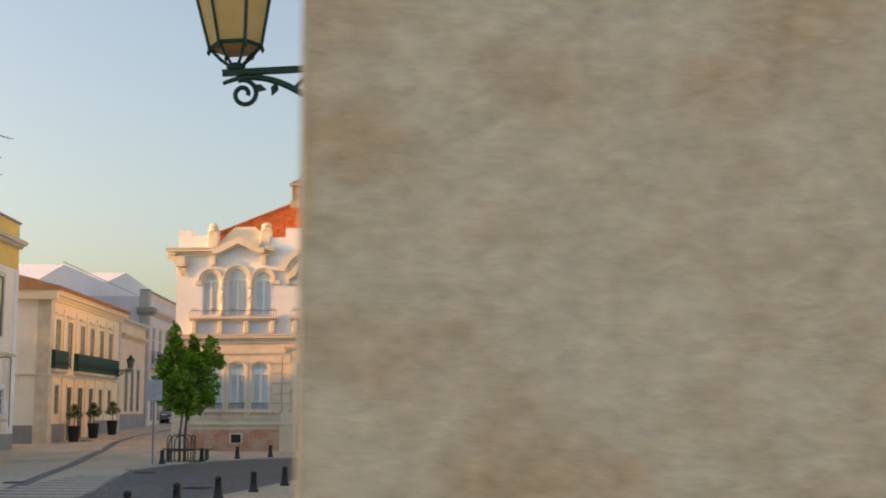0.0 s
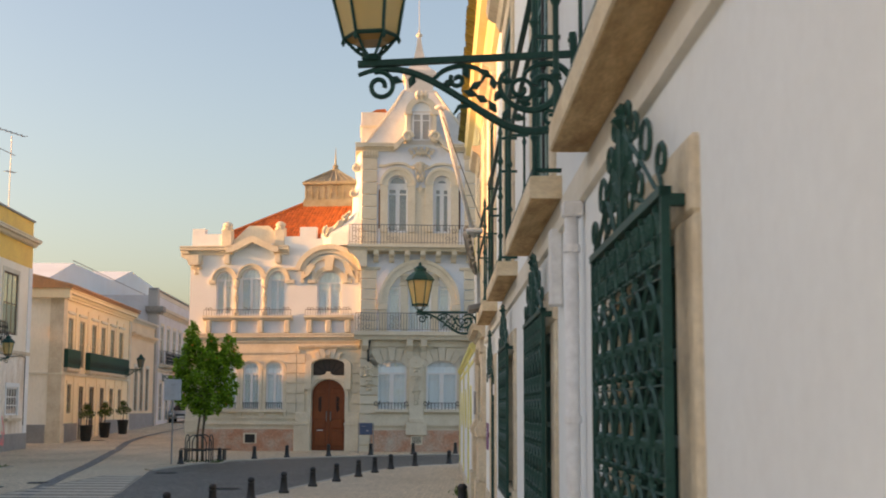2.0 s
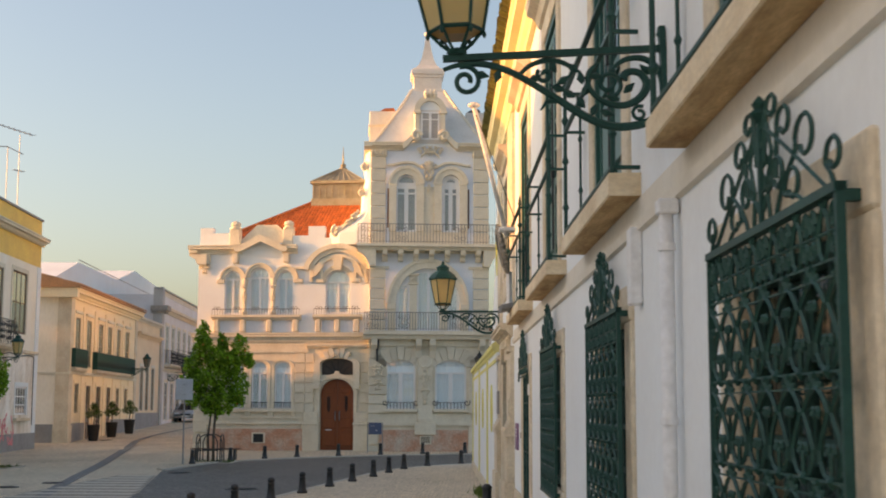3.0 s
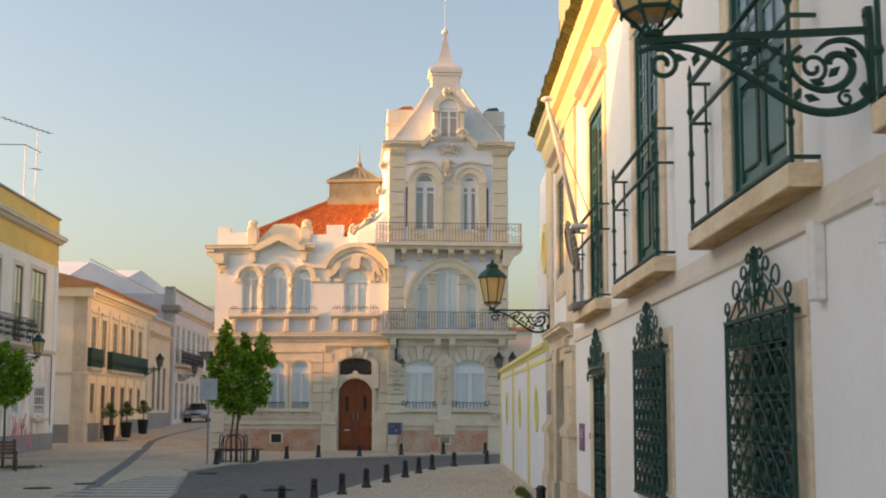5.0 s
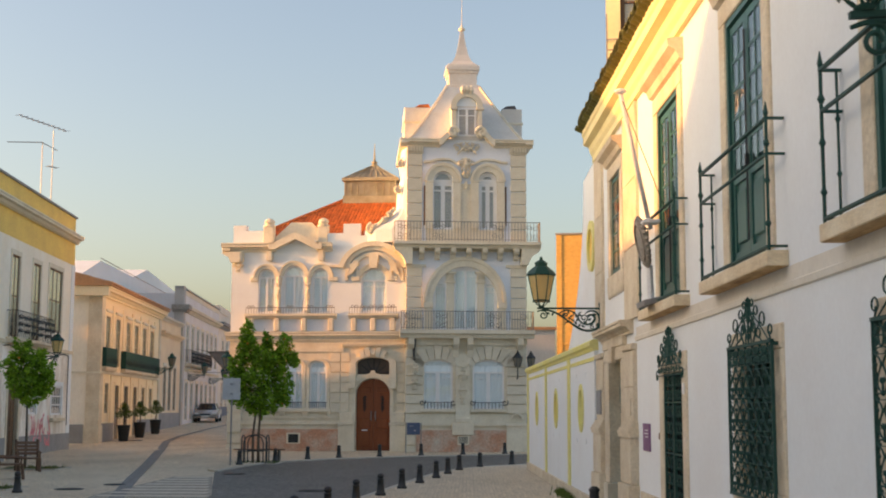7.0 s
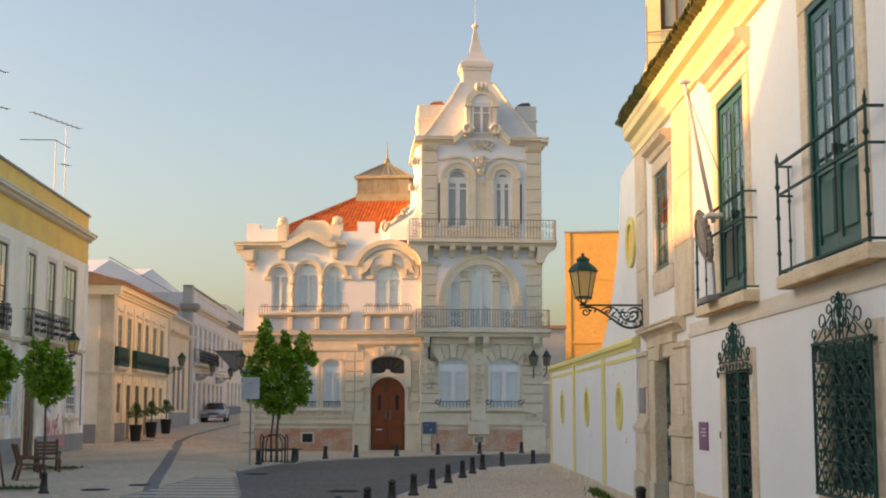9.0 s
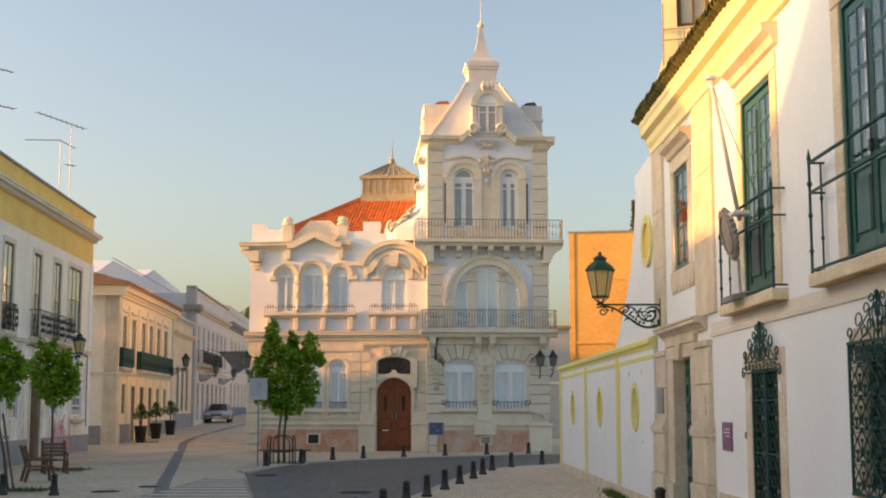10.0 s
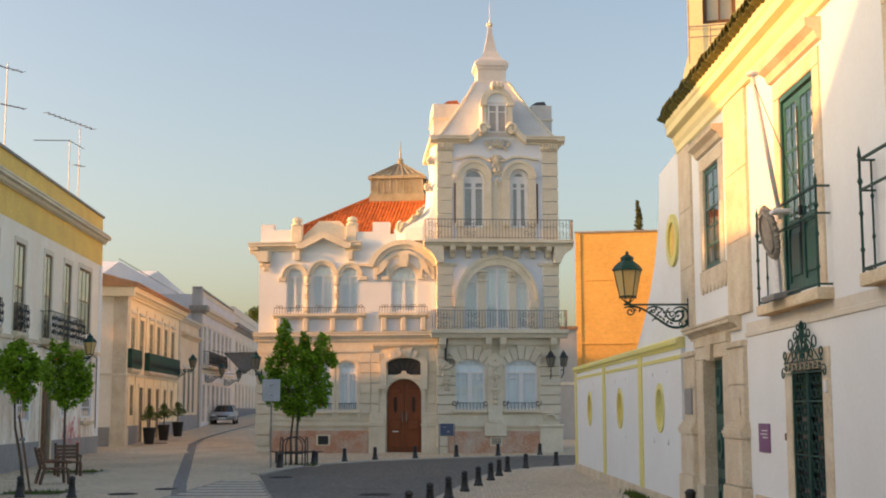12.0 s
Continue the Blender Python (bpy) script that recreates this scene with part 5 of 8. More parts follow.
# slender columns and imposts between the triple windows, swags on the piers
for x in (-6.155, -4.74):
    bm = lathe(bmesh.new(), [(0.13, 6.28), (0.13, 6.4), (0.085, 6.46), (0.08, 7.6), (0.12, 7.7), (0.15, 7.85), (0.15, 7.98)], x, -0.06, 10)
    part("colonnette", bm, M_PALE_STONE, palace, "slender pale stone column")
for x0, x1 in ((-7.55, -7.19), (-3.75, -3.3), (-2.65, -2.2), (-0.96, -0.5)):
    part("impost", soft_box(x0, x1, -0.13, 0.05, 7.78, 7.98, 0.02), M_PALE_STONE, palace)
bm = bmesh.new()
prism(bm, [(-3.85, 8.44), (-3.85, 8.54), (-3.2, 8.56), (-2.98, 8.72), (-2.72, 8.86), (-2.66, 8.76), (-2.9, 8.6), (-3.1, 8.44)], -0.14, 0.03)
part("scroll_moulding", bm, M_PALE_STONE, palace, "curved stone drip moulding")


def relief(parent, cx, cz, w, h, y, n, seed, size=0.1, label="carved stone leaves and scrolls"):
    """Carved ornament, alike on both sides of its axis: leaves that radiate from the middle, scrolls and fruit between them."""
    rng = random.Random(seed)
    bm = bmesh.new()
    for k in range(n):
        r, a = rng.random() ** 0.6, rng.uniform(-math.pi / 2, math.pi / 2)
        px, pz = 0.5 * w * r * math.cos(a), 0.5 * h * r * math.sin(a)
        t = a + rng.uniform(-0.8, 0.8)
        s = size * rng.uniform(0.6, 1.3)
        for e in (-1, 1):
            x = cx + e * px
            if k % 3 == 0:
                tube(bm, spiral(x, cz + pz, 0.015, 0.7 * s, 90, 90 + e * 400, y, 8), 0.2 * s, 4)
            else:
                d = Vector((e * math.cos(t), 0, math.sin(t))) * s
                p = Vector((x, y, cz + pz))
                tube(bm, [p - d, p - 0.2 * d + Vector((0, -0.25 * s, 0)), p + d], [0.1 * s, 0.42 * s, 0.08 * s], 5)
    return tagged(part("carving", bm, M_BLOCK, parent, label), kind="stuff")


relief(palace, W0 + 0.33, 8.62, 0.5, 0.75, -0.08, 14, 3)
for x in (-6.155, -4.74):
    relief(palace, x, 7.35, 0.26, 1.1, -0.15, 10, 5, 0.09)
relief(palace, -1.58, 4.32, 0.5, 0.3, -0.28, 8, 4, 0.08)

# small balconies under the upper windows
for x0, x1 in ((-7.75, -3.35), (-2.75, -0.4)):
    bm = bmesh.new()
    profile_run(bm, [(0.02, 5.98), (-0.18, 6.0), (-0.3, 6.1), (-0.36, 6.12), (-0.36, 6.22), (0.02, 6.24)], x0, x1)
    slab = part("balconet", bm, M_PALE_STONE, palace, "shallow pale stone balconet")
    bm = bmesh.new()
    n = int((x1 - x0) / 0.13)
    for k in range(n + 1):
        x = x0 + 0.06 + (x1 - x0 - 0.12) * k / n
        tube(bm, [(x, -0.3, 6.22), (x, -0.34, 6.32), (x, -0.3, 6.5)], 0.011, 4)
    box(bm, x0 + 0.05, x1 - 0.05, -0.315, -0.285, 6.49, 6.52)
    for x in [x0 + 0.3 + k * (x1 - x0 - 0.6) / 4 for k in range(5)]:
        for e in (-1, 1):
            tube(bm, spiral(x + e * 0.1, 6.54, 0.02, 0.1, 180 if e > 0 else 0, (180 if e > 0 else 0) + e * 400, -0.31, 10), 0.013, 4)
    part("railing", bm, M_RAIL, slab, "low grey iron railing with scrolls")
    for x in [x0 + 0.25 + k * (x1 - x0 - 0.5) / max(1, round((x1 - x0) / 1.4)) for k in range(max(1, round((x1 - x0) / 1.4)) + 1)]:
        part("console", soft_box(x - 0.12, x + 0.12, -0.28, 0.02, 5.4, 6.0, 0.03), M_PALE_STONE, slab, "pale stone console")
    part("apron", boxes((x0 + 0.1, x1 - 0.1, -0.03, 0.01, 5.42, 5.95)), M_LILAC, slab, "pale blue plaster panel")

# middle cornice and courses
part("string_course", cornice(W0 - 0.2, 0.0, 4.95, 0.42, 0.3), M_PALE_STONE, palace)
part("frieze", boxes((W0 - 0.02, -3.0, -0.06, 0.02, 4.42, 4.6)), M_PALE_STONE, palace)
part("course", boxes((W0 - 0.06, -3.2, -0.1, 0.02, 1.02, 1.16), (W0 - 0.04, -3.2, -0.07, 0.02, 1.3, 1.38)), M_PALE_STONE, palace)
part("plinth", boxes((-7.85, -3.2, -0.09, 0.02, -0.4, 0.8)), M_PINK, palace, "plinth of pink and grey breccia")
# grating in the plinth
# Flat dark sheet on the plinth paints the shade behind the grate.
part("vent_shaft", boxes((-5.6, -5.07, -0.1, -0.094, 0.14, 0.6)), M_ROOM, palace, "dark sheet standing in for the vent's shade")
gr = part("vent", boxes((-5.62, -5.05, -0.13, 0.0, 0.12, 0.16), (-5.62, -5.05, -0.13, 0.0, 0.56, 0.62), (-5.66, -5.58, -0.13, 0.0, 0.12, 0.62), (-5.09, -5.01, -0.13, 0.0, 0.12, 0.62)), M_PALE_STONE, palace, "stone-framed cellar vent")
part("grate", boxes(*[(-5.58, -5.09, -0.11, -0.1, 0.18 + 0.06 * k, 0.21 + 0.06 * k) for k in range(6)]), M_DARK_IRON, gr)

# upper cornice with a small broken gable, consoles, parapet
part("cornice", cornice(W0 - 0.45, -6.35, 9.2, 0.42, 0.42), M_PALE_STONE, palace)
part("cornice", cornice(-4.35, -3.6, 9.2, 0.42, 0.42), M_PALE_STONE, palace)
bm = bmesh.new()
for e in (1, -1):
    c = -5.35
    prism(bm, [(c, 9.78), (c, 10.12), (c - e * 1.05, 9.62), (c - e * 1.3, 9.62), (c - e * 1.3, 9.3), (c - e * 1.0, 9.3)], -0.42, 0.02)
part("pediment", bm, M_PALE_STONE, palace, "small pointed pediment")
part("cornice_return", soft_box(W0 - 0.42, W0 + 0.0, -0.3, 1.2, 9.25, 9.6, 0.02), M_PALE_STONE, palace)
for x in (-6.62, -4.1):
    part("console", soft_box(x - 0.14, x + 0.14, -0.3, 0.03, 8.75, 9.2, 0.04, 2), M_PALE_STONE, palace, "pale stone console")
part("console", soft_box(W0 + 0.05, W0 + 0.6, -0.22, 0.03, 8.7, 9.2, 0.05, 2), M_PALE_STONE, palace, "carved corner console")
part("parapet", boxes((W0 + 0.03, -6.9, 0.05, 0.45, 9.55, 10.25), (W0 + 0.03, -7.85, 0.046, 0.454, 10.25, 10.52), (-3.98, -3.1, 0.05, 0.45, 9.55, 10.1), (-3.1, -2.3, 0.046, 0.454, 9.55, 10.55), (-2.3, -0.4, 0.05, 0.45, 9.55, 9.98), (-6.4, -4.4, 0.05, 0.45, 9.55, 9.75)), M_WHITE, palace)
for x in (-6.75, -4.1):
    part("pier", soft_box(x - 0.24, x + 0.24, -0.02, 0.5, 9.6, 10.45, 0.02), M_PALE_STONE, palace)
    part("pier_cap", lathe(bmesh.new(), [(0.3, 10.45), (0.3, 10.52), (0.2, 10.56), (0.26, 10.66), (0.22, 10.78), (0.08, 10.86)], x, 0.22, 10), M_PALE_STONE, palace)
part("corner_bracket", prism(bmesh.new(), [(W0 - 0.01, 8.7), (W0 - 0.12, 8.95), (W0 - 0.42, 9.12), (W0 - 0.42, 9.2), (W0 + 0.45, 9.2), (W0 + 0.45, 8.7)], -0.26, 0.3), M_PALE_STONE, palace, "curved stone corner bracket")
part("attic", prism(bmesh.new(), [(-6.5, 9.56), (-6.5, 10.0), (-5.75, 10.7), (-4.75, 10.7), (-4.35, 10.3), (-4.35, 9.56)], 0.46, 0.7), M_PALE_STONE, palace, "sloping pale stone attic behind the pediment")
# big arched hood over the single window
bm = ring(bmesh.new(), -1.58, 8.05, 1.5, 1.75, -0.26, 0.05, 14, 166, 20, 0.92)
ring(bm, -1.58, 8.05, 1.3, 1.5, -0.16, 0.05, 16, 164, 20, 0.92)
ring(bm, -1.58, 8.05, 0.98, 1.16, -0.13, 0.05, 24, 156, 16, 0.95)
part("arched_hood", bm, M_PALE_STONE, palace, "broad arched stone hood")
part("keystone", prism(bmesh.new(), [(-1.74, 8.38), (-1.42, 8.38), (-1.34, 9.02), (-1.82, 9.02)], -0.26, 0.02), M_PALE_STONE, palace, "pale stone keystone")
for e in (-1, 1):
    part("hood_spur", prism(bmesh.new(), [(-1.58 + e * 1.0, 8.15), (-1.58 + e * 1.3, 7.98), (-1.58 + e * 0.95, 8.75), (-1.58 + e * 0.7, 8.62)], -0.24, 0.02), M_PALE_STONE, palace, "stone spur under the hood")
for e, x in ((-1, -2.62), (1, -0.5)):
    bm = ring(bmesh.new(), x, 8.12, 0.2, 0.34, -0.16, 0.03, 0, 180, 12, 1.5)
    box(bm, x - 0.34, x - 0.2, -0.16, 0.03, 7.8, 8.12)
    box(bm, x + 0.2, x + 0.34, -0.16, 0.03, 7.8, 8.12)
    part("label_stop", bm, M_PALE_STONE, palace, "horseshoe-shaped stone label stop")

# roof of the wing, hipped, with rows of barrel tiles
RX0, RX1, RY0, RY1, RZ0, RZ1 = -7.7, 0.6, 0.75, 5.5, 9.95, 12.5
HIP = -4.05
bm = bmesh.new()
v = [bm.verts.new(p) for p in ((RX0, RY0, RZ0), (RX1, RY0, RZ0), (RX1, RY1, RZ1), (HIP, RY1, RZ1), (RX0, 10.5, RZ0), (RX1, 10.5, RZ0))]
for q in ((0, 1, 2, 3), (0, 3, 4), (3, 2, 5, 4), (1, 5, 2), (0, 4, 5, 1)):
    bm.faces.new([v[k] for k in q])
part("roof", bm, M_TILE, palace)
bm = bmesh.new()
x = RX0 + 0.15
while x < RX1:
    reach = min(1.0, (x - RX0) / (HIP - RX0))
    n = max(1, round(17 * reach))
    for j in range(n):
        a, b = reach * j / n, reach * (j + 1) / n
        sec = [(x - 0.08, 0.0), (x - 0.05, 0.06), (x, 0.08), (x + 0.05, 0.06), (x + 0.08, 0.0)]
        lo = [bm.verts.new((p, RY0 + (RY1 - RY0) * a - 0.05, RZ0 + (RZ1 - RZ0) * a + q + 0.035)) for p, q in sec]
        hi = [bm.verts.new((p, RY0 + (RY1 - RY0) * b + 0.02, RZ0 + (RZ1 - RZ0) * b + q)) for p, q in sec]
        for m in range(4):
            bm.faces.new((lo[m], lo[m + 1], hi[m + 1], hi[m]))
        bm.faces.new(lo[::-1])
    x += 0.17
tagged(part("roof_tiles", bm, M_TILE, palace, "orange barrel tiles"), kind="stuff")
bm = bmesh.new()
tube(bm, [(RX0, RY0, RZ0 + 0.08), (HIP, RY1, RZ1 + 0.1), (RX1, RY1, RZ1 + 0.1)], 0.11, 6)
part("ridge", bm, M_TILE, palace)

# glazed skylight turret
SX0, SX1, SY0, SY1 = -4.0, -1.35, 5.2, 7.8
SC, SD = (SX0 + SX1) / 2, (SY0 + SY1) / 2
sky_t = part("skylight", boxes((SX0 - 0.1, SX1 + 0.1, SY0 - 0.1, SY1 + 0.1, 12.3, 12.75), (SX0, SX1, SY0, SY1, 12.75, 13.55), (SX0 - 0.15, SX1 + 0.15, SY0 - 0.15, SY1 + 0.15, 13.55, 13.7)), M_SKYLIGHT, palace, "weathered zinc skylight turret")
bm = bmesh.new()
base = [bm.verts.new(p) for p in ((SX0 - 0.05, SY0 - 0.05, 13.7), (SX1 + 0.05, SY0 - 0.05, 13.7), (SX1 + 0.05, SY1 + 0.05, 13.7), (SX0 - 0.05, SY1 + 0.05, 13.7))]
top = [bm.verts.new((SC + e * 0.2, SD + f * 0.2, 14.5)) for e, f in ((-1, -1), (1, -1), (1, 1), (-1, 1))]
for k in range(4):
    bm.faces.new((base[k], base[(k + 1) % 4], top[(k + 1) % 4], top[k]))
bm.faces.new(top)
part("skylight_roof", bm, M_SKYLIGHT, sky_t)
bm = bmesh.new()
for k in range(9):
    u = k / 8
    tube(bm, [(SX0 - 0.05 + (SX1 - SX0 + 0.1) * u, SY0 - 0.06, 13.72), (SC - 0.2 + 0.4 * u, SD - 0.21, 14.52)], 0.028, 4)
for k in range(9):
    x = SX0 + (SX1 - SX0) * k / 8
    box(bm, x - 0.035, x + 0.035, SY0 - 0.04, SY0 + 0.01, 12.75, 13.55)
part("skylight_rib", bm, M_SKYLIGHT, sky_t)
bm = lathe(bmesh.new(), [(0.2, 14.45), (0.24, 14.58), (0.12, 14.66), (0.17, 14.78), (0.06, 14.88), (0.035, 15.3), (0.008, 15.8)], SC, SD, 8)
part("finial", bm, M_SKYLIGHT, sky_t)

# portal of the palace
portal_m = M_PALE_STONE
archivolt(palace, DOOR[0], DOOR[1], DOOR[3] - DOOR[4], DOOR[4], 0.16, 0.1, 1.2)
bm = ring(bmesh.new(), -1.58, 3.88, 0.8, 1.12, -0.22, 0.05, 0, 180, 16, 0.34)
box(bm, -2.7, -2.38, -0.22, 0.05, 2.7, 3.88)
box(bm, -0.78, -0.46, -0.22, 0.05, 2.7, 3.88)
part("portal_arch", bm, portal_m, palace, "pale stone portal arch")
bm = bmesh.new()
prism(bm, [(-2.42, 3.02), (-2.42, 3.16), (-2.1, 3.3), (-1.8, 3.39), (-1.7, 3.42), (-1.66, 3.54), (-1.5, 3.54), (-1.46, 3.42), (-1.36, 3.39), (-1.06, 3.3), (-0.74, 3.16), (-0.74, 3.02), (-1.1, 3.16), (-1.58, 3.22), (-2.06, 3.16)], -0.16, 0.1)
part("portal_transom", bm, M_PALE_STONE, palace, "curved white stone transom")
voussoirs(palace, -1.58, 2.9, 1.3, 1.66, 66, 114, 5, -0.26, 4.6)
part("portal_cornice", cornice(-3.05, -0.1, 4.6, 0.2, 0.22), portal_m, palace)
fan = part("fan_window", boxes((-2.36, -0.8, 0.2, 0.24, 3.3, 4.14)), M_FAN, palace, "dark fanlight over the door")
bm = bmesh.new()
for k in range(7):
    a = radians(15 + 25 * k)
    tube(bm, [(-1.58, 0.17, 3.3), (-1.58 + 0.78 * math.cos(a), 0.17, 3.3 + 0.78 * math.sin(a))], 0.015, 4)
part("fan_bar", bm, M_DARK_IRON, fan)
for x0, x1 in ((-3.2, -2.42), (-0.74, 0.0)):
    part("pedestal", soft_box(x0, x1, -0.2, 0.03, -0.4, 1.0, 0.015), M_PALE_STONE, palace, "pale stone pedestal")
    part("pedestal_cap", soft_box(x0 - 0.03, x1 + 0.03, -0.24, 0.03, 1.0, 1.12, 0.015), M_PALE_STONE, palace)
    part("pedestal_die", soft_box(x0 + 0.05, x1 - 0.05, -0.16, 0.03, 1.12, 1.6, 0.015), portal_m, palace)
# the door itself
door = thing("palace_door", F_WING, "varnished red-brown double door with iron ornaments", "door")
for e in (-1, 1):
    bm = bmesh.new()
    cx = -1.58
    pts = [(cx + e * 0.005, -0.2), (cx + e * 0.81, -0.2), (cx + e * 0.81, 2.45)] + [(cx + e * 0.81 * math.cos(radians(a)), 2.45 + 0.71 * math.sin(radians(a))) for a in (15, 30, 45, 60, 75)] + [(cx + e * 0.005, 3.16)]
    prism(bm, pts, 0.2, 0.28)
    leaf = part("door_leaf", bm, M_DOOR, door)
    for z0, z1 in ((0.0, 0.75), (0.85, 1.3)):
        part("panel", soft_box(cx + e * 0.14, cx + e * 0.7, 0.165, 0.21, z0, z1, 0.025), M_DOOR, leaf)
    bm = bmesh.new()
    for k in range(4):
        tube(bm, spiral(cx + e * 0.42, 1.75 + 0.16 * k, 0.02, 0.11, 90, 90 + e * 420, 0.18, 12), 0.016, 4)
    tube(bm, [(cx + e * 0.42, 0.18, 1.6), (cx + e * 0.42, 0.18, 2.35)], 0.018, 4)
    part("ornament", bm, M_DARK_IRON, leaf, "dark iron scroll ornament")
    bm = bmesh.new()
    tube(bm, [(cx + e * 0.1, 0.2, 1.2), (cx + e * 0.1, 0.13, 1.24), (cx + e * 0.1, 0.13, 1.6), (cx + e * 0.1, 0.2, 1.64)], 0.022, 6)
    part("pull_handle", bm, M_GREY_METAL, leaf, "long steel pull handle")
    part("top_panel", soft_box(cx + e * 0.14, cx + e * 0.68, 0.17, 0.21, 2.5, 2.75, 0.02), M_DOOR, leaf)
part("letter_slot", soft_box(-2.14, -1.86, 0.175, 0.205, 0.72, 0.78, 0.005), M_WHITE_WOOD, door, "pale letter slot")
part("threshold", soft_box(-2.42, -0.74, -0.2, 0.3, -0.4, -0.2, 0.01), M_PALE_STONE, door, "stone threshold")

# rusticated corner and courses of the wing's ground floor
block = mesh_of("stone_block", soft_box(0, 1, 0, 1, 0, 1, 0.03), M_BLOCK)
JOINTS = [1.55 + 0.475 * k for k in range(7)]
for z in [-0.4, 0.1, 0.6, 1.09, *JOINTS[:-1]]:
    piece("stone_block", block, palace, W0 - 0.05, -0.09, z + 0.025, 0, (0.68, 0.4, 0.42))
for z in JOINTS[:-1]:
    for x0, x1 in ((-7.75, -7.06), (-3.62, -3.14), (-3.11, -2.72), (-0.44, 0.0)):
        piece("stone_block", block, palace, x0, -0.07, z + 0.025, 0, (x1 - x0, 0.12, 0.425))

# ---- the tower
tower = thing("palace_tower", F_TOWER, "corner tower of the palace with balconies and a concave white roof", "tower")
T0, T1, D = 0.0, 5.64, 5.6
TG = [(0.78, 2.18, 1.76, 4.05, 0.28), (3.12, 4.6, 1.76, 4.05, 0.28)]
TA = [(1.22, 4.3, 5.5, 8.44, 1.6)]
TU = [(1.22, 2.18, 10.2, 13.0, 0.48), (3.4, 4.28, 10.2, 13.0, 0.44)]
part("wall", wall(T0, T1, -0.4, 5.0, 0, 0.5, TG), M_PALE_STONE, tower)
part("wall", wall(T0, T1, 5.0, 9.2, 0, 0.5, TA), M_LILAC, tower, "pale blue plaster wall")
part("wall", wall(T0, T1, 9.2, 14.4, 0, 0.5, TU), M_LILAC, tower)
part("facing", wall(0.9, 4.62, 9.6, 12.4, -0.035, 0.01, [(x0, x1, 10.2, 12.4) for x0, x1, *_ in TU]), M_PALE_STONE, tower, "smooth pale stone facing")
part("wall", boxes((T0, 0.5, 0.5, D, -0.4, 14.4), (T1 - 0.5, T1, 0.5, D, -0.4, 14.4), (T0, T1, D, D + 0.5, -0.4, 14.4)), M_WHITE, tower)
part("floor_slab", boxes((0.5, T1 - 0.5, 0.5, D, 5.0, 5.2), (0.5, T1 - 0.5, 0.5, D, 9.2, 9.4), (0.5, T1 - 0.5, 0.5, D, 14.2, 14.38)), M_ROOM, tower)
for x0, x1, z0, z1, rise in TG:
    arch_window(tower, x0, x1, z0, z1, rise, 0.03, 2, 3.46, 0.09)
    part("sill", soft_box(x0 - 0.1, x1 + 0.1, -0.2, 0.15, z0 - 0.14, z0, 0.015), M_PALE_STONE, tower)
    bm = bmesh.new()
    n = 9
    for k in range(n):
        x = x0 + (x1 - x0) * (k + 0.5) / n
        tube(bm, [(x, -0.1, z0), (x, -0.2, z0 + 0.12), (x, -0.1, z0 + 0.3)], 0.012, 4)
    for e, x in ((1, x0), (-1, x1)):
        tube(bm, spiral(x - e * 0.02, z0 + 0.3, 0.03, 0.17, 0, 400, -0.1, 14), 0.016, 4)
    box(bm, x0, x1, -0.115, -0.085, z0 + 0.29, z0 + 0.315)
    part("window_guard", bm, M_DARK_IRON, tower, "low curved iron window guard")
    cx = (x0 + x1) / 2
    voussoirs(tower, cx, 3.03, 1.05, 1.62, 40, 140, 7, -0.09, 4.7)
# big triple arch of the main floor
archivolt(tower, 1.22, 4.3, 6.76, 1.68, 0.38, 0.12, 1.3)
for x0, x1 in ((0.76, 1.24), (4.28, 4.74)):
    part("impost", soft_box(x0, x1, -0.16, 0.05, 6.46, 6.76, 0.02), M_PALE_STONE, tower, "moulded pale stone impost")
for x0, x1 in ((1.88, 2.24), (3.34, 3.68)):
    part("pier", soft_box(x0, x1, 0.0, 0.3, 5.45, 7.66, 0.02), M_PALE_STONE, tower, "pale stone window pier")
    part("pier_capital", soft_box(x0 - 0.07, x1 + 0.07, -0.06, 0.3, 7.66, 7.76, 0.02), M_PALE_STONE, tower)
    part("pier_block", soft_box(x0 - 0.02, x1 + 0.02, -0.03, 0.3, 7.76, 8.1, 0.03), M_BLOCK, tower, "carved stone block")
    part("pier_capital", soft_box(x0 - 0.1, x1 + 0.1, -0.08, 0.3, 8.1, 8.2, 0.02), M_PALE_STONE, tower)
    relief(tower, (x0 + x1) / 2, 7.93, 0.3, 0.28, -0.05, 8, int(x0 * 10), 0.07)
arch_window(tower, 1.3, 1.88, 5.5, 7.72, 0.2, 0.07, 1)
arch_window(tower, 2.24, 3.34, 5.5, 8.4, 0.12, 0.07, 2)
arch_window(tower, 3.68, 4.22, 5.5, 7.72, 0.2, 0.07, 1)
bm = bmesh.new()
prism(bm, [(1.24, 5.5), (4.28, 5.5), *[(2.76 + 1.52 * math.cos(radians(a)), 6.8 + 1.58 * math.sin(radians(a))) for a in range(0, 181, 15)]], 0.16, 0.19)
part("inner_curtain", bm, M_CURTAIN, tower, "pale drawn curtain")
part("arch_frame", wall(1.2, 4.32, 5.46, 8.46, 0.045, 0.09, [(1.36, 1.84, 5.55, 7.7, 0.2), (2.28, 3.3, 5.55, 8.34), (3.72, 4.18, 5.55, 7.7, 0.2)]), M_WHITE_WOOD, tower, "white frame that fills the arch")
for x0, x1 in ((1.3, 1.88), (3.68, 4.22)):
    part("transom", boxes((x0, x1, 0.05, 0.15, 7.6, 7.7)), M_WHITE_WOOD, tower)
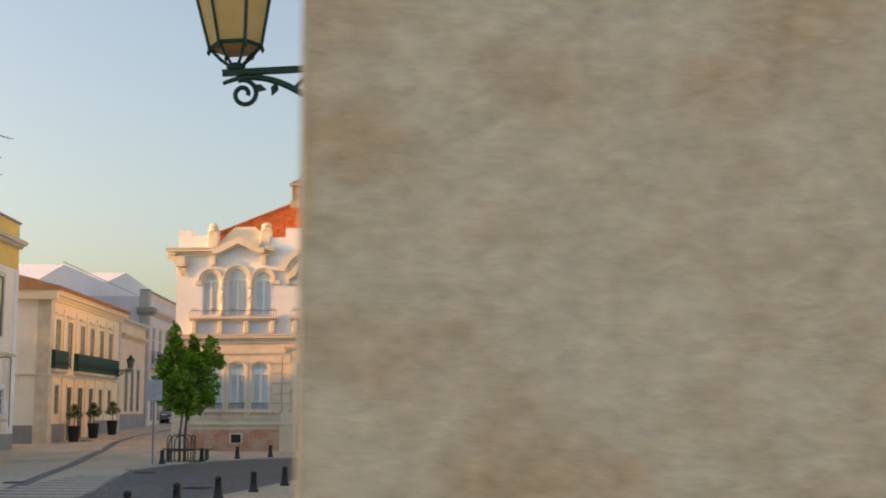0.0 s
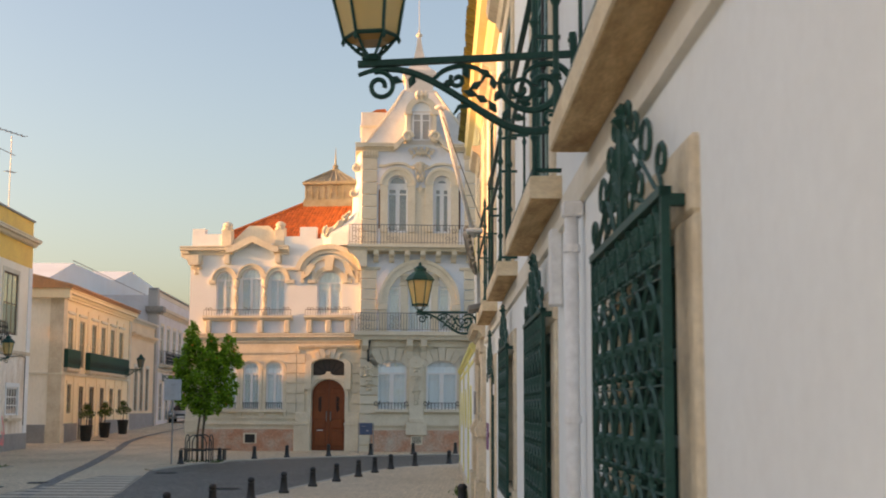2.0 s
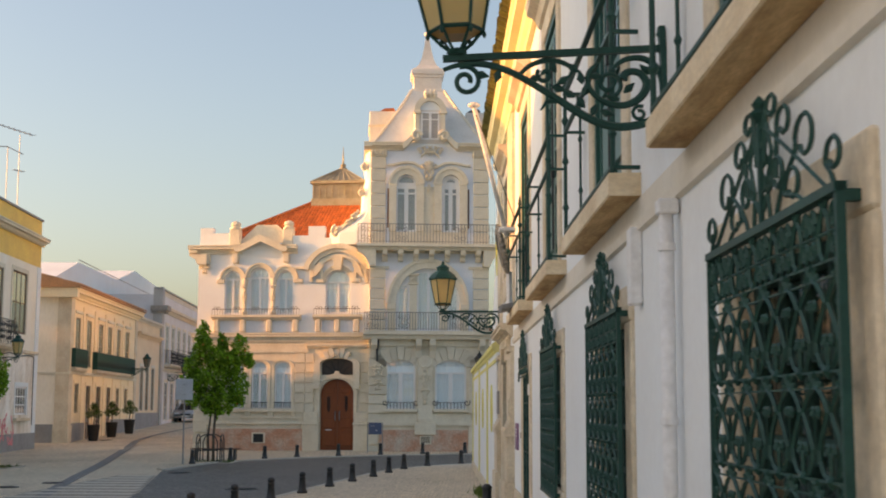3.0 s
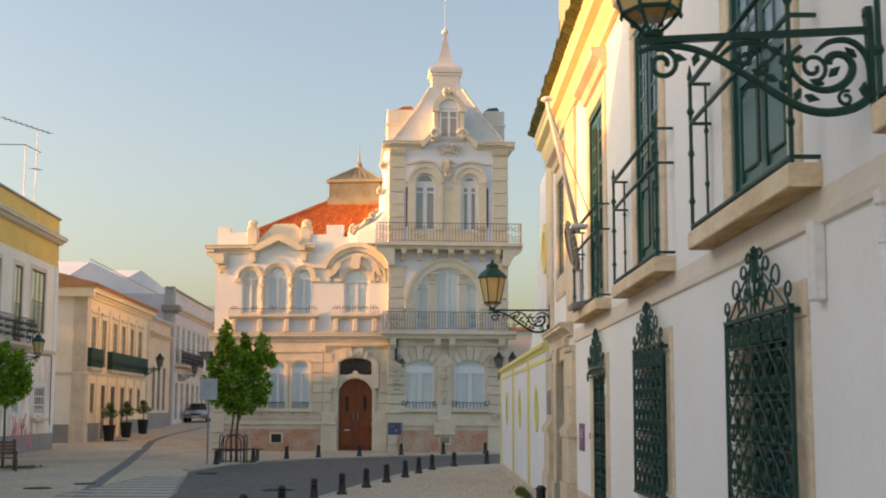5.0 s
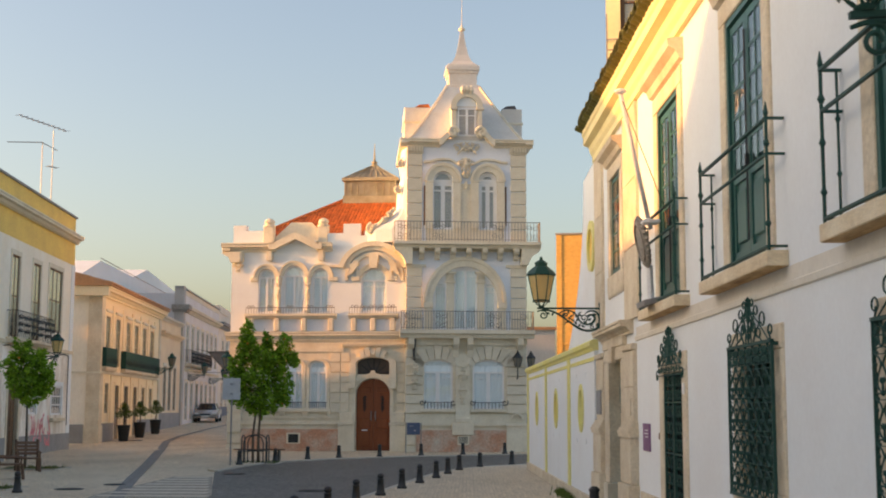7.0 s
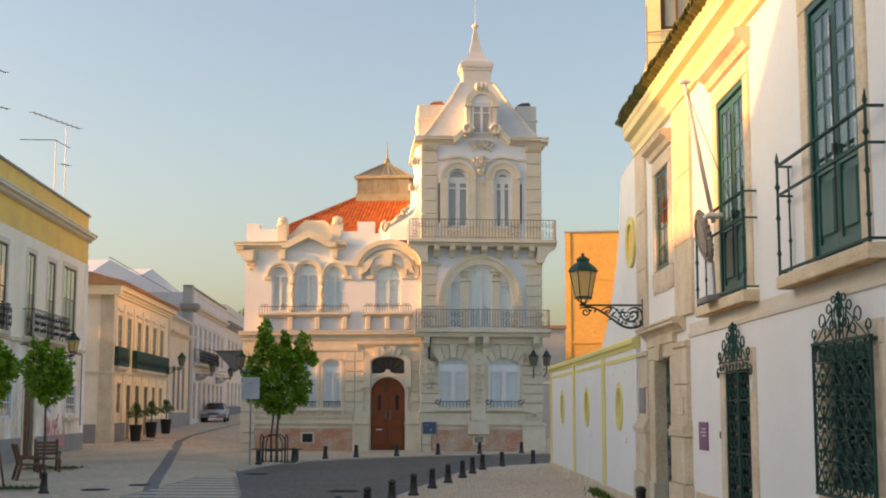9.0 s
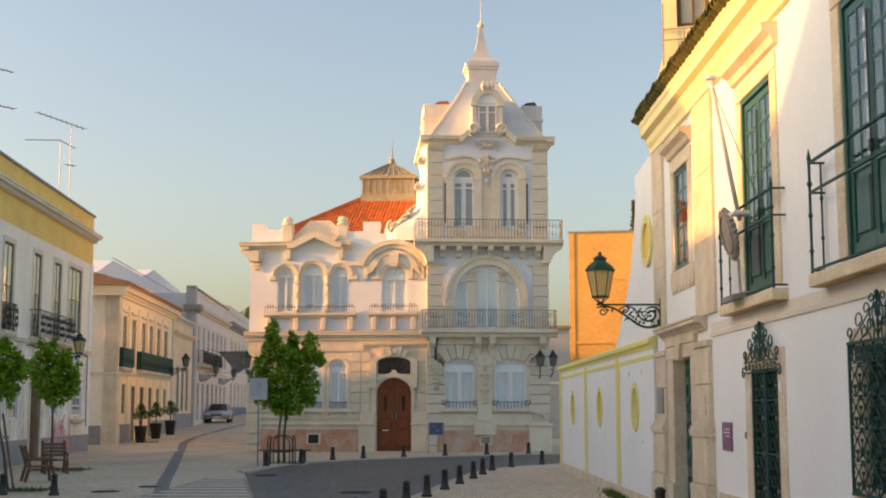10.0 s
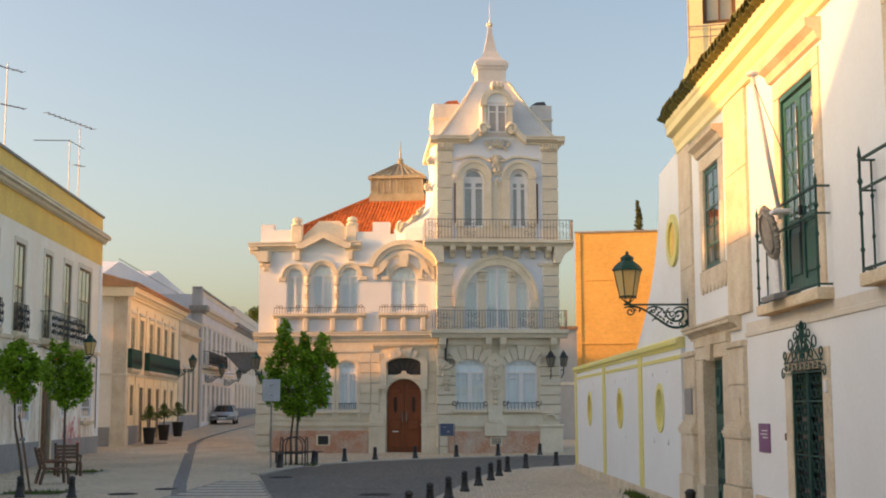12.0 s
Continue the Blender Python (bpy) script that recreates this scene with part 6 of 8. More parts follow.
for x0, x1, z0, z1, rise in TU:
    thin = 0.07 if x0 < 2 else 0.17
    mid = (x0 + x1) / 2
    lights = [(x0 + thin, mid - 0.1), (mid + 0.1, x1 - thin)]
    sash = part("window", wall(x0, x1, z0, z1 - rise, 0.12, 0.19, [(a, b, z, zt) for a, b in lights for z, zt in ((z0 + 0.12, 12.05), (12.13, 12.32))]), M_WHITE_WOOD, tower, "white casement window with a round head")
    part("fan_frame", ring(bmesh.new(), mid, z1 - rise, (x1 - x0) / 2 - thin - 0.03, (x1 - x0) / 2, 0.12, 0.19, 0, 180, 14, rise / (x1 - x0) * 2), M_WHITE_WOOD, sash)
    part("transom", boxes((x0, x1, 0.11, 0.2, z1 - rise - 0.04, z1 - rise + 0.1)), M_WHITE_WOOD, sash)
    for a, b in lights:
        part("pane", boxes((a - 0.02, b + 0.02, 0.15, 0.156, z0 + 0.1, 12.34)), M_GLASS, sash)
    bm = bmesh.new()
    disc(bm, mid, z1 - rise, (x1 - x0) / 2 - thin, 0.15, 0.156, 0, 180, 12, rise / (x1 - x0) * 2)
    part("fanlight", bm, M_GLASS, sash)
    part("blind", boxes((x0, x1, 0.24, 0.25, z0, z1)), M_BLIND, sash)
    archivolt(tower, x0, x1, z1 - rise, rise, 0.36, 0.1, 2.3)
    for x in (x0 - 0.15, x1 + 0.15):
        part("capital", soft_box(x - 0.18, x + 0.18, -0.12, 0.03, z1 - rise - 0.08, z1 - rise + 0.06, 0.015), M_PALE_STONE, tower)
# Proud dark strips stand in for the shade of narrow wall recesses.
for x in (1.22 - 0.4, 4.28 + 0.42):
    part("slit", soft_box(x - 0.035, x + 0.035, -0.045, 0.1, 10.4, 12.3, 0.01), M_BENCH, tower, "dark strip painted in for a narrow recess's shade")
# corner pilasters in blocks
for z in [1.54 + 0.435 * k for k in range(7)]:
    for x0, x1 in ((T0 - 0.04, 0.84), (4.72, T1 + 0.04)):
        piece("stone_block", block, tower, x0, -0.09, z + 0.022, 0, (x1 - x0, 0.4, 0.39))
for z in [-0.4, 0.1, 0.6, 1.1]:
    piece("stone_block", block, tower, T0 - 0.04, -0.07, z, 0, (0.5, 0.4, 0.42))
for z in [5.45 + 0.5 * k for k in range(6)]:
    for x0, x1 in ((T0 - 0.04, 0.72), (T1 - 0.72, T1 + 0.04)):
        piece("stone_block", block, tower, x0, -0.08, z + 0.02, 0, (x1 - x0, 0.4, 0.455))
for z in [9.62 + 0.605 * k for k in range(7)]:
    for x0, x1 in ((T0 - 0.04, 0.7), (T1 - 0.7, T1 + 0.04)):
        piece("stone_block", block, tower, x0, -0.08, z + 0.02, 0, (x1 - x0, 0.4, 0.56))
# centre pilaster with a carved drop, pedestals, plinth
part("pilaster", soft_box(2.3, 3.0, -0.12, 0.03, 1.1, 4.3, 0.015), M_PALE_STONE, tower)
for z, w, h in ((3.75, 0.62, 0.55), (3.2, 0.5, 0.6), (2.65, 0.34, 0.6), (2.2, 0.2, 0.4)):
    relief(tower, 2.65, z, w, h, -0.13, 10, int(z * 10), 0.09)
part("pilaster_foot", soft_box(2.15, 3.15, -0.2, 0.03, 0.55, 1.15, 0.015), M_PALE_STONE, tower)
part("pilaster_foot", soft_box(2.3, 3.0, -0.22, 0.03, 1.15, 1.35, 0.015), M_PALE_STONE, tower)
part("cartouche", soft_box(0.2, 0.62, -0.16, 0.02, 3.0, 3.75, 0.12, 2), M_BLOCK, tower, "carved stone cartouche")
relief(tower, 0.41, 3.55, 0.62, 0.6, -0.17, 16, 21, 0.11)
relief(tower, 0.41, 2.9, 0.34, 0.5, -0.12, 10, 22, 0.09)
part("plinth", boxes((0.5, T1 - 0.9, -0.09, 0.02, -0.4, 0.78)), M_PINK, tower, "plinth of pink and grey breccia")
part("course", boxes((0.4, T1 - 0.8, -0.1, 0.02, 0.98, 1.12), (0.4, T1 - 0.8, -0.06, 0.02, 1.12, 1.5)), M_PALE_STONE, tower)
part("pedestal", soft_box(T1 - 0.95, T1 + 0.12, -0.16, 0.4, -0.4, 0.95, 0.015), M_PALE_STONE, tower)
part("pedestal_cap", soft_box(T1 - 1.0, T1 + 0.16, -0.2, 0.4, 0.95, 1.08, 0.015), M_PALE_STONE, tower)
bm = ring(bmesh.new(), T1 - 0.42, 1.3, 0.2, 0.3, -0.14, 0.02, 0, 180, 10)
part("arched_moulding", bm, M_PALE_STONE, tower)
gr = part("vent", soft_box(2.4, 2.95, -0.14, 0.0, 0.1, 0.5, 0.01), M_PALE_STONE, tower, "stone-framed cellar vent")
part("grate", boxes(*[(2.46, 2.89, -0.15, -0.13, 0.18 + 0.06 * k, 0.21 + 0.06 * k) for k in range(5)]), M_DARK_IRON, gr)


def tower_balcony(x0, x1, z_slab, thick, z_rail, out, post_step, bulge=0.0):
    bm = bmesh.new()
    profile_run(bm, [(0.05, z_slab - thick), (-out * 0.7, z_slab - thick), (-out * 0.8, z_slab - thick * 0.6), (-out, z_slab - thick * 0.45), (-out, z_slab), (0.05, z_slab)], x0, x1)
    slab = part("balcony", bm, M_PALE_STONE, tower, "pale stone balcony slab")
    y = -out + 0.06
    bm = boxes((x0 + 0.05, x1 - 0.05, y - 0.02, y + 0.02, z_rail - 0.03, z_rail), (x0 + 0.05, x1 - 0.05, y - 0.012, y + 0.012, z_slab + 0.08, z_slab + 0.1))
    for x in (x0 + 0.06, x1 - 0.06):
        box(bm, x - 0.015, x + 0.015, y, 0.0, z_rail - 0.03, z_rail)
        box(bm, x - 0.01, x + 0.01, y, 0.0, z_slab + 0.08, z_slab + 0.1)
    part("handrail", bm, M_RAIL, slab)
    n = round((x1 - x0) / post_step)
    bm = bmesh.new()
    for k in range(n + 1):
        x = x0 + 0.06 + (x1 - x0 - 0.12) * k / n
        tube(bm, [(x, y, z_slab), (x, y, z_rail)], 0.012, 4)
    for x in (x0 + 0.06, x1 - 0.06):
        for k in range(1, 5):
            yy = y + (0 - y) * k / 5
            tube(bm, [(x, yy, z_slab), (x, yy, z_rail)], 0.012, 4)
    for x in (x0 + 0.45, x1 - 0.45, x0 + 0.3 * (x1 - x0), x0 + 0.7 * (x1 - x0)):
        for e, f in ((-1, -1), (-1, 1), (1, -1), (1, 1)):
            tube(bm, spiral(x + e * 0.15, (z_slab + z_rail) / 2 + f * 0.2, 0.03, 0.16, 0, e * 420, y - 0.01, 12), 0.012, 4)
    tagged(part("railing", bm, M_RAIL, slab, "grey iron balusters and scrolls"), kind="stuff")
    return slab


b2 = tower_balcony(-0.66, 6.3, 9.56, 0.3, 10.5, 0.75, 0.15)
for k in range(7):
    x = 0.68 + k * 0.745
    bm = prism(bmesh.new(), [(-0.6, 9.26), (0.02, 9.26), (0.02, 8.78), (-0.1, 8.74), (-0.2, 8.8), (-0.27, 8.98), (-0.52, 9.03), (-0.58, 9.1)], x - 0.12, x + 0.12, axis="x")
    part("console", bm, M_PALE_STONE, b2, "scrolled stone console")
for e, x in ((-1, T0), (1, T1)):
    cove = [(x - e * 0.25, 8.5), (x + e * 0.06, 8.5), (x + e * 0.12, 8.66), (x + e * 0.24, 8.88), (x + e * 0.42, 9.06), (x + e * 0.6, 9.16), (x + e * 0.6, 9.26), (x - e * 0.25, 9.26)]
    part("end_bracket", prism(bmesh.new(), cove, -0.55, 0.4), M_PALE_STONE, b2, "large curved stone end bracket")
part("frieze", boxes((T0 - 0.05, 0.9, -0.12, 0.02, 8.4, 8.52), (4.7, T1 + 0.05, -0.12, 0.02, 8.4, 8.52), (T0 - 0.02, T1 + 0.02, -0.05, 0.02, 9.16, 9.26)), M_PALE_STONE, tower)
b1 = tower_balcony(-0.32, 6.0, 5.42, 0.38, 6.3, 0.6, 0.13)
for x in (0.22, 2.32, 2.98, T1 - 0.3):
    part("console", prism(bmesh.new(), [(-0.5, 5.04), (0.02, 5.04), (0.02, 4.2), (-0.12, 4.15), (-0.2, 4.5), (-0.45, 4.75)], x - 0.14, x + 0.14, axis="x"), M_PALE_STONE, b1, "carved stone console")
part("fascia", boxes((T0 - 0.05, T1 + 0.05, -0.1, 0.02, 4.72, 5.04)), M_PALE_STONE, tower)
solid("drain_hopper", lathe(bmesh.new(), [(0.05, 4.0), (0.06, 4.5), (0.1, 4.9), (0.1, 5.0)], 0.36, -0.22, 8), M_DARK_IRON, F_TOWER, "dark iron lantern bracket under the balcony", "bracket")

# top cornice, rising in a wave over the middle
part("cornice", cornice(-0.35, 1.55, 14.17, 0.36, 0.38), M_PALE_STONE, tower)
part("cornice", cornice(4.1, 6.0, 14.17, 0.36, 0.38), M_PALE_STONE, tower)
for e in (-1, 1):
    lo = [(2.83 + e * (1.33 - 0.62 * k / 8), 14.2 + 0.5 * smooth01(k / 8)) for k in range(9)]
    bm = bmesh.new()
    prism(bm, lo + [(x, z + 0.33) for x, z in lo[::-1]], -0.4, 0.05)
    part("wave_cornice", bm, M_PALE_STONE, tower, "wave-shaped stone cornice")
    bm = bmesh.new()
    tube(bm, spiral(2.83 + e * 0.68, 14.86, 0.05, 0.26, 90, 90 + e * 450, -0.36, 20), 0.09, 6)
    disc(bm, 2.83 + e * 0.68, 14.86, 0.24, -0.36, 0.1)
    part("volute", bm, M_PALE_STONE, tower, "stone volute")
part("gable_field", boxes((1.55, 4.1, 0.05, 0.45, 14.2, 14.6)), M_WHITE, tower)
for x0, x1 in ((T0 - 0.36, T0 + 0.02), (T1 - 0.02, T1 + 0.36)):
    part("side_cornice", boxes((x0, x1, -0.36, D + 0.5, 14.3, 14.53)), M_PALE_STONE, tower)
for x0, x1 in ((T0 - 0.05, 0.75), (T1 - 0.75, T1 + 0.05)):
    cap = part("frieze", boxes((x0, x1, -0.1, 0.02, 13.85, 14.16)), M_PALE_STONE, tower)
    for k in range(6):
        x = x0 + 0.07 + (x1 - x0 - 0.14) * k / 5
        part("modillion", soft_box(x - 0.045, x + 0.045, -0.19, -0.09, 13.92, 14.15, 0.015), M_PALE_STONE, cap)
# garlands and cartouche between the tower windows
relief(tower, 2.83, 14.12, 1.35, 0.5, -0.1, 22, 31, 0.12)
relief(tower, 2.78, 13.35, 0.75, 0.7, -0.1, 18, 32, 0.13)
relief(tower, 2.78, 12.8, 0.36, 0.6, -0.1, 12, 33, 0.1)
relief(tower, 2.78, 12.3, 0.14, 0.5, -0.08, 6, 34, 0.08)
part("cartouche", soft_box(2.58, 2.98, -0.18, 0.0, 13.1, 13.65, 0.12, 2), M_BLOCK, tower, "carved stone cartouche")
for e in (-1, 1):
    lo = [(2.79 + e * (0.35 + 1.65 * k / 14), 13.4 + 0.13 * math.sin(math.pi * min(1.0, k / 12)) - 0.1 * max(0.0, (3 - k) / 3)) for k in range(15)]
    part("drip_moulding", prism(bmesh.new(), lo + [(x, z + 0.1) for x, z in lo[::-1]], -0.14, 0.02), M_PALE_STONE, tower, "waved drip moulding over the windows")
# scrolled buttress beside the tower
bm = bmesh.new()
outline = [(9.6, 2.0), (10.2, 2.0), (10.5, 1.65), (10.75, 1.05), (11.2, 0.5), (12.2, 0.45), (12.8, 0.27), (13.4, 0.37), (14.1, 0.27), (14.2, 0.03)]
rows = [[bm.verts.new(p) for p in ((0.0, 0.02, z), (-0.35 * w, 0.12, z), (-0.75 * w, 0.4, z), (-w, 0.85, z), (-w, 1.3, z), (0.0, 1.3, z))] for z, w in outline]
for a, b in zip(rows, rows[1:]):
    for k in range(6):
        bm.faces.new((a[k], a[(k + 1) % 6], b[(k + 1) % 6], b[k]))
bm.faces.new(rows[0][::-1])
bm.faces.new(rows[-1])
part("buttress", bm, M_WHITE, tower, "white scroll-shaped stone buttress")
def cornucopia(pts, r, seed):
    """A fleshy carved garland along the edge of the buttress: a coiled end, then lapped leaves and fruit."""
    rng = random.Random(seed)
    bm = bmesh.new()
    x, y, z = pts[0]
    tube(bm, spiral(x, z, 0.03, r * 1.1, 160, -260, y - 0.03, 16), [0.05 + 0.05 * k / 16 for k in range(17)], 6)
    for (ax, ay, az), (bx, by, bz) in zip(pts, pts[1:]):
        for k in range(4):
            f = k / 4
            p = Vector((ax + (bx - ax) * f, ay + (by - ay) * f - 0.04, az + (bz - az) * f))
            d = Vector((rng.uniform(-0.5, 0.1), rng.uniform(-0.4, 0.0), rng.uniform(-0.9, -0.2))) * r
            tube(bm, [p - d * 0.6, p + d * 0.2, p + d], [r * 0.3, r * rng.uniform(0.5, 0.65), r * 0.1], 6)
            bmesh.ops.create_icosphere(bm, subdivisions=1, radius=r * rng.uniform(0.28, 0.42), matrix=Matrix.Translation(p + Vector((rng.uniform(-0.1, 0.1), -0.08, 0.08))))
    part("garland", bm, M_BLOCK, tower, "carved stone garland of leaves and fruit")


cornucopia([(-1.62, 0.6, 10.25), (-1.25, 0.5, 10.5), (-0.9, 0.42, 10.8), (-0.6, 0.35, 11.25)], 0.26, 31)
cornucopia([(-0.42, 0.26, 12.1), (-0.4, 0.24, 12.35)], 0.13, 32)
cornucopia([(-0.3, 0.2, 13.35), (-0.3, 0.2, 13.6)], 0.13, 33)
# concave roof, dormer, lantern and spire
bm = bmesh.new()
cx, cy = 2.82, 2.9
prof = [(2.78, 14.5), (2.47, 14.95), (2.02, 15.65), (1.56, 16.4), (1.14, 17.1), (0.84, 17.65)]
rows = [[bm.verts.new((cx + e * r, cy + f * r, z)) for e, f in ((-1, -1), (1, -1), (1, 1), (-1, 1))] for r, z in prof]
for a, b in zip(rows, rows[1:]):
    for k in range(4):
        bm.faces.new((a[k], a[(k + 1) % 4], b[(k + 1) % 4], b[k]))
bm.faces.new(rows[-1])
part("roof", bm, M_ROOF_WHITE, tower, "concave white rendered roof")
for e in (-1, 1):
    bm = bmesh.new()
    tube(bm, [(cx + e * r, cy - r, z + 0.02) for r, z in prof], 0.07, 6)
    part("hip_rib", bm, M_PALE_STONE, tower)
for x0, x1, mt in ((-0.1, 1.2, M_TILE), (T1 - 0.9, T1 + 0.1, M_SLATE)):
    part("corner_turret", soft_box(x0, x1, 1.9, 4.2, 14.5, 16.55, 0.03), M_ROOF_WHITE, tower)
    part("turret_cap", soft_box(x0 - 0.05, x1 + 0.05, 1.84, 4.26, 15.75, 15.87, 0.02), M_PALE_STONE, tower)
    lo, hi = (x0 + 0.5, x1) if x0 < 1 else (x0, x1 - 0.25)
    bm = bmesh.new()
    prism(bm, [(lo, 16.55), (hi, 16.55), (hi - 0.1, 16.74), (lo + 0.25, 16.7)], 1.95, 4.1)
    part("turret_roof", bm, mt, tower)
for z0, z1, r in ((17.62, 17.78, 0.83), (17.78, 18.4, 0.7), (18.4, 18.55, 0.76), (18.55, 18.78, 0.83), (18.78, 18.88, 0.73)):
    part("lantern_stage", soft_box(cx - r, cx + r, cy - r, cy + r, z0, z1, 0.02), M_ROOF_WHITE, tower)
bm = bmesh.new()
prof = [(0.66, 18.88), (0.46, 19.1), (0.31, 19.45), (0.2, 19.95), (0.12, 20.4), (0.085, 20.75)]
rows = [[bm.verts.new((cx + e * r, cy + f * r, z)) for e, f in ((-1, -1), (1, -1), (1, 1), (-1, 1))] for r, z in prof]
for a, b in zip(rows, rows[1:]):
    for k in range(4):
        bm.faces.new((a[k], a[(k + 1) % 4], b[(k + 1) % 4], b[k]))
bm.faces.new(rows[-1])
part("spire", bm, M_ROOF_WHITE, tower, "small white spire")
bm = lathe(bmesh.new(), [(0.08, 20.74), (0.16, 20.8), (0.17, 20.9), (0.08, 20.97), (0.04, 21.05), (0.016, 21.2), (0.009, 23.0)], cx, cy, 8)
part("finial", bm, M_PALE_STONE, tower)
dorm = part("dormer", boxes((2.1, 3.56, 0.0, 2.4, 14.55, 16.2)), M_ROOF_WHITE, tower, "white dormer with a round head")
for x in (2.1, 3.36):
    part("dormer_pilaster", boxes((x, x + 0.2, -0.06, 0.02, 14.7, 16.15)), M_PALE_STONE, dorm)
for x0, x1 in ((2.0, 2.38), (3.28, 3.66)):
    part("dormer_capital", soft_box(x0, x1, -0.14, 0.1, 16.0, 16.14, 0.02), M_PALE_STONE, dorm)
bm = bmesh.new()
disc(bm, 2.83, 16.14, 0.72, 0.02, 2.4, 0, 180, 14, 1.0)
part("dormer_vault", bm, M_WHITE, dorm)
part("dormer_head", ring(bmesh.new(), 2.83, 16.14, 0.5, 0.78, -0.1, 0.1, 0, 180, 14, 1.0), M_PALE_STONE, dorm)
bm = boxes((2.4, 2.46, -0.05, 0.05, 14.72, 16.1), (3.2, 3.26, -0.05, 0.05, 14.72, 16.1), (2.46, 3.2, -0.05, 0.05, 14.72, 14.8), (2.46, 3.2, -0.05, 0.05, 16.02, 16.1), (2.77, 2.89, -0.05, 0.05, 14.8, 16.02), (2.46, 2.77, -0.045, 0.045, 15.7, 15.75), (2.89, 3.2, -0.045, 0.045, 15.7, 15.75))
part("dormer_window", bm, M_WHITE_WOOD, dorm)
for x0, x1 in ((2.46, 2.77), (2.89, 3.2)):
    part("dormer_pane", boxes((x0, x1, -0.012, 0.004, 14.8, 16.02)), M_BLIND, dorm)
bm = bmesh.new()
for e in (-1, 0, 1):
    lathe(bm, [(0.02, 16.75), (0.14, 16.95), (0.1, 17.1), (0.02, 17.2)], 2.83 + e * 0.2, -0.1, 6)
part("dormer_carving", bm, M_PALE_STONE, dorm)

# the old row on the far side of the square, running on into the side street
def row_house(name, label, u0, u1, z1, holes, wall_mat, back=9.0, foot=-0.5, side_mat=None):
    t = thing(name, F_LEFT, label, "house")
    part("wall", wall(u0, u1, foot, z1, 0, 0.45, holes), wall_mat, t)
    part("wall", boxes((u0, u0 + 0.45, 0.45, back, foot, z1), (u1 - 0.45, u1, 0.45, back, foot, z1), (u0, u1, back, back + 0.4, foot, z1)), side_mat or wall_mat, t)
    part("floor_slab", boxes((u0 + 0.45, u1 - 0.45, 0.45, back, z1 - 0.3, z1 - 0.1), (u0 + 0.45, u1 - 0.45, 0.45, back, 3.6, 3.8)), M_ROOM, t)
    return t


def row_window(t, h, frame_mat, nx=2, nz=3, trim=M_LIMESTONE, inner=M_BLIND, label=""):
    x0, x1, z0, z1 = h[:4]
    for a, b in ((x0 - 0.16, x0), (x1, x1 + 0.16)):
        part("jamb", boxes((a, b, -0.03, 0.2, z0, z1)), trim, t)
    part("lintel", boxes((x0 - 0.16, x1 + 0.16, -0.034, 0.2, z1, z1 + 0.18)), trim, t)
    win = part("window", bars(x0 + 0.07, x1 - 0.07, z0 + 0.07, z1 - 0.07, nx, nz, 0.02, 0.05, 0.05, 0.07), frame_mat, t, label)
    panes(win, x0 + 0.07, x1 - 0.07, z0 + 0.07, z1 - 0.07, nx, nz, 0.03, 0.05)
    if inner:
        part("blind", boxes((x0, x1, 0.08, 0.09, z0, z1)), inner, win)
    return win


def iron_balcony(t, x0, x1, z, h, out, net=None):
    bm = bmesh.new()
    profile_run(bm, [(0.0, z - 0.2), (-out * 0.7, z - 0.2), (-out, z - 0.1), (-out, z), (0.0, z)], x0, x1)
    slab = part("balcony", bm, M_LIMESTONE, t, "stone balcony slab")
    bm = boxes((x0 + 0.03, x1 - 0.03, -out + 0.03, -out + 0.06, z + h - 0.03, z + h), (x0 + 0.03, x0 + 0.06, -out + 0.03, 0, z + h - 0.03, z + h), (x1 - 0.06, x1 - 0.03, -out + 0.03, 0, z + h - 0.03, z + h))
    part("handrail", bm, M_DARK_IRON, slab)
    bm = bmesh.new()
    n = max(3, int((x1 - x0) / 0.24))
    for k in range(n + 1):
        x = x0 + 0.05 + (x1 - x0 - 0.1) * k / n
        tube(bm, [(x, -out + 0.045, z), (x, -out - 0.02, z + h * 0.3), (x, -out + 0.045, z + h)], 0.012, 4)
        if not net:
            for q in (0.25, 0.5, 0.75):
                tube(bm, spiral(x + 0.11, z + h * q, 0.02, 0.11, 90 * k, 90 * k + 400 * (-1) ** k, -out + 0.03, 8), 0.015, 4)
    for x in (x0 + 0.05, x1 - 0.05):
        for k in range(1, 4):
            y = -out + 0.045 + (out - 0.045) * k / 4
            tube(bm, [(x, y, z), (x, y, z + h)], 0.012, 4)
    tagged(part("railing", bm, M_DARK_IRON, slab, "scrolled iron railing"), kind="stuff")
    if net:
        part("netting", boxes((x0 + 0.02, x1 - 0.02, -out + 0.0, -out + 0.015, z + 0.02, z + h - 0.02)), net, slab, "green netting on the railing")
        part("netting", boxes((x0 + 0.0, x0 + 0.015, -out, 0, z + 0.02, z + h - 0.02)), net, slab, "green netting on the railing")
    return slab


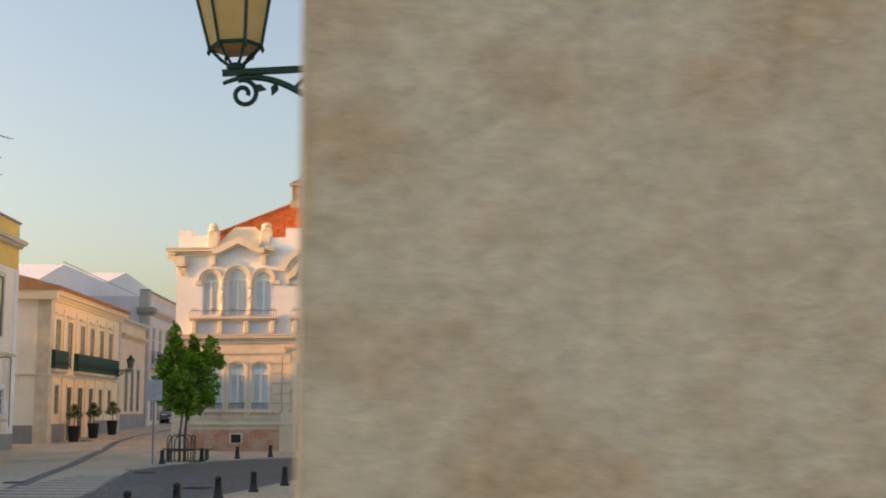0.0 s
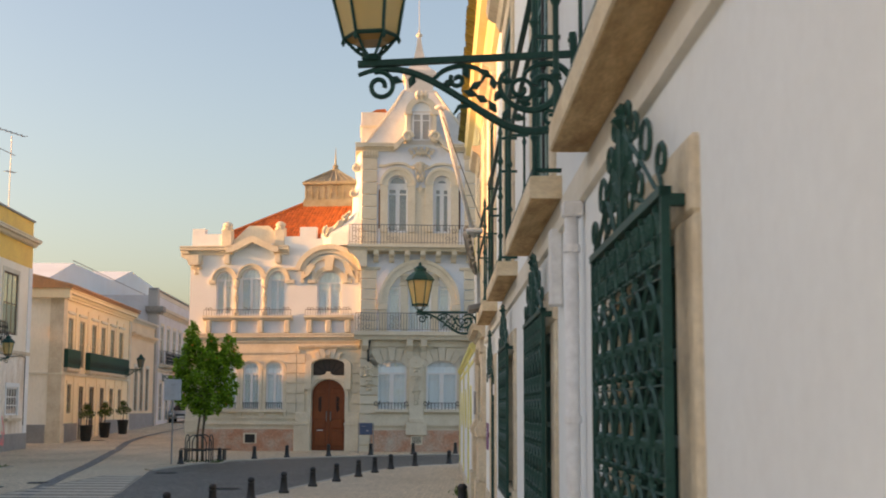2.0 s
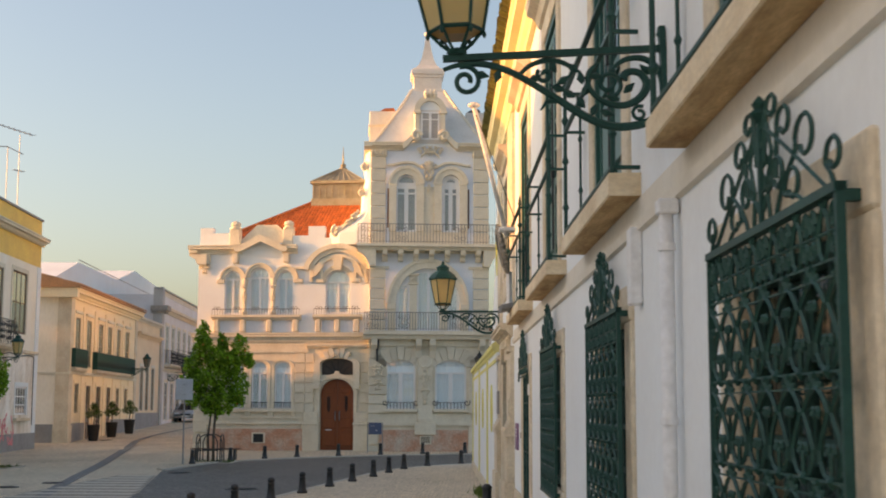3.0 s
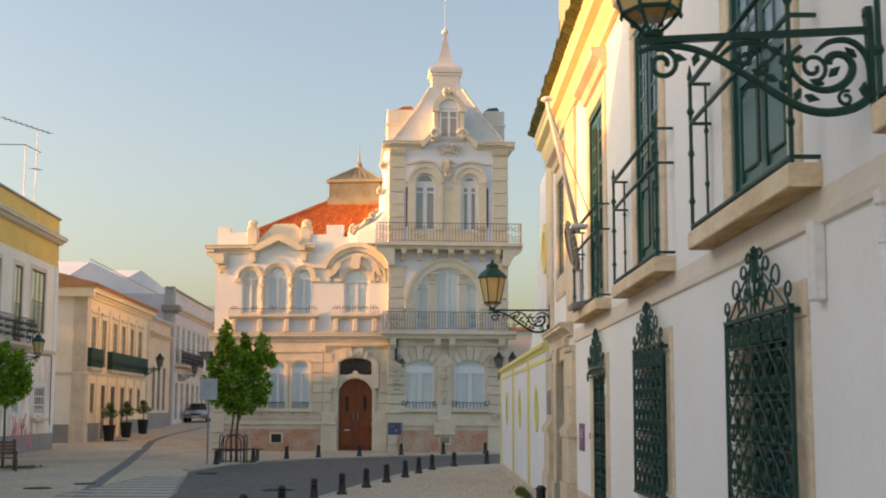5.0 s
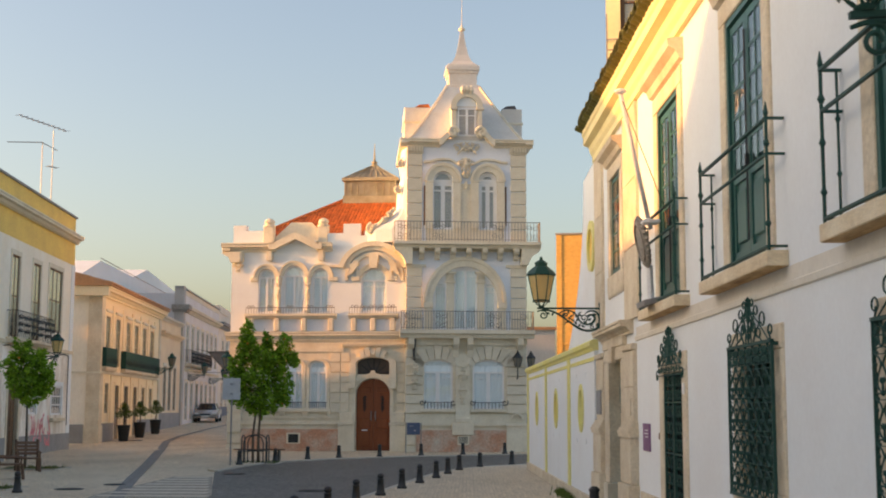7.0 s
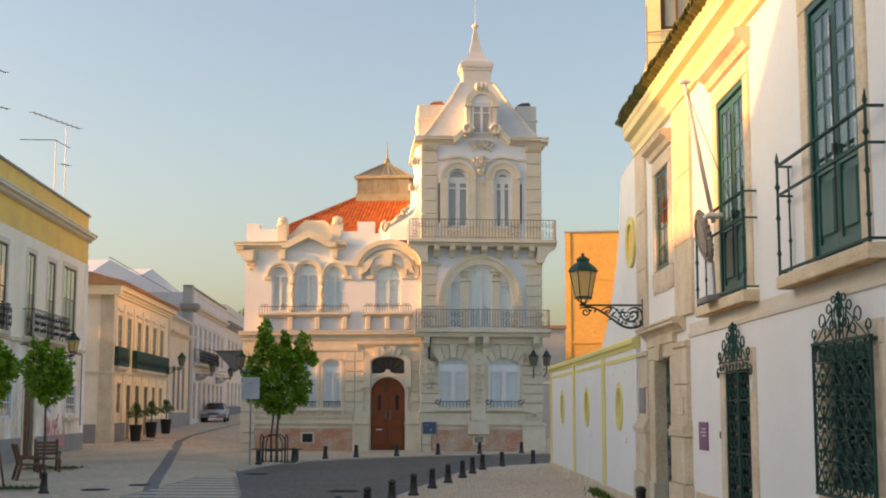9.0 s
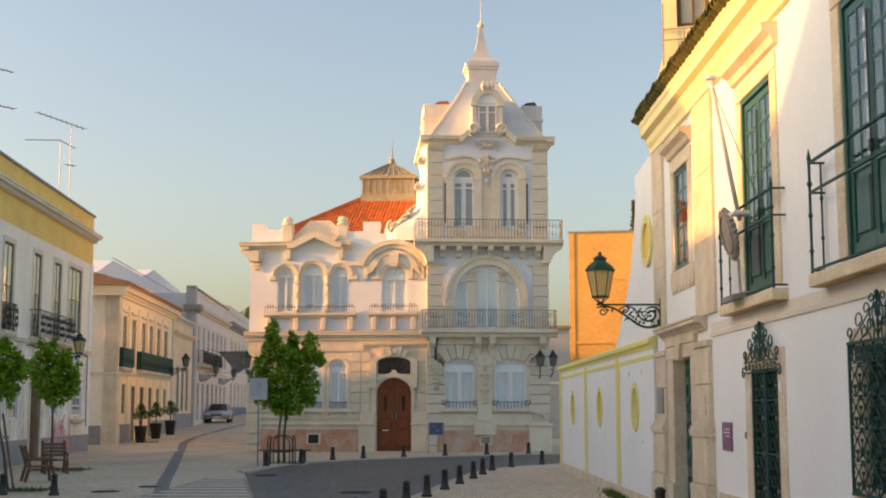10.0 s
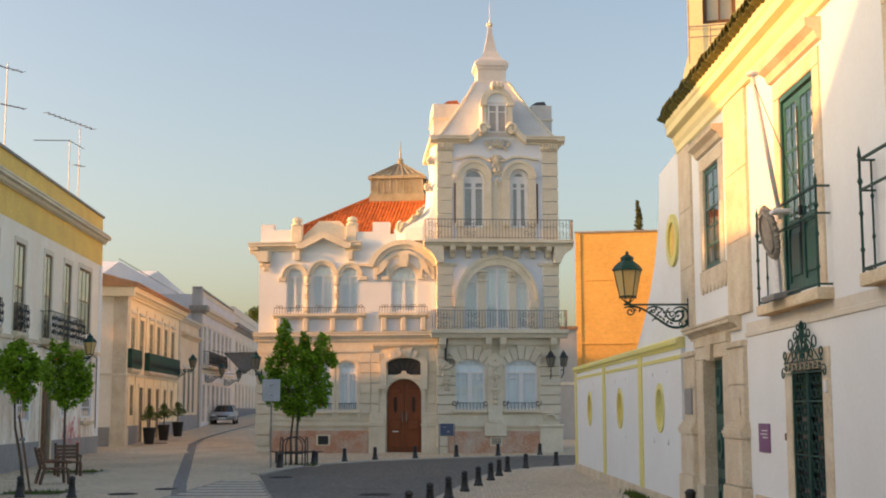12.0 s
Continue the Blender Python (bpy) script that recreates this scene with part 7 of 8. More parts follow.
U1 = [(-13.5, -12.3, 4.4, 7.35), (-9.7, -8.65, 4.36, 7.4), (-6.75, -5.65, 4.36, 7.4), (-4.3, -2.15, 4.88, 7.5), (-16.6, -15.5, 4.4, 7.35)]
D1 = (-9.55, -8.15, -0.2, 3.1)
W5 = [(-3.2, -1.5, 1.45, 2.65), (-6.6, -5.6, 1.5, 2.9), (-12.6, -11.2, 1.4, 2.9)]
h1 = row_house("ochre_crowned_house", "weathered white house with an ochre parapet and peeling ground floor", -17.0, 0.0, 8.0, U1 + [D1] + W5, M_ROW_WHITE, 10.0)
part("worn_render", wall(-17.0, -0.56, 0.67, 4.07, -0.012, 0.0, [(a - 0.17, b + 0.17, c if c > 0 else 0.6, d + 0.19) for a, b, c, d in [D1] + W5]), M_WORN, h1, "peeling stained render of the ground floor")
part("attic", boxes((-17.0, 0.0, 0, 0.45, 8.0, 9.0), (-17.0, 0.0, 0.02, 0.4, 9.32, 10.12), (-0.45, 0.0, 0.45, 10, 8.0, 10.1)), M_OCHRE, h1, "stained ochre plaster band")
part("cornice", cornice(-17.0, 0.25, 8.98, 0.34, 0.34), M_PALE_STONE, h1)
dentil = mesh_of("dentil", boxes((0, 0.1, -0.2, 0.0, 0, 0.12)), M_PALE_STONE)
for k in range(77):
    piece("dentil", dentil, h1, -17.0 + 0.22 * k, 0, 8.995)
part("coping", boxes((-17.0, 0.06, -0.06, 0.46, 10.12, 10.2), (-0.5, 0.06, 0.46, 10, 10.1, 10.18)), M_GREY_PLINTH, h1)
part("corner_strip", boxes((-0.55, 0.01, -0.03, 0.2, 0.65, 8.0)), M_WHITE, h1)
part("string_course", boxes((-17.0, 0.02, -0.07, 0.02, 4.08, 4.22)), M_LIMESTONE, h1)
part("plinth", boxes((-17.0, -9.75, -0.04, 0.1, -0.5, 0.66), (-7.95, 0.02, -0.04, 0.1, -0.5, 0.66)), M_GREY_PLINTH, h1, "grey painted plinth")
for h in U1:
    win = row_window(h1, h, M_BROWN_WOOD, 3 if h[0] == -4.3 else 2, 2, M_PALE_STONE, None)
    # Upper half of each window: golden sky reflection put into a flat panel.
    part("blind", boxes((h[0] + 0.02, h[1] - 0.02, 0.052, 0.058, (h[2] + h[3]) / 2 - 0.05, h[3] - 0.02)), M_GOLD_BACKING, win, "golden sky reflection painted behind the upper panes")
    # Dark lower panel stands in for the unlit room behind the glass.
    part("inner_shutter", boxes((h[0], h[1], 0.16, 0.18, h[2], (h[2] + h[3]) / 2)), M_DIM_GLASS, win)
for h in W5:
    row_window(h1, h, M_WHITE_WOOD, 4, 3, M_WHITE)
part("sill", boxes((-3.4, -1.3, -0.16, 0.1, 1.2, 1.32)), M_LIMESTONE, h1, "worn stone sill")
iron_balcony(h1, -10.1, -4.85, 4.3, 1.0, 0.45)
iron_balcony(h1, -13.6, -12.2, 4.35, 0.95, 0.2)
iron_balcony(h1, -16.8, -15.3, 4.35, 0.95, 0.2)
for a, b in ((-9.75, -9.55), (-8.15, -7.95)):
    part("jamb", boxes((a, b, -0.04, 0.2, -0.3, 3.1)), M_LIMESTONE, h1)
part("lintel", boxes((-9.75, -7.95, -0.044, 0.2, 3.1, 3.32)), M_LIMESTONE, h1)
dr = part("house_door", boxes((-9.55, -8.86, 0.12, 0.18, -0.2, 3.1), (-8.84, -8.15, 0.12, 0.18, -0.2, 3.1)), M_BROWN_WOOD, h1, "brown wooden double door")
for x in (-9.4, -8.7):
    for z0, z1 in ((0.0, 0.9), (1.05, 2.0), (2.15, 2.95)):
        part("panel", soft_box(x, x + 0.4, 0.095, 0.13, z0, z1, 0.015), M_BROWN_WOOD, dr)
# rose graffiti strokes on the peeling wall
bm = bmesh.new()
rng = random.Random(5)
for k in range(14):
    x, z = -6.3 + 0.22 * k + rng.uniform(-0.1, 0.1), 0.8 + rng.uniform(-0.25, 0.35)
    tube(bm, [(x + 0.35 * math.sin(a * 1.3 + k) * 0.6, -0.006, z + 0.5 * math.cos(a + k * 0.7) * 0.8) for a in (0, 0.6, 1.2, 1.8, 2.4, 3.0)], 0.055, 4)
for v in bm.verts:
    v.co.y = (-0.018 if v.co.z > 0.66 else -0.047) - (0.004 if v.co.y < -0.006 else 0.0)
solid("graffiti", bm, M_GRAFFITI, F_LEFT, "rose spray-painted scrawl on the peeling wall", "graffiti")
bm = bmesh.new()
tube(bm, [(-10.5 + k * 0.75, -0.06, 3.98 + 0.05 * math.sin(k * 1.7)) for k in range(14)], 0.018, 4)
tube(bm, [(-0.7, -0.05, 3.98), (-0.7, -0.05, 2.2), (-0.65, -0.05, 1.0)], 0.018, 4)
solid("facade_cable", bm, M_DARK_IRON, F_LEFT, "black cables strung along the facade", "cable")


def aerial(u, y, z0, z1, arms):
    """A mast with level booms; each boom: its height, its two ends in the plan of the roof, its rods and their length."""
    t = thing("roof_aerial", F_LEFT @ pose(u, y, 0), "thin grey rooftop television aerial", "aerial", "rooftop aerials")
    bm = bmesh.new()
    tube(bm, [(0, 0, z0), (0, 0, z1)], 0.018, 6)
    part("mast", bm, M_GREY_METAL, t)
    for z, p, q, n, rod in arms:
        p, q = Vector((*p, z)), Vector((*q, z))
        bm = bmesh.new()
        tube(bm, [p, q], 0.02, 4)
        part("boom", bm, M_GREY_METAL, t)
        side = (q - p).cross(Vector((0, 0, 1))).normalized() * rod / 2
        bm = bmesh.new()
        for k in range(n):
            c = p.lerp(q, k / max(1, n - 1))
            tube(bm, [c - side, c + side], 0.012, 4)
        tagged(part("rods", bm, M_GREY_METAL, t), kind="stuff")


aerial(-0.65, 1.0, 9.5, 14.0, [(14.0, (-3.04, 0.69), (0.1, -0.54), 10, 0.35), (12.35, (-0.2, 0.15), (0.2, -0.15), 3, 0.3)])
aerial(-2.4, 1.0, 9.5, 13.1, [(13.1, (0.0, 1.5), (0.0, 0.0), 4, 0.12), (13.08, (0.0, 0.0), (1.6, -0.2), 2, 0.1)])
aerial(-11.8, 1.0, 9.5, 13.9, [(12.36, (-0.26, 0.12), (0.48, -0.52), 4, 0.3), (13.7, (-0.9, 0.6), (0.5, -0.4), 6, 0.3)])

# cream house with green-netted balconies
U2 = [(6.85, 7.95, 3.86, 6.3), (9.35, 10.45, 3.86, 6.3), (12.15, 13.25, 3.86, 6.3), (14.45, 15.55, 3.86, 6.3), (16.9, 18.0, 3.86, 6.3), (19.35, 20.45, 3.86, 6.3)]
G2 = [(7.12, 8.0, 1.5, 2.98), (9.6, 10.6, 0.0, 2.9), (12.0, 13.1, -0.1, 2.9), (14.6, 15.6, 0.0, 2.9), (17.1, 18.0, 1.5, 2.9), (19.5, 20.4, 1.5, 2.9)]
h2 = row_house("cream_house", "two-storey cream house with tiled eaves and green netted balconies", 5.8, 22.9, 7.2, U2 + G2, M_ROW_CREAM, 9.0, side_mat=M_ROW_WHITE)
part("cornice", cornice(5.6, 22.95, 7.18, 0.48, 0.45), M_ROW_CREAM, h2)
part("side_cornice", boxes((5.4, 5.81, -0.4, 9.0, 7.18, 7.655)), M_ROW_CREAM, h2)
bm = bmesh.new()
prism(bm, [(-0.55, 7.66), (-0.55, 7.74), (4.5, 9.1), (9.6, 7.74), (9.6, 7.66)], 5.3, 23.0, axis="x")
part("roof", bm, M_ROW_TILE, h2)
bm = bmesh.new()
for k in range(86):
    x = 5.4 + k * 0.205
    sec = [(x - 0.09, 0.0), (x - 0.05, 0.07), (x, 0.09), (x + 0.05, 0.07), (x + 0.09, 0.0)]
    for j in range(4):
        ya, yb = -0.6 + 1.1 * j, -0.6 + 1.1 * (j + 1)
        lo = [bm.verts.new((p, ya, 7.73 + (ya + 0.6) * 0.265 + q + 0.03)) for p, q in sec]
        hi = [bm.verts.new((p, yb, 7.73 + (yb + 0.6) * 0.265 + q)) for p, q in sec]
        for m in range(4):
            bm.faces.new((lo[m], lo[m + 1], hi[m + 1], hi[m]))
        bm.faces.new(lo[::-1])
tagged(part("roof_tiles", bm, M_ROW_TILE, h2), kind="stuff")
for h in U2:
    row_window(h2, h, M_TAN_WOOD, 2, 4, M_ROW_CREAM, M_BLIND)
    part("hood", boxes((h[0] - 0.25, h[1] + 0.25, -0.1, 0.02, 6.5, 6.62)), M_PALE_STONE, h2)
for x in (6.62, 8.65, 11.3, 13.85, 16.22, 18.68, 20.75):
    part("pilaster_strip", soft_box(x - 0.2, x + 0.2, -0.055, 0.02, 3.58, 6.9, 0.01), M_ROW_CREAM, h2, "cream pilaster strip")
    part("pilaster_strip", soft_box(x - 0.2, x + 0.2, -0.045, 0.02, -0.2, 3.4, 0.01), M_ROW_CREAM, h2, "cream pilaster strip")
for h in G2:
    row_window(h2, h, M_BROWN_WOOD if h[2] < 1 else M_TAN_WOOD, 2, 3, M_ROW_CREAM, M_BLIND)
for row in ((5.74, 6.45, -0.06, 0.6, 0.9, 7.2), (22.3, 22.92, -0.05, 0.3, -0.3, 7.2)):
    part("corner_pilaster", boxes(row), M_LIMESTONE, h2, "limestone corner pilaster")
part("pilaster_foot", boxes((5.7, 6.5, -0.1, 0.65, -0.5, 0.9)), M_LIMESTONE, h2, "limestone pilaster foot")
for row in ((6.5, 9.4, -0.05, 0.1, -0.5, 1.0), (15.85, 22.3, -0.05, 0.1, -0.5, 1.1), (5.72, 5.81, 0.65, 9.0, -0.5, 0.95)):
    part("plinth", boxes(row), M_GREY_PLINTH, h2, "grey plinth")
part("string_course", boxes((5.73, 22.9, -0.08, 0.02, 3.42, 3.56), (5.72, 5.8, -0.02, 9, 3.42, 3.5)), M_PALE_STONE, h2)
iron_balcony(h2, 6.1, 8.75, 3.76, 0.95, 0.26, M_NET)
iron_balcony(h2, 10.95, 21.4, 3.76, 0.95, 0.26, M_NET)

# low beige house, then the tall pale houses farther up the street
U3 = [(24.4, 25.4, 1.6, 4.4), (26.3, 27.3, 1.6, 4.4), (28.3, 29.3, 1.6, 4.4)]
h3 = row_house("beige_house", "low beige house with a moulded parapet", 22.95, 31.2, 7.35, U3, M_ROW_TAN, 9.0)
part("cornice", cornice(22.95, 31.2, 6.25, 0.3, 0.3), M_ROW_TAN, h3)
part("coping", cornice(22.95, 31.2, 7.2, 0.26, 0.3), M_CREAM, h3)
part("plinth", boxes((22.95, 31.2, -0.05, 0.1, 0.0, 1.45)), M_GREY_PLINTH, h3, "grey plinth")
for h in U3:
    row_window(h3, h, M_TAN_WOOD, 2, 3, M_CREAM)
U4 = [(33.5 + 2.6 * k, 34.7 + 2.6 * k, 4.9, 7.6) for k in range(7)] + [(33.5 + 2.6 * k, 34.7 + 2.6 * k, 0.9, 3.6) for k in range(7)]
h4 = row_house("pale_house", "tall pale house with long windows and a dark-edged parapet", 31.25, 51.5, 9.6, U4, M_ROW_PALE, 9.0)
part("cornice", cornice(31.0, 51.5, 8.4, 0.4, 0.4), M_PALE_STONE, h4)
part("parapet", boxes((31.2, 51.5, -0.02, 0.35, 9.6, 9.95)), M_PALE_STONE, h4)
part("corner_pilaster", boxes((31.1, 31.9, -0.14, 0.5, 0.2, 10.1)), M_GREY_PLASTER, h4, "weathered grey corner pilaster")
part("capital", boxes((30.95, 32.05, -0.4, 0.6, 8.3, 8.45), (30.85, 32.15, -0.55, 0.65, 8.45, 8.8)), M_RUST, h4, "dark weathered capital")
part("string_course", cornice(31.9, 51.5, 4.3, 0.2, 0.16), M_PALE_STONE, h4)
part("coping", boxes((31.0, 51.5, -0.12, 0.4, 9.95, 10.05)), M_GREY_PLINTH, h4)
for h in U4:
    row_window(h4, h, M_WHITE_WOOD, 2, 3, M_PALE_STONE, M_DIM_GLASS)
iron_balcony(h4, 33.0, 44.0, 4.85, 0.95, 0.5)
U5 = [(54 + 3 * k, 55.2 + 3 * k, 5.0, 7.6) for k in range(7)] + [(54 + 3 * k, 55.2 + 3 * k, 1.4, 4.0) for k in range(7)]
h5 = row_house("yellowish_house", "long pale yellow house at the end of the street", 51.55, 78.0, 9.8, U5, M_CREAM, 9.0)
part("cornice", cornice(51.5, 78.0, 8.5, 0.5, 0.5), M_GREY_PLINTH, h5)
part("parapet", boxes((51.5, 78.0, -0.05, 0.35, 9.8, 10.4)), M_CREAM, h5)
part("plinth", boxes((51.5, 78.0, -0.05, 0.1, 0.0, 1.9)), M_BLUE_SIGN, h5, "blue painted plinth")
for h in U5:
    row_window(h5, h, M_WHITE_WOOD, 2, 3, M_PALE_STONE, M_DIM_GLASS)

# white house set back behind the cream one
h6 = thing("white_back_house", F_LEFT, "large blank white gabled house behind the tiled roof", "house")
bm = bmesh.new()
prism(bm, [(17.5, 0.0), (17.5, 9.1), (19.5, 9.66), (24.75, 11.05), (50.0, 11.2), (50.0, 0.0)], 4.2, 9.0)
part("wall", bm, M_WHITE, h6)
part("coping", boxes((24.7, 50.0, 4.17, 4.24, 11.2, 11.23)), M_GREY_PLINTH, h6)
bm = bmesh.new()
prism(bm, [(56.0, 9.0), (56.0, 12.4), (70.0, 15.3), (88.0, 14.7), (88.0, 9.0)], 9.45, 14.0)
part("wall", bm, M_WHITE, h6)
# plain unseen blocks that close the square nearer the camera and the side street between the rows
def plain_house(m, prof, depth, label):
    """A blank block against the sun: its front outline of (x, z), pulled back by depth."""
    t = thing("plain_house", m, label, "house", "plain houses round the square")
    part("wall", prism(bmesh.new(), prof, 0.0, depth), M_WHITE, t)
    return t


# Added out of view to cut the sun; their outlines shape the shadow edges.
plain_house(F_LEFT, [(-63, -0.5), (-63, 12.1), (-47, 12.1), (-46, 11.5), (-40.1, 7.6), (-40.1, -0.5)], 9.0, "unseen tall white block with a sloping edge, added to shade the townhouse")
plain_house(F_LEFT, [(-40.05, -0.5), (-40.05, 7.55), (-34.6, 7.7), (-34.6, -0.5)], 9.0, "unseen low white block added to trim the sun on the townhouse")
plain_house(F_LEFT, [(-34.55, -0.5), (-34.55, 9.5), (-36.4, 9.8), (-35.3, 10.7), (-17.05, 10.7), (-17.05, -0.5)], 9.0, "unseen tall white block with a jutting edge, added to shade the townhouse end")
plain_house(pose(-40, 47.55, 0, 0, 0, 90), [(0, -0.5), (0, 13.0), (10.2, 13.0), (10.45, 12.3), (10.6, 11.7), (10.75, 10.7), (10.9, 9.5), (11.1, 9.0), (11.9, 8.3), (30, 8.0), (30, -0.5)], 1.5, "unseen white block added to shade the lower palace walls")

for u, z in ((-7.3, 3.7), (20.2, 4.1), (34.7, 4.1), (46.0, 4.1)):
    wall_lamp(F_LEFT @ pose(u, -0.02, z, 0, 0, 180), "green iron bracket lamp with a clouded lantern, on the old row", 0.92, None if u < 0 else M_SMOKED)
wall_lamp(F_WING @ pose(-8.3, -0.06, 3.5, 0, 0, 180), "green iron bracket lamp with a smoky lantern, on the palace corner", 0.92, M_SMOKED)

# at the end of the other street: orange house, pale house, cypress
oh = thing("orange_house", pose(3.33, 98, 0, 0, 0, -9), "tall orange plastered house with a flat parapet", "house")
part("wall", boxes((0, 16, 0, 14, -0.5, 14.9)), M_ORANGE_WALL, oh)
part("coping", boxes((-0.12, 16.1, -0.12, 14.1, 14.9, 15.02)), M_GREY_PLINTH, oh)
for z0, z1, out in ((11.3, 11.42, 0.05), (6.55, 6.75, 0.08)):
    part("string_course", boxes((-out, 16.0, -out, 0.0, z0, z1)), M_ORANGE_WALL, oh)
part("corner_strip", boxes((-0.06, 0.35, -0.06, 0.0, -0.5, 14.9)), M_ORANGE_WALL, oh)
gh = thing("grey_house", pose(-3.4, 90, 0), "pale grey house across the far street", "house")
part("wall", boxes((0, 6, 0, 6, -0.5, 7.2)), M_GREY_PLASTER, gh)
part("string_course", boxes((-0.03, 6.03, -0.06, 0.0, 3.4, 3.6)), M_PALE_STONE, gh)
for x in (0.5, 2.4):
    for z0, z1 in ((4.1, 6.2), (0.2, 2.7)):
        gw = part("window", wall(x, x + 1.1, z0, z1, -0.05, 0.03, [(x + 0.12, x + 0.51, z0 + 0.1, z1 - 0.1), (x + 0.59, x + 0.98, z0 + 0.1, z1 - 0.1)]), M_WHITE_WOOD, gh)
        part("pane", boxes((x + 0.1, x + 1.0, -0.02, -0.01, z0 + 0.1, z1 - 0.1)), M_DIM_GLASS, gw)
part("roof", boxes((-0.15, 6.08, -0.2, 6.1, 7.2, 7.4)), M_ROW_TILE, gh)
cyp = thing("cypress", pose(13.8, 140, -0.3), "dark slender cypress behind the orange house", "tree")
bm = bmesh.new()
tube(bm, [(0, 0, 0), (0, 0, 14), (0, 0, 24)], [0.25, 0.15, 0.03], 7)
part("trunk", bm, M_BARK, cyp)
bm = bmesh.new()
rng = random.Random(8)
for k in range(40):
    z = 6 + 18.2 * k / 40
    r = 2.1 * (1 - (k / 40)) ** 0.9 + 0.12
    leaves(bm, (rng.uniform(-0.1, 0.1), rng.uniform(-0.1, 0.1), z), (r, r, 0.75), 70, 0.22, rng, 0.3)
part("crown", bm, M_LEAF_DARK, cyp)

# trees
def orange_tree(x, y, z, clumps, trunks, fruit, label, seed, leaf=0.08, count=560):
    t = thing("orange_tree", pose(x, y, z), label, "tree", "orange trees")
    rng = random.Random(seed)
    for pts, r0 in trunks:
        bm = bmesh.new()
        tube(bm, pts, [r0 * (1 - 0.5 * k / (len(pts) - 1)) for k in range(len(pts))], 7)
        part("trunk", bm, M_BARK, t, smooth=True)
    top = Vector(trunks[0][0][-1])
    for c, r in clumps:
        bm = bmesh.new()
        mid = (top + Vector(c)) / 2 + Vector((0, 0, -0.1))
        tube(bm, [top, mid, Vector(c)], [0.028, 0.02, 0.008], 5)
        part("limb", bm, M_BARK, t)
    bm = bmesh.new()
    for c, r in clumps:
        leaves(bm, c, r, int(count * r[0] * r[2] / 0.2), leaf, rng, 0.25)
        for _ in range(9):
            d = Vector((rng.gauss(0, 1), rng.gauss(0, 1), rng.gauss(0, 1))).normalized()
            p = Vector(c) + Vector((d.x * r[0], d.y * r[1], d.z * r[2])) * rng.uniform(0.9, 1.2)
            leaves(bm, p, (0.12, 0.12, 0.17), 30, leaf, rng, 0.1)
    tagged(part("crown", bm, M_LEAF, t), kind="stuff")
    for _ in range(fruit):
        c, r = rng.choice(clumps)
        d = Vector((rng.gauss(0, 0.7), -abs(rng.gauss(0, 1)), rng.gauss(0.2, 0.8))).normalized()
        p = Vector(c) + Vector((d.x * r[0], d.y * r[1], d.z * r[2])) * 0.98
        bm = bmesh.new()
        bmesh.ops.create_icosphere(bm, subdivisions=1, radius=0.045, matrix=Matrix.Translation(p))
        part("orange", bm, M_FRUIT, t)
    return t


CL = [((-0.5, 0, 4.75), (0.3, 0.35, 0.5)), ((-0.45, 0.1, 4.15), (0.5, 0.5, 0.45)), ((0.2, -0.1, 3.85), (0.5, 0.55, 0.5)), ((0.85, 0, 4.2), (0.3, 0.4, 0.6)), ((0.62, 0.1, 3.6), (0.45, 0.5, 0.4)), ((-0.85, 0, 3.55), (0.4, 0.45, 0.4)), ((-0.8, 0, 2.95), (0.42, 0.5, 0.4)), ((0.0, -0.2, 3.2), (0.65, 0.65, 0.55)), ((0.75, 0.1, 3.0), (0.45, 0.5, 0.5)), ((-0.5, 0.1, 2.4), (0.55, 0.55, 0.42)), ((0.35, -0.1, 2.4), (0.65, 0.6, 0.45)), ((0.9, 0, 2.45), (0.3, 0.3, 0.3)), ((0.0, 0.1, 1.98), (0.55, 0.5, 0.3)), ((1.25, 0, 3.75), (0.24, 0.26, 0.26)), ((0.3, 0, 4.5), (0.2, 0.25, 0.3))]
orange_tree(-11.2, 49.4, -0.24, CL, [([(0.0, 0, 0), (-0.02, 0, 0.9), (0.05, 0, 1.9), (0.0, 0, 2.6)], 0.06), ([(-0.22, 0.1, 0), (-0.24, 0.1, 1.0), (-0.12, 0.05, 2.0), (-0.15, 0, 2.6)], 0.05)], 8, "bushy orange tree with fruit inside an iron guard", 21)
CL1 = [((-0.25, 0, 3.85), (0.3, 0.35, 0.35)), ((0.3, 0, 3.6), (0.3, 0.3, 0.3)), ((-0.45, 0, 3.35), (0.45, 0.5, 0.42)), ((0.35, 0, 3.2), (0.5, 0.5, 0.45)), ((0.0, -0.1, 2.8), (0.7, 0.6, 0.45)), ((0.1, 0, 2.45), (0.55, 0.5, 0.3)), ((0.55, 0, 2.75), (0.35, 0.35, 0.3))]
orange_tree(-18.08, 44.0, -0.25, CL1, [([(0, 0, 0), (0.02, 0, 1.0), (0, 0, 2.0), (0, 0, 2.8)], 0.05)], 1, "young orange tree with a round crown on a thin trunk", 22, count=480)
CL2 = [((0.1, 0, 3.35), (0.4, 0.4, 0.35)), ((-0.3, 0, 3.1), (0.45, 0.45, 0.4)), ((0.35, 0, 3.0), (0.4, 0.4, 0.35)), ((0.0, 0, 2.75), (0.6, 0.5, 0.35)), ((0.2, 0, 2.45), (0.3, 0.3, 0.25))]
orange_tree(-16.15, 33.6, -0.26, CL2, [([(0.35, 0, 0), (0.25, 0, 0.8), (0.08, 0, 1.6), (0.02, 0, 2.6)], 0.045)], 1, "young orange tree with a stake and a thin trunk", 23, count=480)
stake = thing("tree_stake", pose(-15.74, 33.5, -0.27), "wooden stake tied to a young tree", "stake")
bm = bmesh.new()
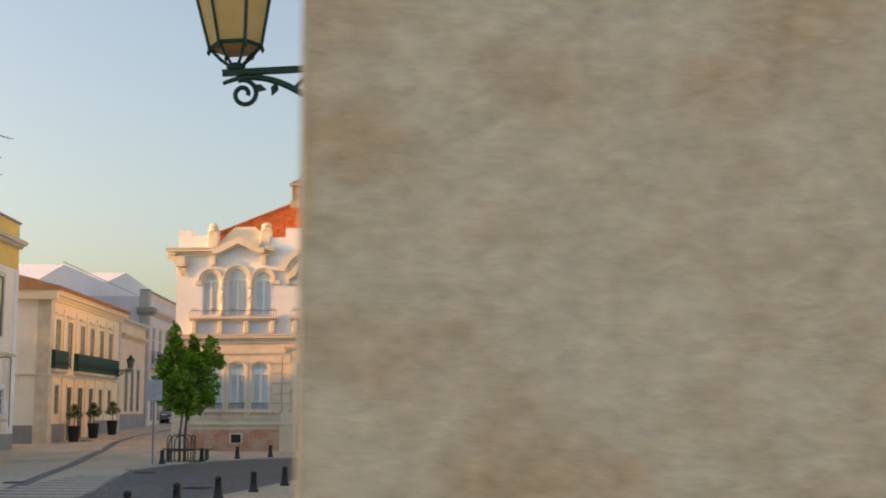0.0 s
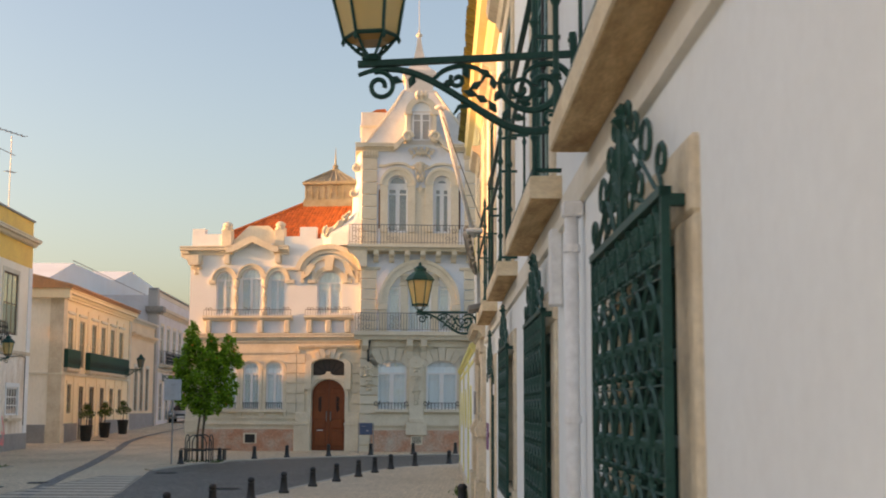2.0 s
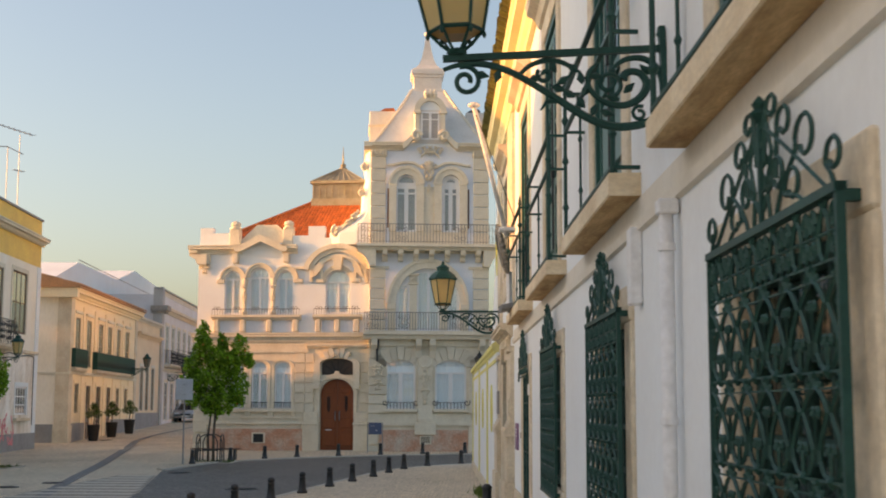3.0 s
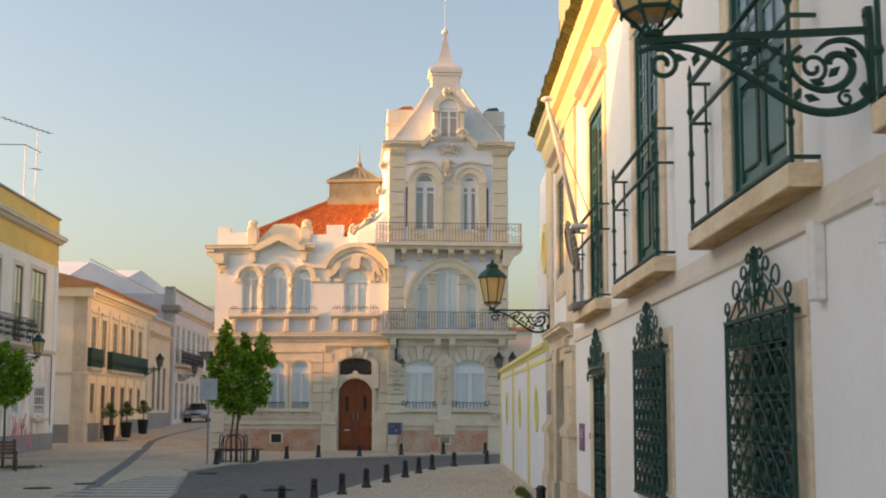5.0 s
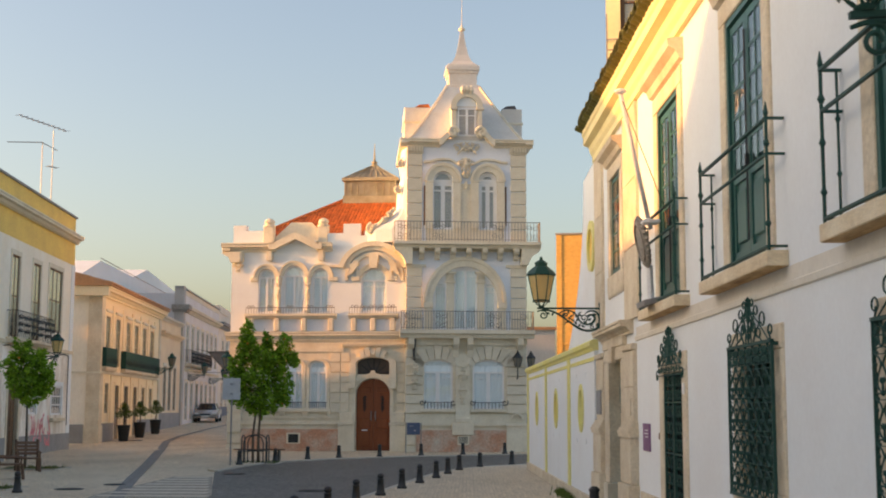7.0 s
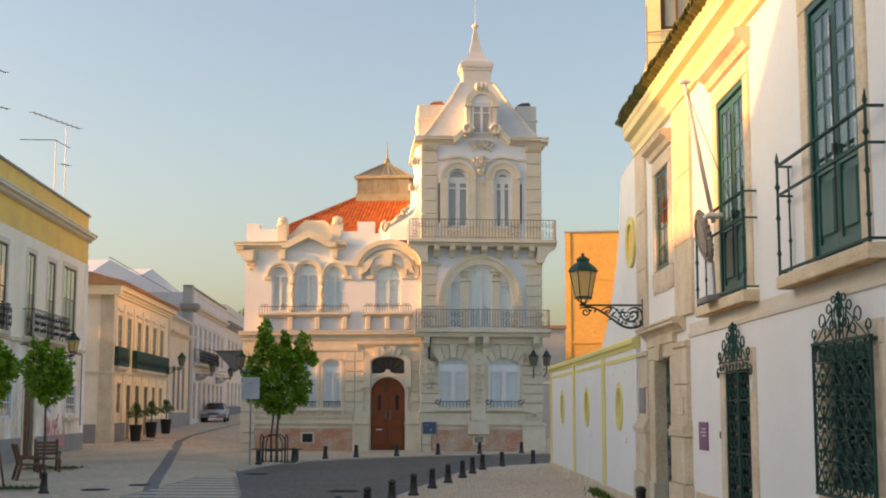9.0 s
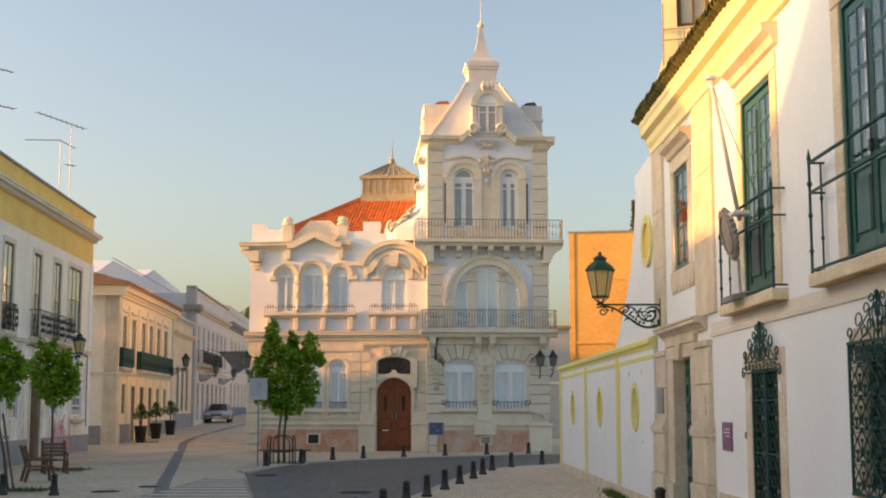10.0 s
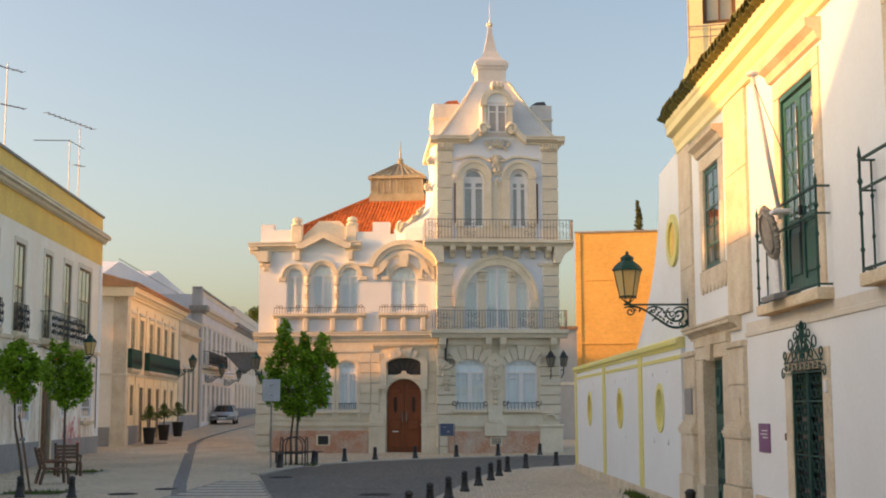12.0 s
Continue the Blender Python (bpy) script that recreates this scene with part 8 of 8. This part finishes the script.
tube(bm, [(0.14, 0, 0), (-0.21, 0, 1.9)], 0.028, 6)
part("pole", bm, M_BENCH, stake)
part("tie", lathe(bmesh.new(), [(0.07, 1.28), (0.07, 1.36)], -0.11, 0, 8), M_GREY_METAL, stake)


def tree_pit(x, y, w, d):
    t = thing("tree_pit", pose(x, y, level(x, y) + 0.004), "square bed of dark soil with weeds round a tree", "tree pit", "tree pits")
    part("edging", boxes((-w, w, -d - 0.08, -d, -0.05, 0.03), (-w, w, d, d + 0.08, -0.05, 0.03), (-w - 0.08, -w, -d - 0.08, d + 0.08, -0.05, 0.03), (w, w + 0.08, -d - 0.08, d + 0.08, -0.05, 0.03)), M_KERB, t)
    part("soil", boxes((-w, w, -d, d, -0.05, 0.018)), M_SOIL, t)
    bm = bmesh.new()
    rng = random.Random(int(x * -10))
    for _ in range(260):
        a, b = rng.uniform(-w, w), rng.uniform(-d, d)
        h = rng.uniform(0.04, 0.14)
        q = [bm.verts.new(p) for p in ((a - 0.012, b, 0.01), (a + 0.012, b, 0.01), (a + rng.uniform(-0.05, 0.05), b + rng.uniform(-0.05, 0.05), h))]
        bm.faces.new(q)
    tagged(part("grass", bm, M_GRASS, t), kind="stuff")


tree_pit(-11.2, 49.2, 0.75, 0.7)
tree_pit(-17.8, 44.1, 0.9, 0.8)
tree_pit(-15.5, 33.6, 0.75, 0.7)
# iron hoops round the palace tree
guard = thing("tree_guard", pose(-11.25, 49.0, -0.25), "dark iron hoop guard round an orange tree", "tree guard")
for k in range(4):
    bm = bmesh.new()
    a = math.pi / 2 * k
    c, s = math.cos(a), math.sin(a)
    r, w = 0.45, 0.36
    pts = [(-w, 0.0), (-w, 0.75), (-w * 0.8, 0.93), (-w * 0.4, 1.02), (w * 0.4, 1.02), (w * 0.8, 0.93), (w, 0.75), (w, 0.0)]
    tube(bm, [(p * c - -r * s, p * s + -r * c, q) for p, q in pts], 0.022, 6)
    tube(bm, [(-w * c + r * s, -w * s - r * c, 0.45), (w * c + r * s, w * s - r * c, 0.45)], 0.018, 6)
    part("hoop", bm, M_DARK_IRON, guard)
bench2 = thing("bench", pose(-11.35, 50.6, -0.22), "low dark slatted bench behind the tree", "bench")
for k in range(4):
    part("slat", boxes((-0.95, 0.95, -0.25 + 0.13 * k, -0.15 + 0.13 * k, 0.4, 0.44)), M_BENCH, bench2)
for x in (-0.75, 0.75):
    part("leg", boxes((x - 0.03, x + 0.03, -0.22, 0.22, 0, 0.4)), M_DARK_IRON, bench2)


# bollards
def bollard_at(x, y, z):
    t = thing("bollard", pose(x, y, z), "short black cast-iron bollard with a ball top", "bollard", "bollards along the kerbs")
    part("post", lathe(bmesh.new(), [(0.125, 0.0), (0.125, 0.05), (0.1, 0.07), (0.085, 0.2), (0.07, 0.34), (0.085, 0.35), (0.085, 0.375), (0.06, 0.385)], n=12), M_DARK_IRON, t, smooth=True)
    part("ball", lathe(bmesh.new(), [(0.05, 0.38), (0.075, 0.41), (0.08, 0.45), (0.065, 0.485), (0.02, 0.505)], n=12), M_DARK_IRON, t, smooth=True)
    return t


first = bollard_at(-1.82, 48.3, -0.235)
for x, y in ((-2.99, 46.34), (-3.69, 43.95), (-4.03, 41.41), (-4.33, 38.98), (-4.71, 36.38), (-5.07, 33.97), (-5.43, 31.33), (-5.78, 28.8), (-6.1, 26.2), (-6.4, 23.6)):
    copy_thing(first, pose(x, y, -0.235))
for x, y in ((-11.48, 47.0), (-10.62, 49.75), (-9.72, 52.3), (-8.66, 54.04), (-7.11, 55.6), (-5.42, 57.0), (-3.63, 58.3), (-1.76, 59.35)):
    copy_thing(first, pose(x, y, -0.225))
for x, y in ((-14.2, 32.2), (-15.45, 32.3)):
    copy_thing(first, pose(x, y, -0.27))


# wooden chairs on the square
def square_chair(x, y, turn):
    t = thing("park_chair", pose(x, y, level(x, y) + 0.002, 0, 0, turn), "weathered brown wooden park chair on the paving", "chair", "chairs on the square")
    for k in range(5):
        part("seat_slat", boxes((-0.34, 0.34, -0.34 + 0.125 * k, -0.225 + 0.125 * k, 0.4, 0.44)), M_BENCH, t)
    for k in range(4):
        bm = boxes((-0.34, 0.34, -0.012, 0.012, 0.52 + 0.11 * k, 0.61 + 0.11 * k))
        for v in bm.verts:
            v.co.y += 0.3 + (v.co.z - 0.5) * 0.3
        part("back_slat", bm, M_BENCH, t)
    for x0 in (-0.33, 0.33):
        bm = bmesh.new()
        tube(bm, [(x0, -0.36, 0.0), (x0, -0.32, 0.42)], 0.045, 4)
        part("front_leg", bm, M_BENCH, t)
        bm = bmesh.new()
        tube(bm, [(x0, 0.42, 0.0), (x0, 0.3, 0.45), (x0, 0.46, 1.0)], 0.045, 4)
        part("back_leg", bm, M_BENCH, t)
        bm = bmesh.new()
        tube(bm, [(x0, -0.42, 0.6), (x0, 0.36, 0.64)], 0.042, 4)
        tube(bm, [(x0, -0.28, 0.42), (x0, -0.3, 0.62)], 0.024, 4)
        part("arm", bm, M_BENCH, t)


square_chair(-16.45, 37.9, 118)
square_chair(-17.4, 42.3, 25)

# road sign seen from behind, blue notice board, planters
sign = thing("road_sign", pose(-11.73, 46.6, -0.25), "grey road sign plate on a thin steel pole, seen from behind", "road sign")
bm = bmesh.new()
tube(bm, [(0, 0, 0), (0, 0, 3.1)], 0.03, 8)
part("pole", bm, M_GREY_METAL, sign)
part("plate", soft_box(-0.32, 0.3, -0.06, -0.035, 2.3, 3.05, 0.01), M_SIGN_BACK, sign)
for z in (2.5, 2.85):
    part("clamp", boxes((-0.06, 0.06, -0.06, 0.05, z - 0.02, z + 0.02)), M_GREY_METAL, sign)
board = thing("notice_board", pose(-5.86, 59.6, -0.22), "small blue notice board on two thin posts", "notice board")
part("panel", soft_box(-0.3, 0.3, -0.02, 0.02, 0.82, 1.36, 0.01), M_BLUE_SIGN, board)
part("lettering", boxes((0.03, 0.1, -0.024, -0.021, 0.98, 1.03), (-0.2, -0.02, -0.024, -0.021, 1.2, 1.215)), M_SIGN_BACK, board, "unreadable pale marks")
for x in (-0.34, 0.34):
    bm = bmesh.new()
    tube(bm, [(x, 0, 0), (x, 0, 1.36)], 0.022, 6)
    part("post", bm, M_GREY_METAL, board)


def planter(u, seed):
    m = F_LEFT @ pose(u, -0.85, 0)
    p = m.translation
    t = thing("planter", pose(p.x, p.y, level(p.x, p.y)) @ Matrix.Scale(0.88, 4), "tall black planter with a small bushy tree", "planter", "planters along the cream house")
    part("pot", lathe(bmesh.new(), [(0.24, 0.0), (0.27, 0.05), (0.36, 0.85), (0.38, 0.9), (0.34, 0.92), (0.32, 0.86)], n=14), M_POT, t, smooth=True)
    part("soil", lathe(bmesh.new(), [(0.33, 0.8), (0.33, 0.86)], n=14), M_SOIL, t)
    bm = bmesh.new()
    tube(bm, [(0, 0, 0.85), (0.03, 0, 1.3), (0, 0, 1.9)], [0.035, 0.03, 0.015], 6)
    part("trunk", bm, M_BARK, t)
    rng = random.Random(seed)
    bm = bmesh.new()
    for c, r in (((0, 0, 1.75), (0.38, 0.38, 0.3)), ((-0.2, 0, 1.5), (0.32, 0.3, 0.25)), ((0.22, 0, 1.55), (0.32, 0.3, 0.28)), ((0, 0, 2.0), (0.22, 0.22, 0.2))):
        leaves(bm, c, r, 200, 0.06, rng, 0.2)
    tagged(part("foliage", bm, M_LEAF_OLIVE, t), kind="stuff")


for k, u in enumerate((7.95, 12.3, 17.1)):
    planter(u, 40 + k)


# lamps on the palace tower, standing off the wall on short brackets
def post_lamp(m, label):
    t = thing("street_lamp", m, label, "street lamp", "bracket lamps")
    bm = bmesh.new()
    tube(bm, [(0, 0.0, -0.55), (0, -0.2, -0.5), (0, -0.32, -0.3), (0, -0.32, 0.0)], 0.028, 6)
    tube(bm, [(0, 0.0, -0.2), (0, -0.3, -0.15)], 0.02, 6)
    part("bracket", bm, M_DARK_IRON, t)
    part("lantern", lathe(bmesh.new(), [(0.12, 0.0), (0.21, 0.42)], 0, -0.32, 6), M_SMOKED, t, "six-sided smoky glass lantern")
    part("cap", lathe(bmesh.new(), [(0.24, 0.42), (0.24, 0.45), (0.13, 0.58), (0.1, 0.65), (0.04, 0.72), (0.01, 0.8)], 0, -0.32, 6), M_DARK_IRON, t)
    bm = bmesh.new()
    for k in range(6):
        a = math.pi / 3 * k
        tube(bm, [(0.125 * math.cos(a), -0.32 + 0.125 * math.sin(a), 0), (0.215 * math.cos(a), -0.32 + 0.215 * math.sin(a), 0.42)], 0.014, 4)
    part("frame", bm, M_DARK_IRON, t)


post_lamp(F_TOWER @ pose(5.2, -0.05, 3.7), "iron wall lantern with smoky glass on the palace tower")
post_lamp(F_TOWER @ pose(5.68, 0.9, 3.75, 0, 0, 90), "iron wall lantern with smoky glass round the tower corner")


# a pale tree crown over the roofs at the end of the street
ft = thing("far_tree", pose(-29.6, 150, 1.6), "olive-brown tree crown behind the last roofs of the street", "tree")
bm = bmesh.new()
tube(bm, [(0, 0, 0), (0.2, 0, 5), (0.1, 0, 9)], [0.35, 0.25, 0.1], 7)
part("trunk", bm, M_BARK, ft)
bm = bmesh.new()
rng = random.Random(60)
for c, r in (((0, 0, 10), (2.2, 2.0, 1.6)), ((-1.6, 0, 9), (1.6, 1.5, 1.3)), ((1.7, 0, 9.2), (1.7, 1.5, 1.3)), ((0.6, 0, 11.2), (1.2, 1.2, 0.9))):
    leaves(bm, c, r, 900, 0.16, rng, 0.2)
tagged(part("crown", bm, M_GRASS, ft), kind="stuff")


# parked cars
def parked_car(x, y, z, turn, paint, label):
    t = thing("car", pose(x, y, z, 0, 0, turn), label, "car", "parked cars")
    side = [(-2.02, 0.26), (-2.1, 0.45), (-2.06, 0.62), (-1.85, 0.74), (-1.1, 0.86), (0.9, 0.92), (1.75, 0.9), (2.0, 0.8), (2.05, 0.52), (2.02, 0.28)]
    bm = bmesh.new()
    rows = []
    for k, w in enumerate((0.84, 0.87, 0.87, 0.84)):
        yy = (-w, -w * 0.98, w * 0.98, w)[k]
        rows.append([bm.verts.new((yy, px, pz + (0.04 if k in (1, 2) else 0))) for px, pz in side])
    for a, b in zip(rows, rows[1:]):
        for k in range(len(side)):
            bm.faces.new((a[k], a[(k + 1) % len(side)], b[(k + 1) % len(side)], b[k]))
    bm.faces.new(rows[0])
    bm.faces.new(rows[-1][::-1])
    bmesh.ops.bevel(bm, geom=bm.edges[:], offset=0.03, segments=2, affect="EDGES")
    part("body", bm, paint, t, smooth=True)
    bm = bmesh.new()
    cab = [(-1.2, 0.85, 0.76), (-0.35, 1.34, 0.56), (0.9, 1.37, 0.56), (1.7, 0.9, 0.72)]
    lo = [[bm.verts.new((e * w, px, pz)) for px, pz, w in cab] for e in (-1, 1)]
    for k in range(3):
        bm.faces.new((lo[0][k], lo[0][k + 1], lo[1][k + 1], lo[1][k]))
    bm.faces.new(lo[0])
    bm.faces.new(lo[1][::-1])
    bm.faces.new((lo[0][0], lo[0][3], lo[1][3], lo[1][0]))
    part("window_glass", bm, M_CAR_GLASS, t)
    part("roof_panel", soft_box(-0.57, 0.57, -0.38, 0.95, 1.34, 1.4, 0.025, 2), paint, t)
    for e in (-1, 1):
        bm = bmesh.new()
        tube(bm, [(e * 0.76, -1.16, 0.87), (e * 0.56, -0.35, 1.37)], 0.035, 5)
        part("pillar", bm, paint, t)
        bm = bmesh.new()
        tube(bm, [(e * 0.72, 1.7, 0.91), (e * 0.56, 0.92, 1.38)], 0.045, 5)
        part("pillar", bm, paint, t)
        part("headlight", soft_box(e * 0.48, e * 0.82, -2.1, -1.9, 0.58, 0.7, 0.03), M_WHITE_WOOD, t)
        part("tail_light", soft_box(e * 0.62, e * 0.84, 1.98, 2.07, 0.7, 0.88, 0.02), M_RED, t)
        for py in (-1.25, 1.3):
            bm = bmesh.new()
            prism(bm, [(py + 0.3 * math.cos(a * math.pi / 9), 0.3 + 0.3 * math.sin(a * math.pi / 9)) for a in range(18)], e * 0.68, e * 0.88, axis="x")
            wheel = part("wheel", bm, M_RUBBER, t)
            bm = bmesh.new()
            prism(bm, [(py + 0.19 * math.cos(a * math.pi / 9), 0.3 + 0.19 * math.sin(a * math.pi / 9)) for a in range(18)], e * 0.87, e * 0.89, axis="x")
            part("rim", bm, M_GREY_METAL, wheel)
        part("mirror", soft_box(e * 0.8, e * 0.98, -0.75, -0.6, 0.95, 1.08, 0.03), paint, t)
    part("plate", boxes((-0.26, 0.26, -2.125, -2.05, 0.38, 0.48)), M_WHITE_WOOD, t, "pale blank plate")
    part("grille", soft_box(-0.36, 0.36, -2.13, -2.02, 0.52, 0.62, 0.01), M_CAR_GLASS, t)


parked_car(-22.7, 97.0, level(-22.7, 96), 6, M_CAR, "silver hatchback parked in the side street")
parked_car(3.85, 112.0, -0.27, -4, M_CAR_DARK, "dark car parked in the far street")

# canvas sail over the side street
bm = bmesh.new()
n = 8
c = [Vector((-22.6, 95.5, 5.9)), Vector((-19.6, 98.5, 6.1)), Vector((-19.9, 96.0, 5.2)), Vector((-20.9, 94.5, 4.3))]
rows = [[bm.verts.new((c[0].lerp(c[1], i / n)).lerp(c[3].lerp(c[2], i / n), j / n) + Vector((0, 0, -0.3 * math.sin(math.pi * i / n) * math.sin(math.pi * j / n)))) for i in range(n + 1)] for j in range(n + 1)]
for j in range(n):
    for i in range(n):
        bm.faces.new((rows[j][i], rows[j][i + 1], rows[j + 1][i + 1], rows[j + 1][i]))
bmesh.ops.solidify(bm, geom=bm.faces[:], thickness=0.02)
solid("shade_sail", bm, M_AWNING, Matrix(), "grey canvas shade sail hung across the side street", "awning", smooth=True)
# ropes that carry the sail
bm = bmesh.new()
for a, b in ((c[0], (-24.0, 96.0, 6.2)), (c[1], (-14.8, 98.0, 6.6)), (c[3], (-24.0, 95.0, 4.4))):
    tube(bm, [a, b], 0.015, 4)
solid("sail_rope", bm, M_DARK_IRON, Matrix(), "thin ropes tied to the shade sail", "rope")

# weeds at the foot of the garden wall and scattered in the joints
bm = bmesh.new()
rng = random.Random(77)
for _ in range(420):
    s, o = rng.gauss(31.5, 0.8), 0.16 + abs(rng.gauss(0, 0.1))
    p = F_RIGHT @ Vector((s, o, G0 + 0.035))
    h = rng.uniform(0.04, 0.16)
    q = [bm.verts.new(p + Vector(d)) for d in ((-0.015, 0, 0), (0.015, 0, 0), (rng.uniform(-0.08, 0.08), rng.uniform(-0.08, 0.08), h))]
    bm.faces.new(q)
tagged(solid("weeds", bm, M_GRASS, Matrix(), "tuft of green weeds at the wall foot", "weeds"), kind="stuff")
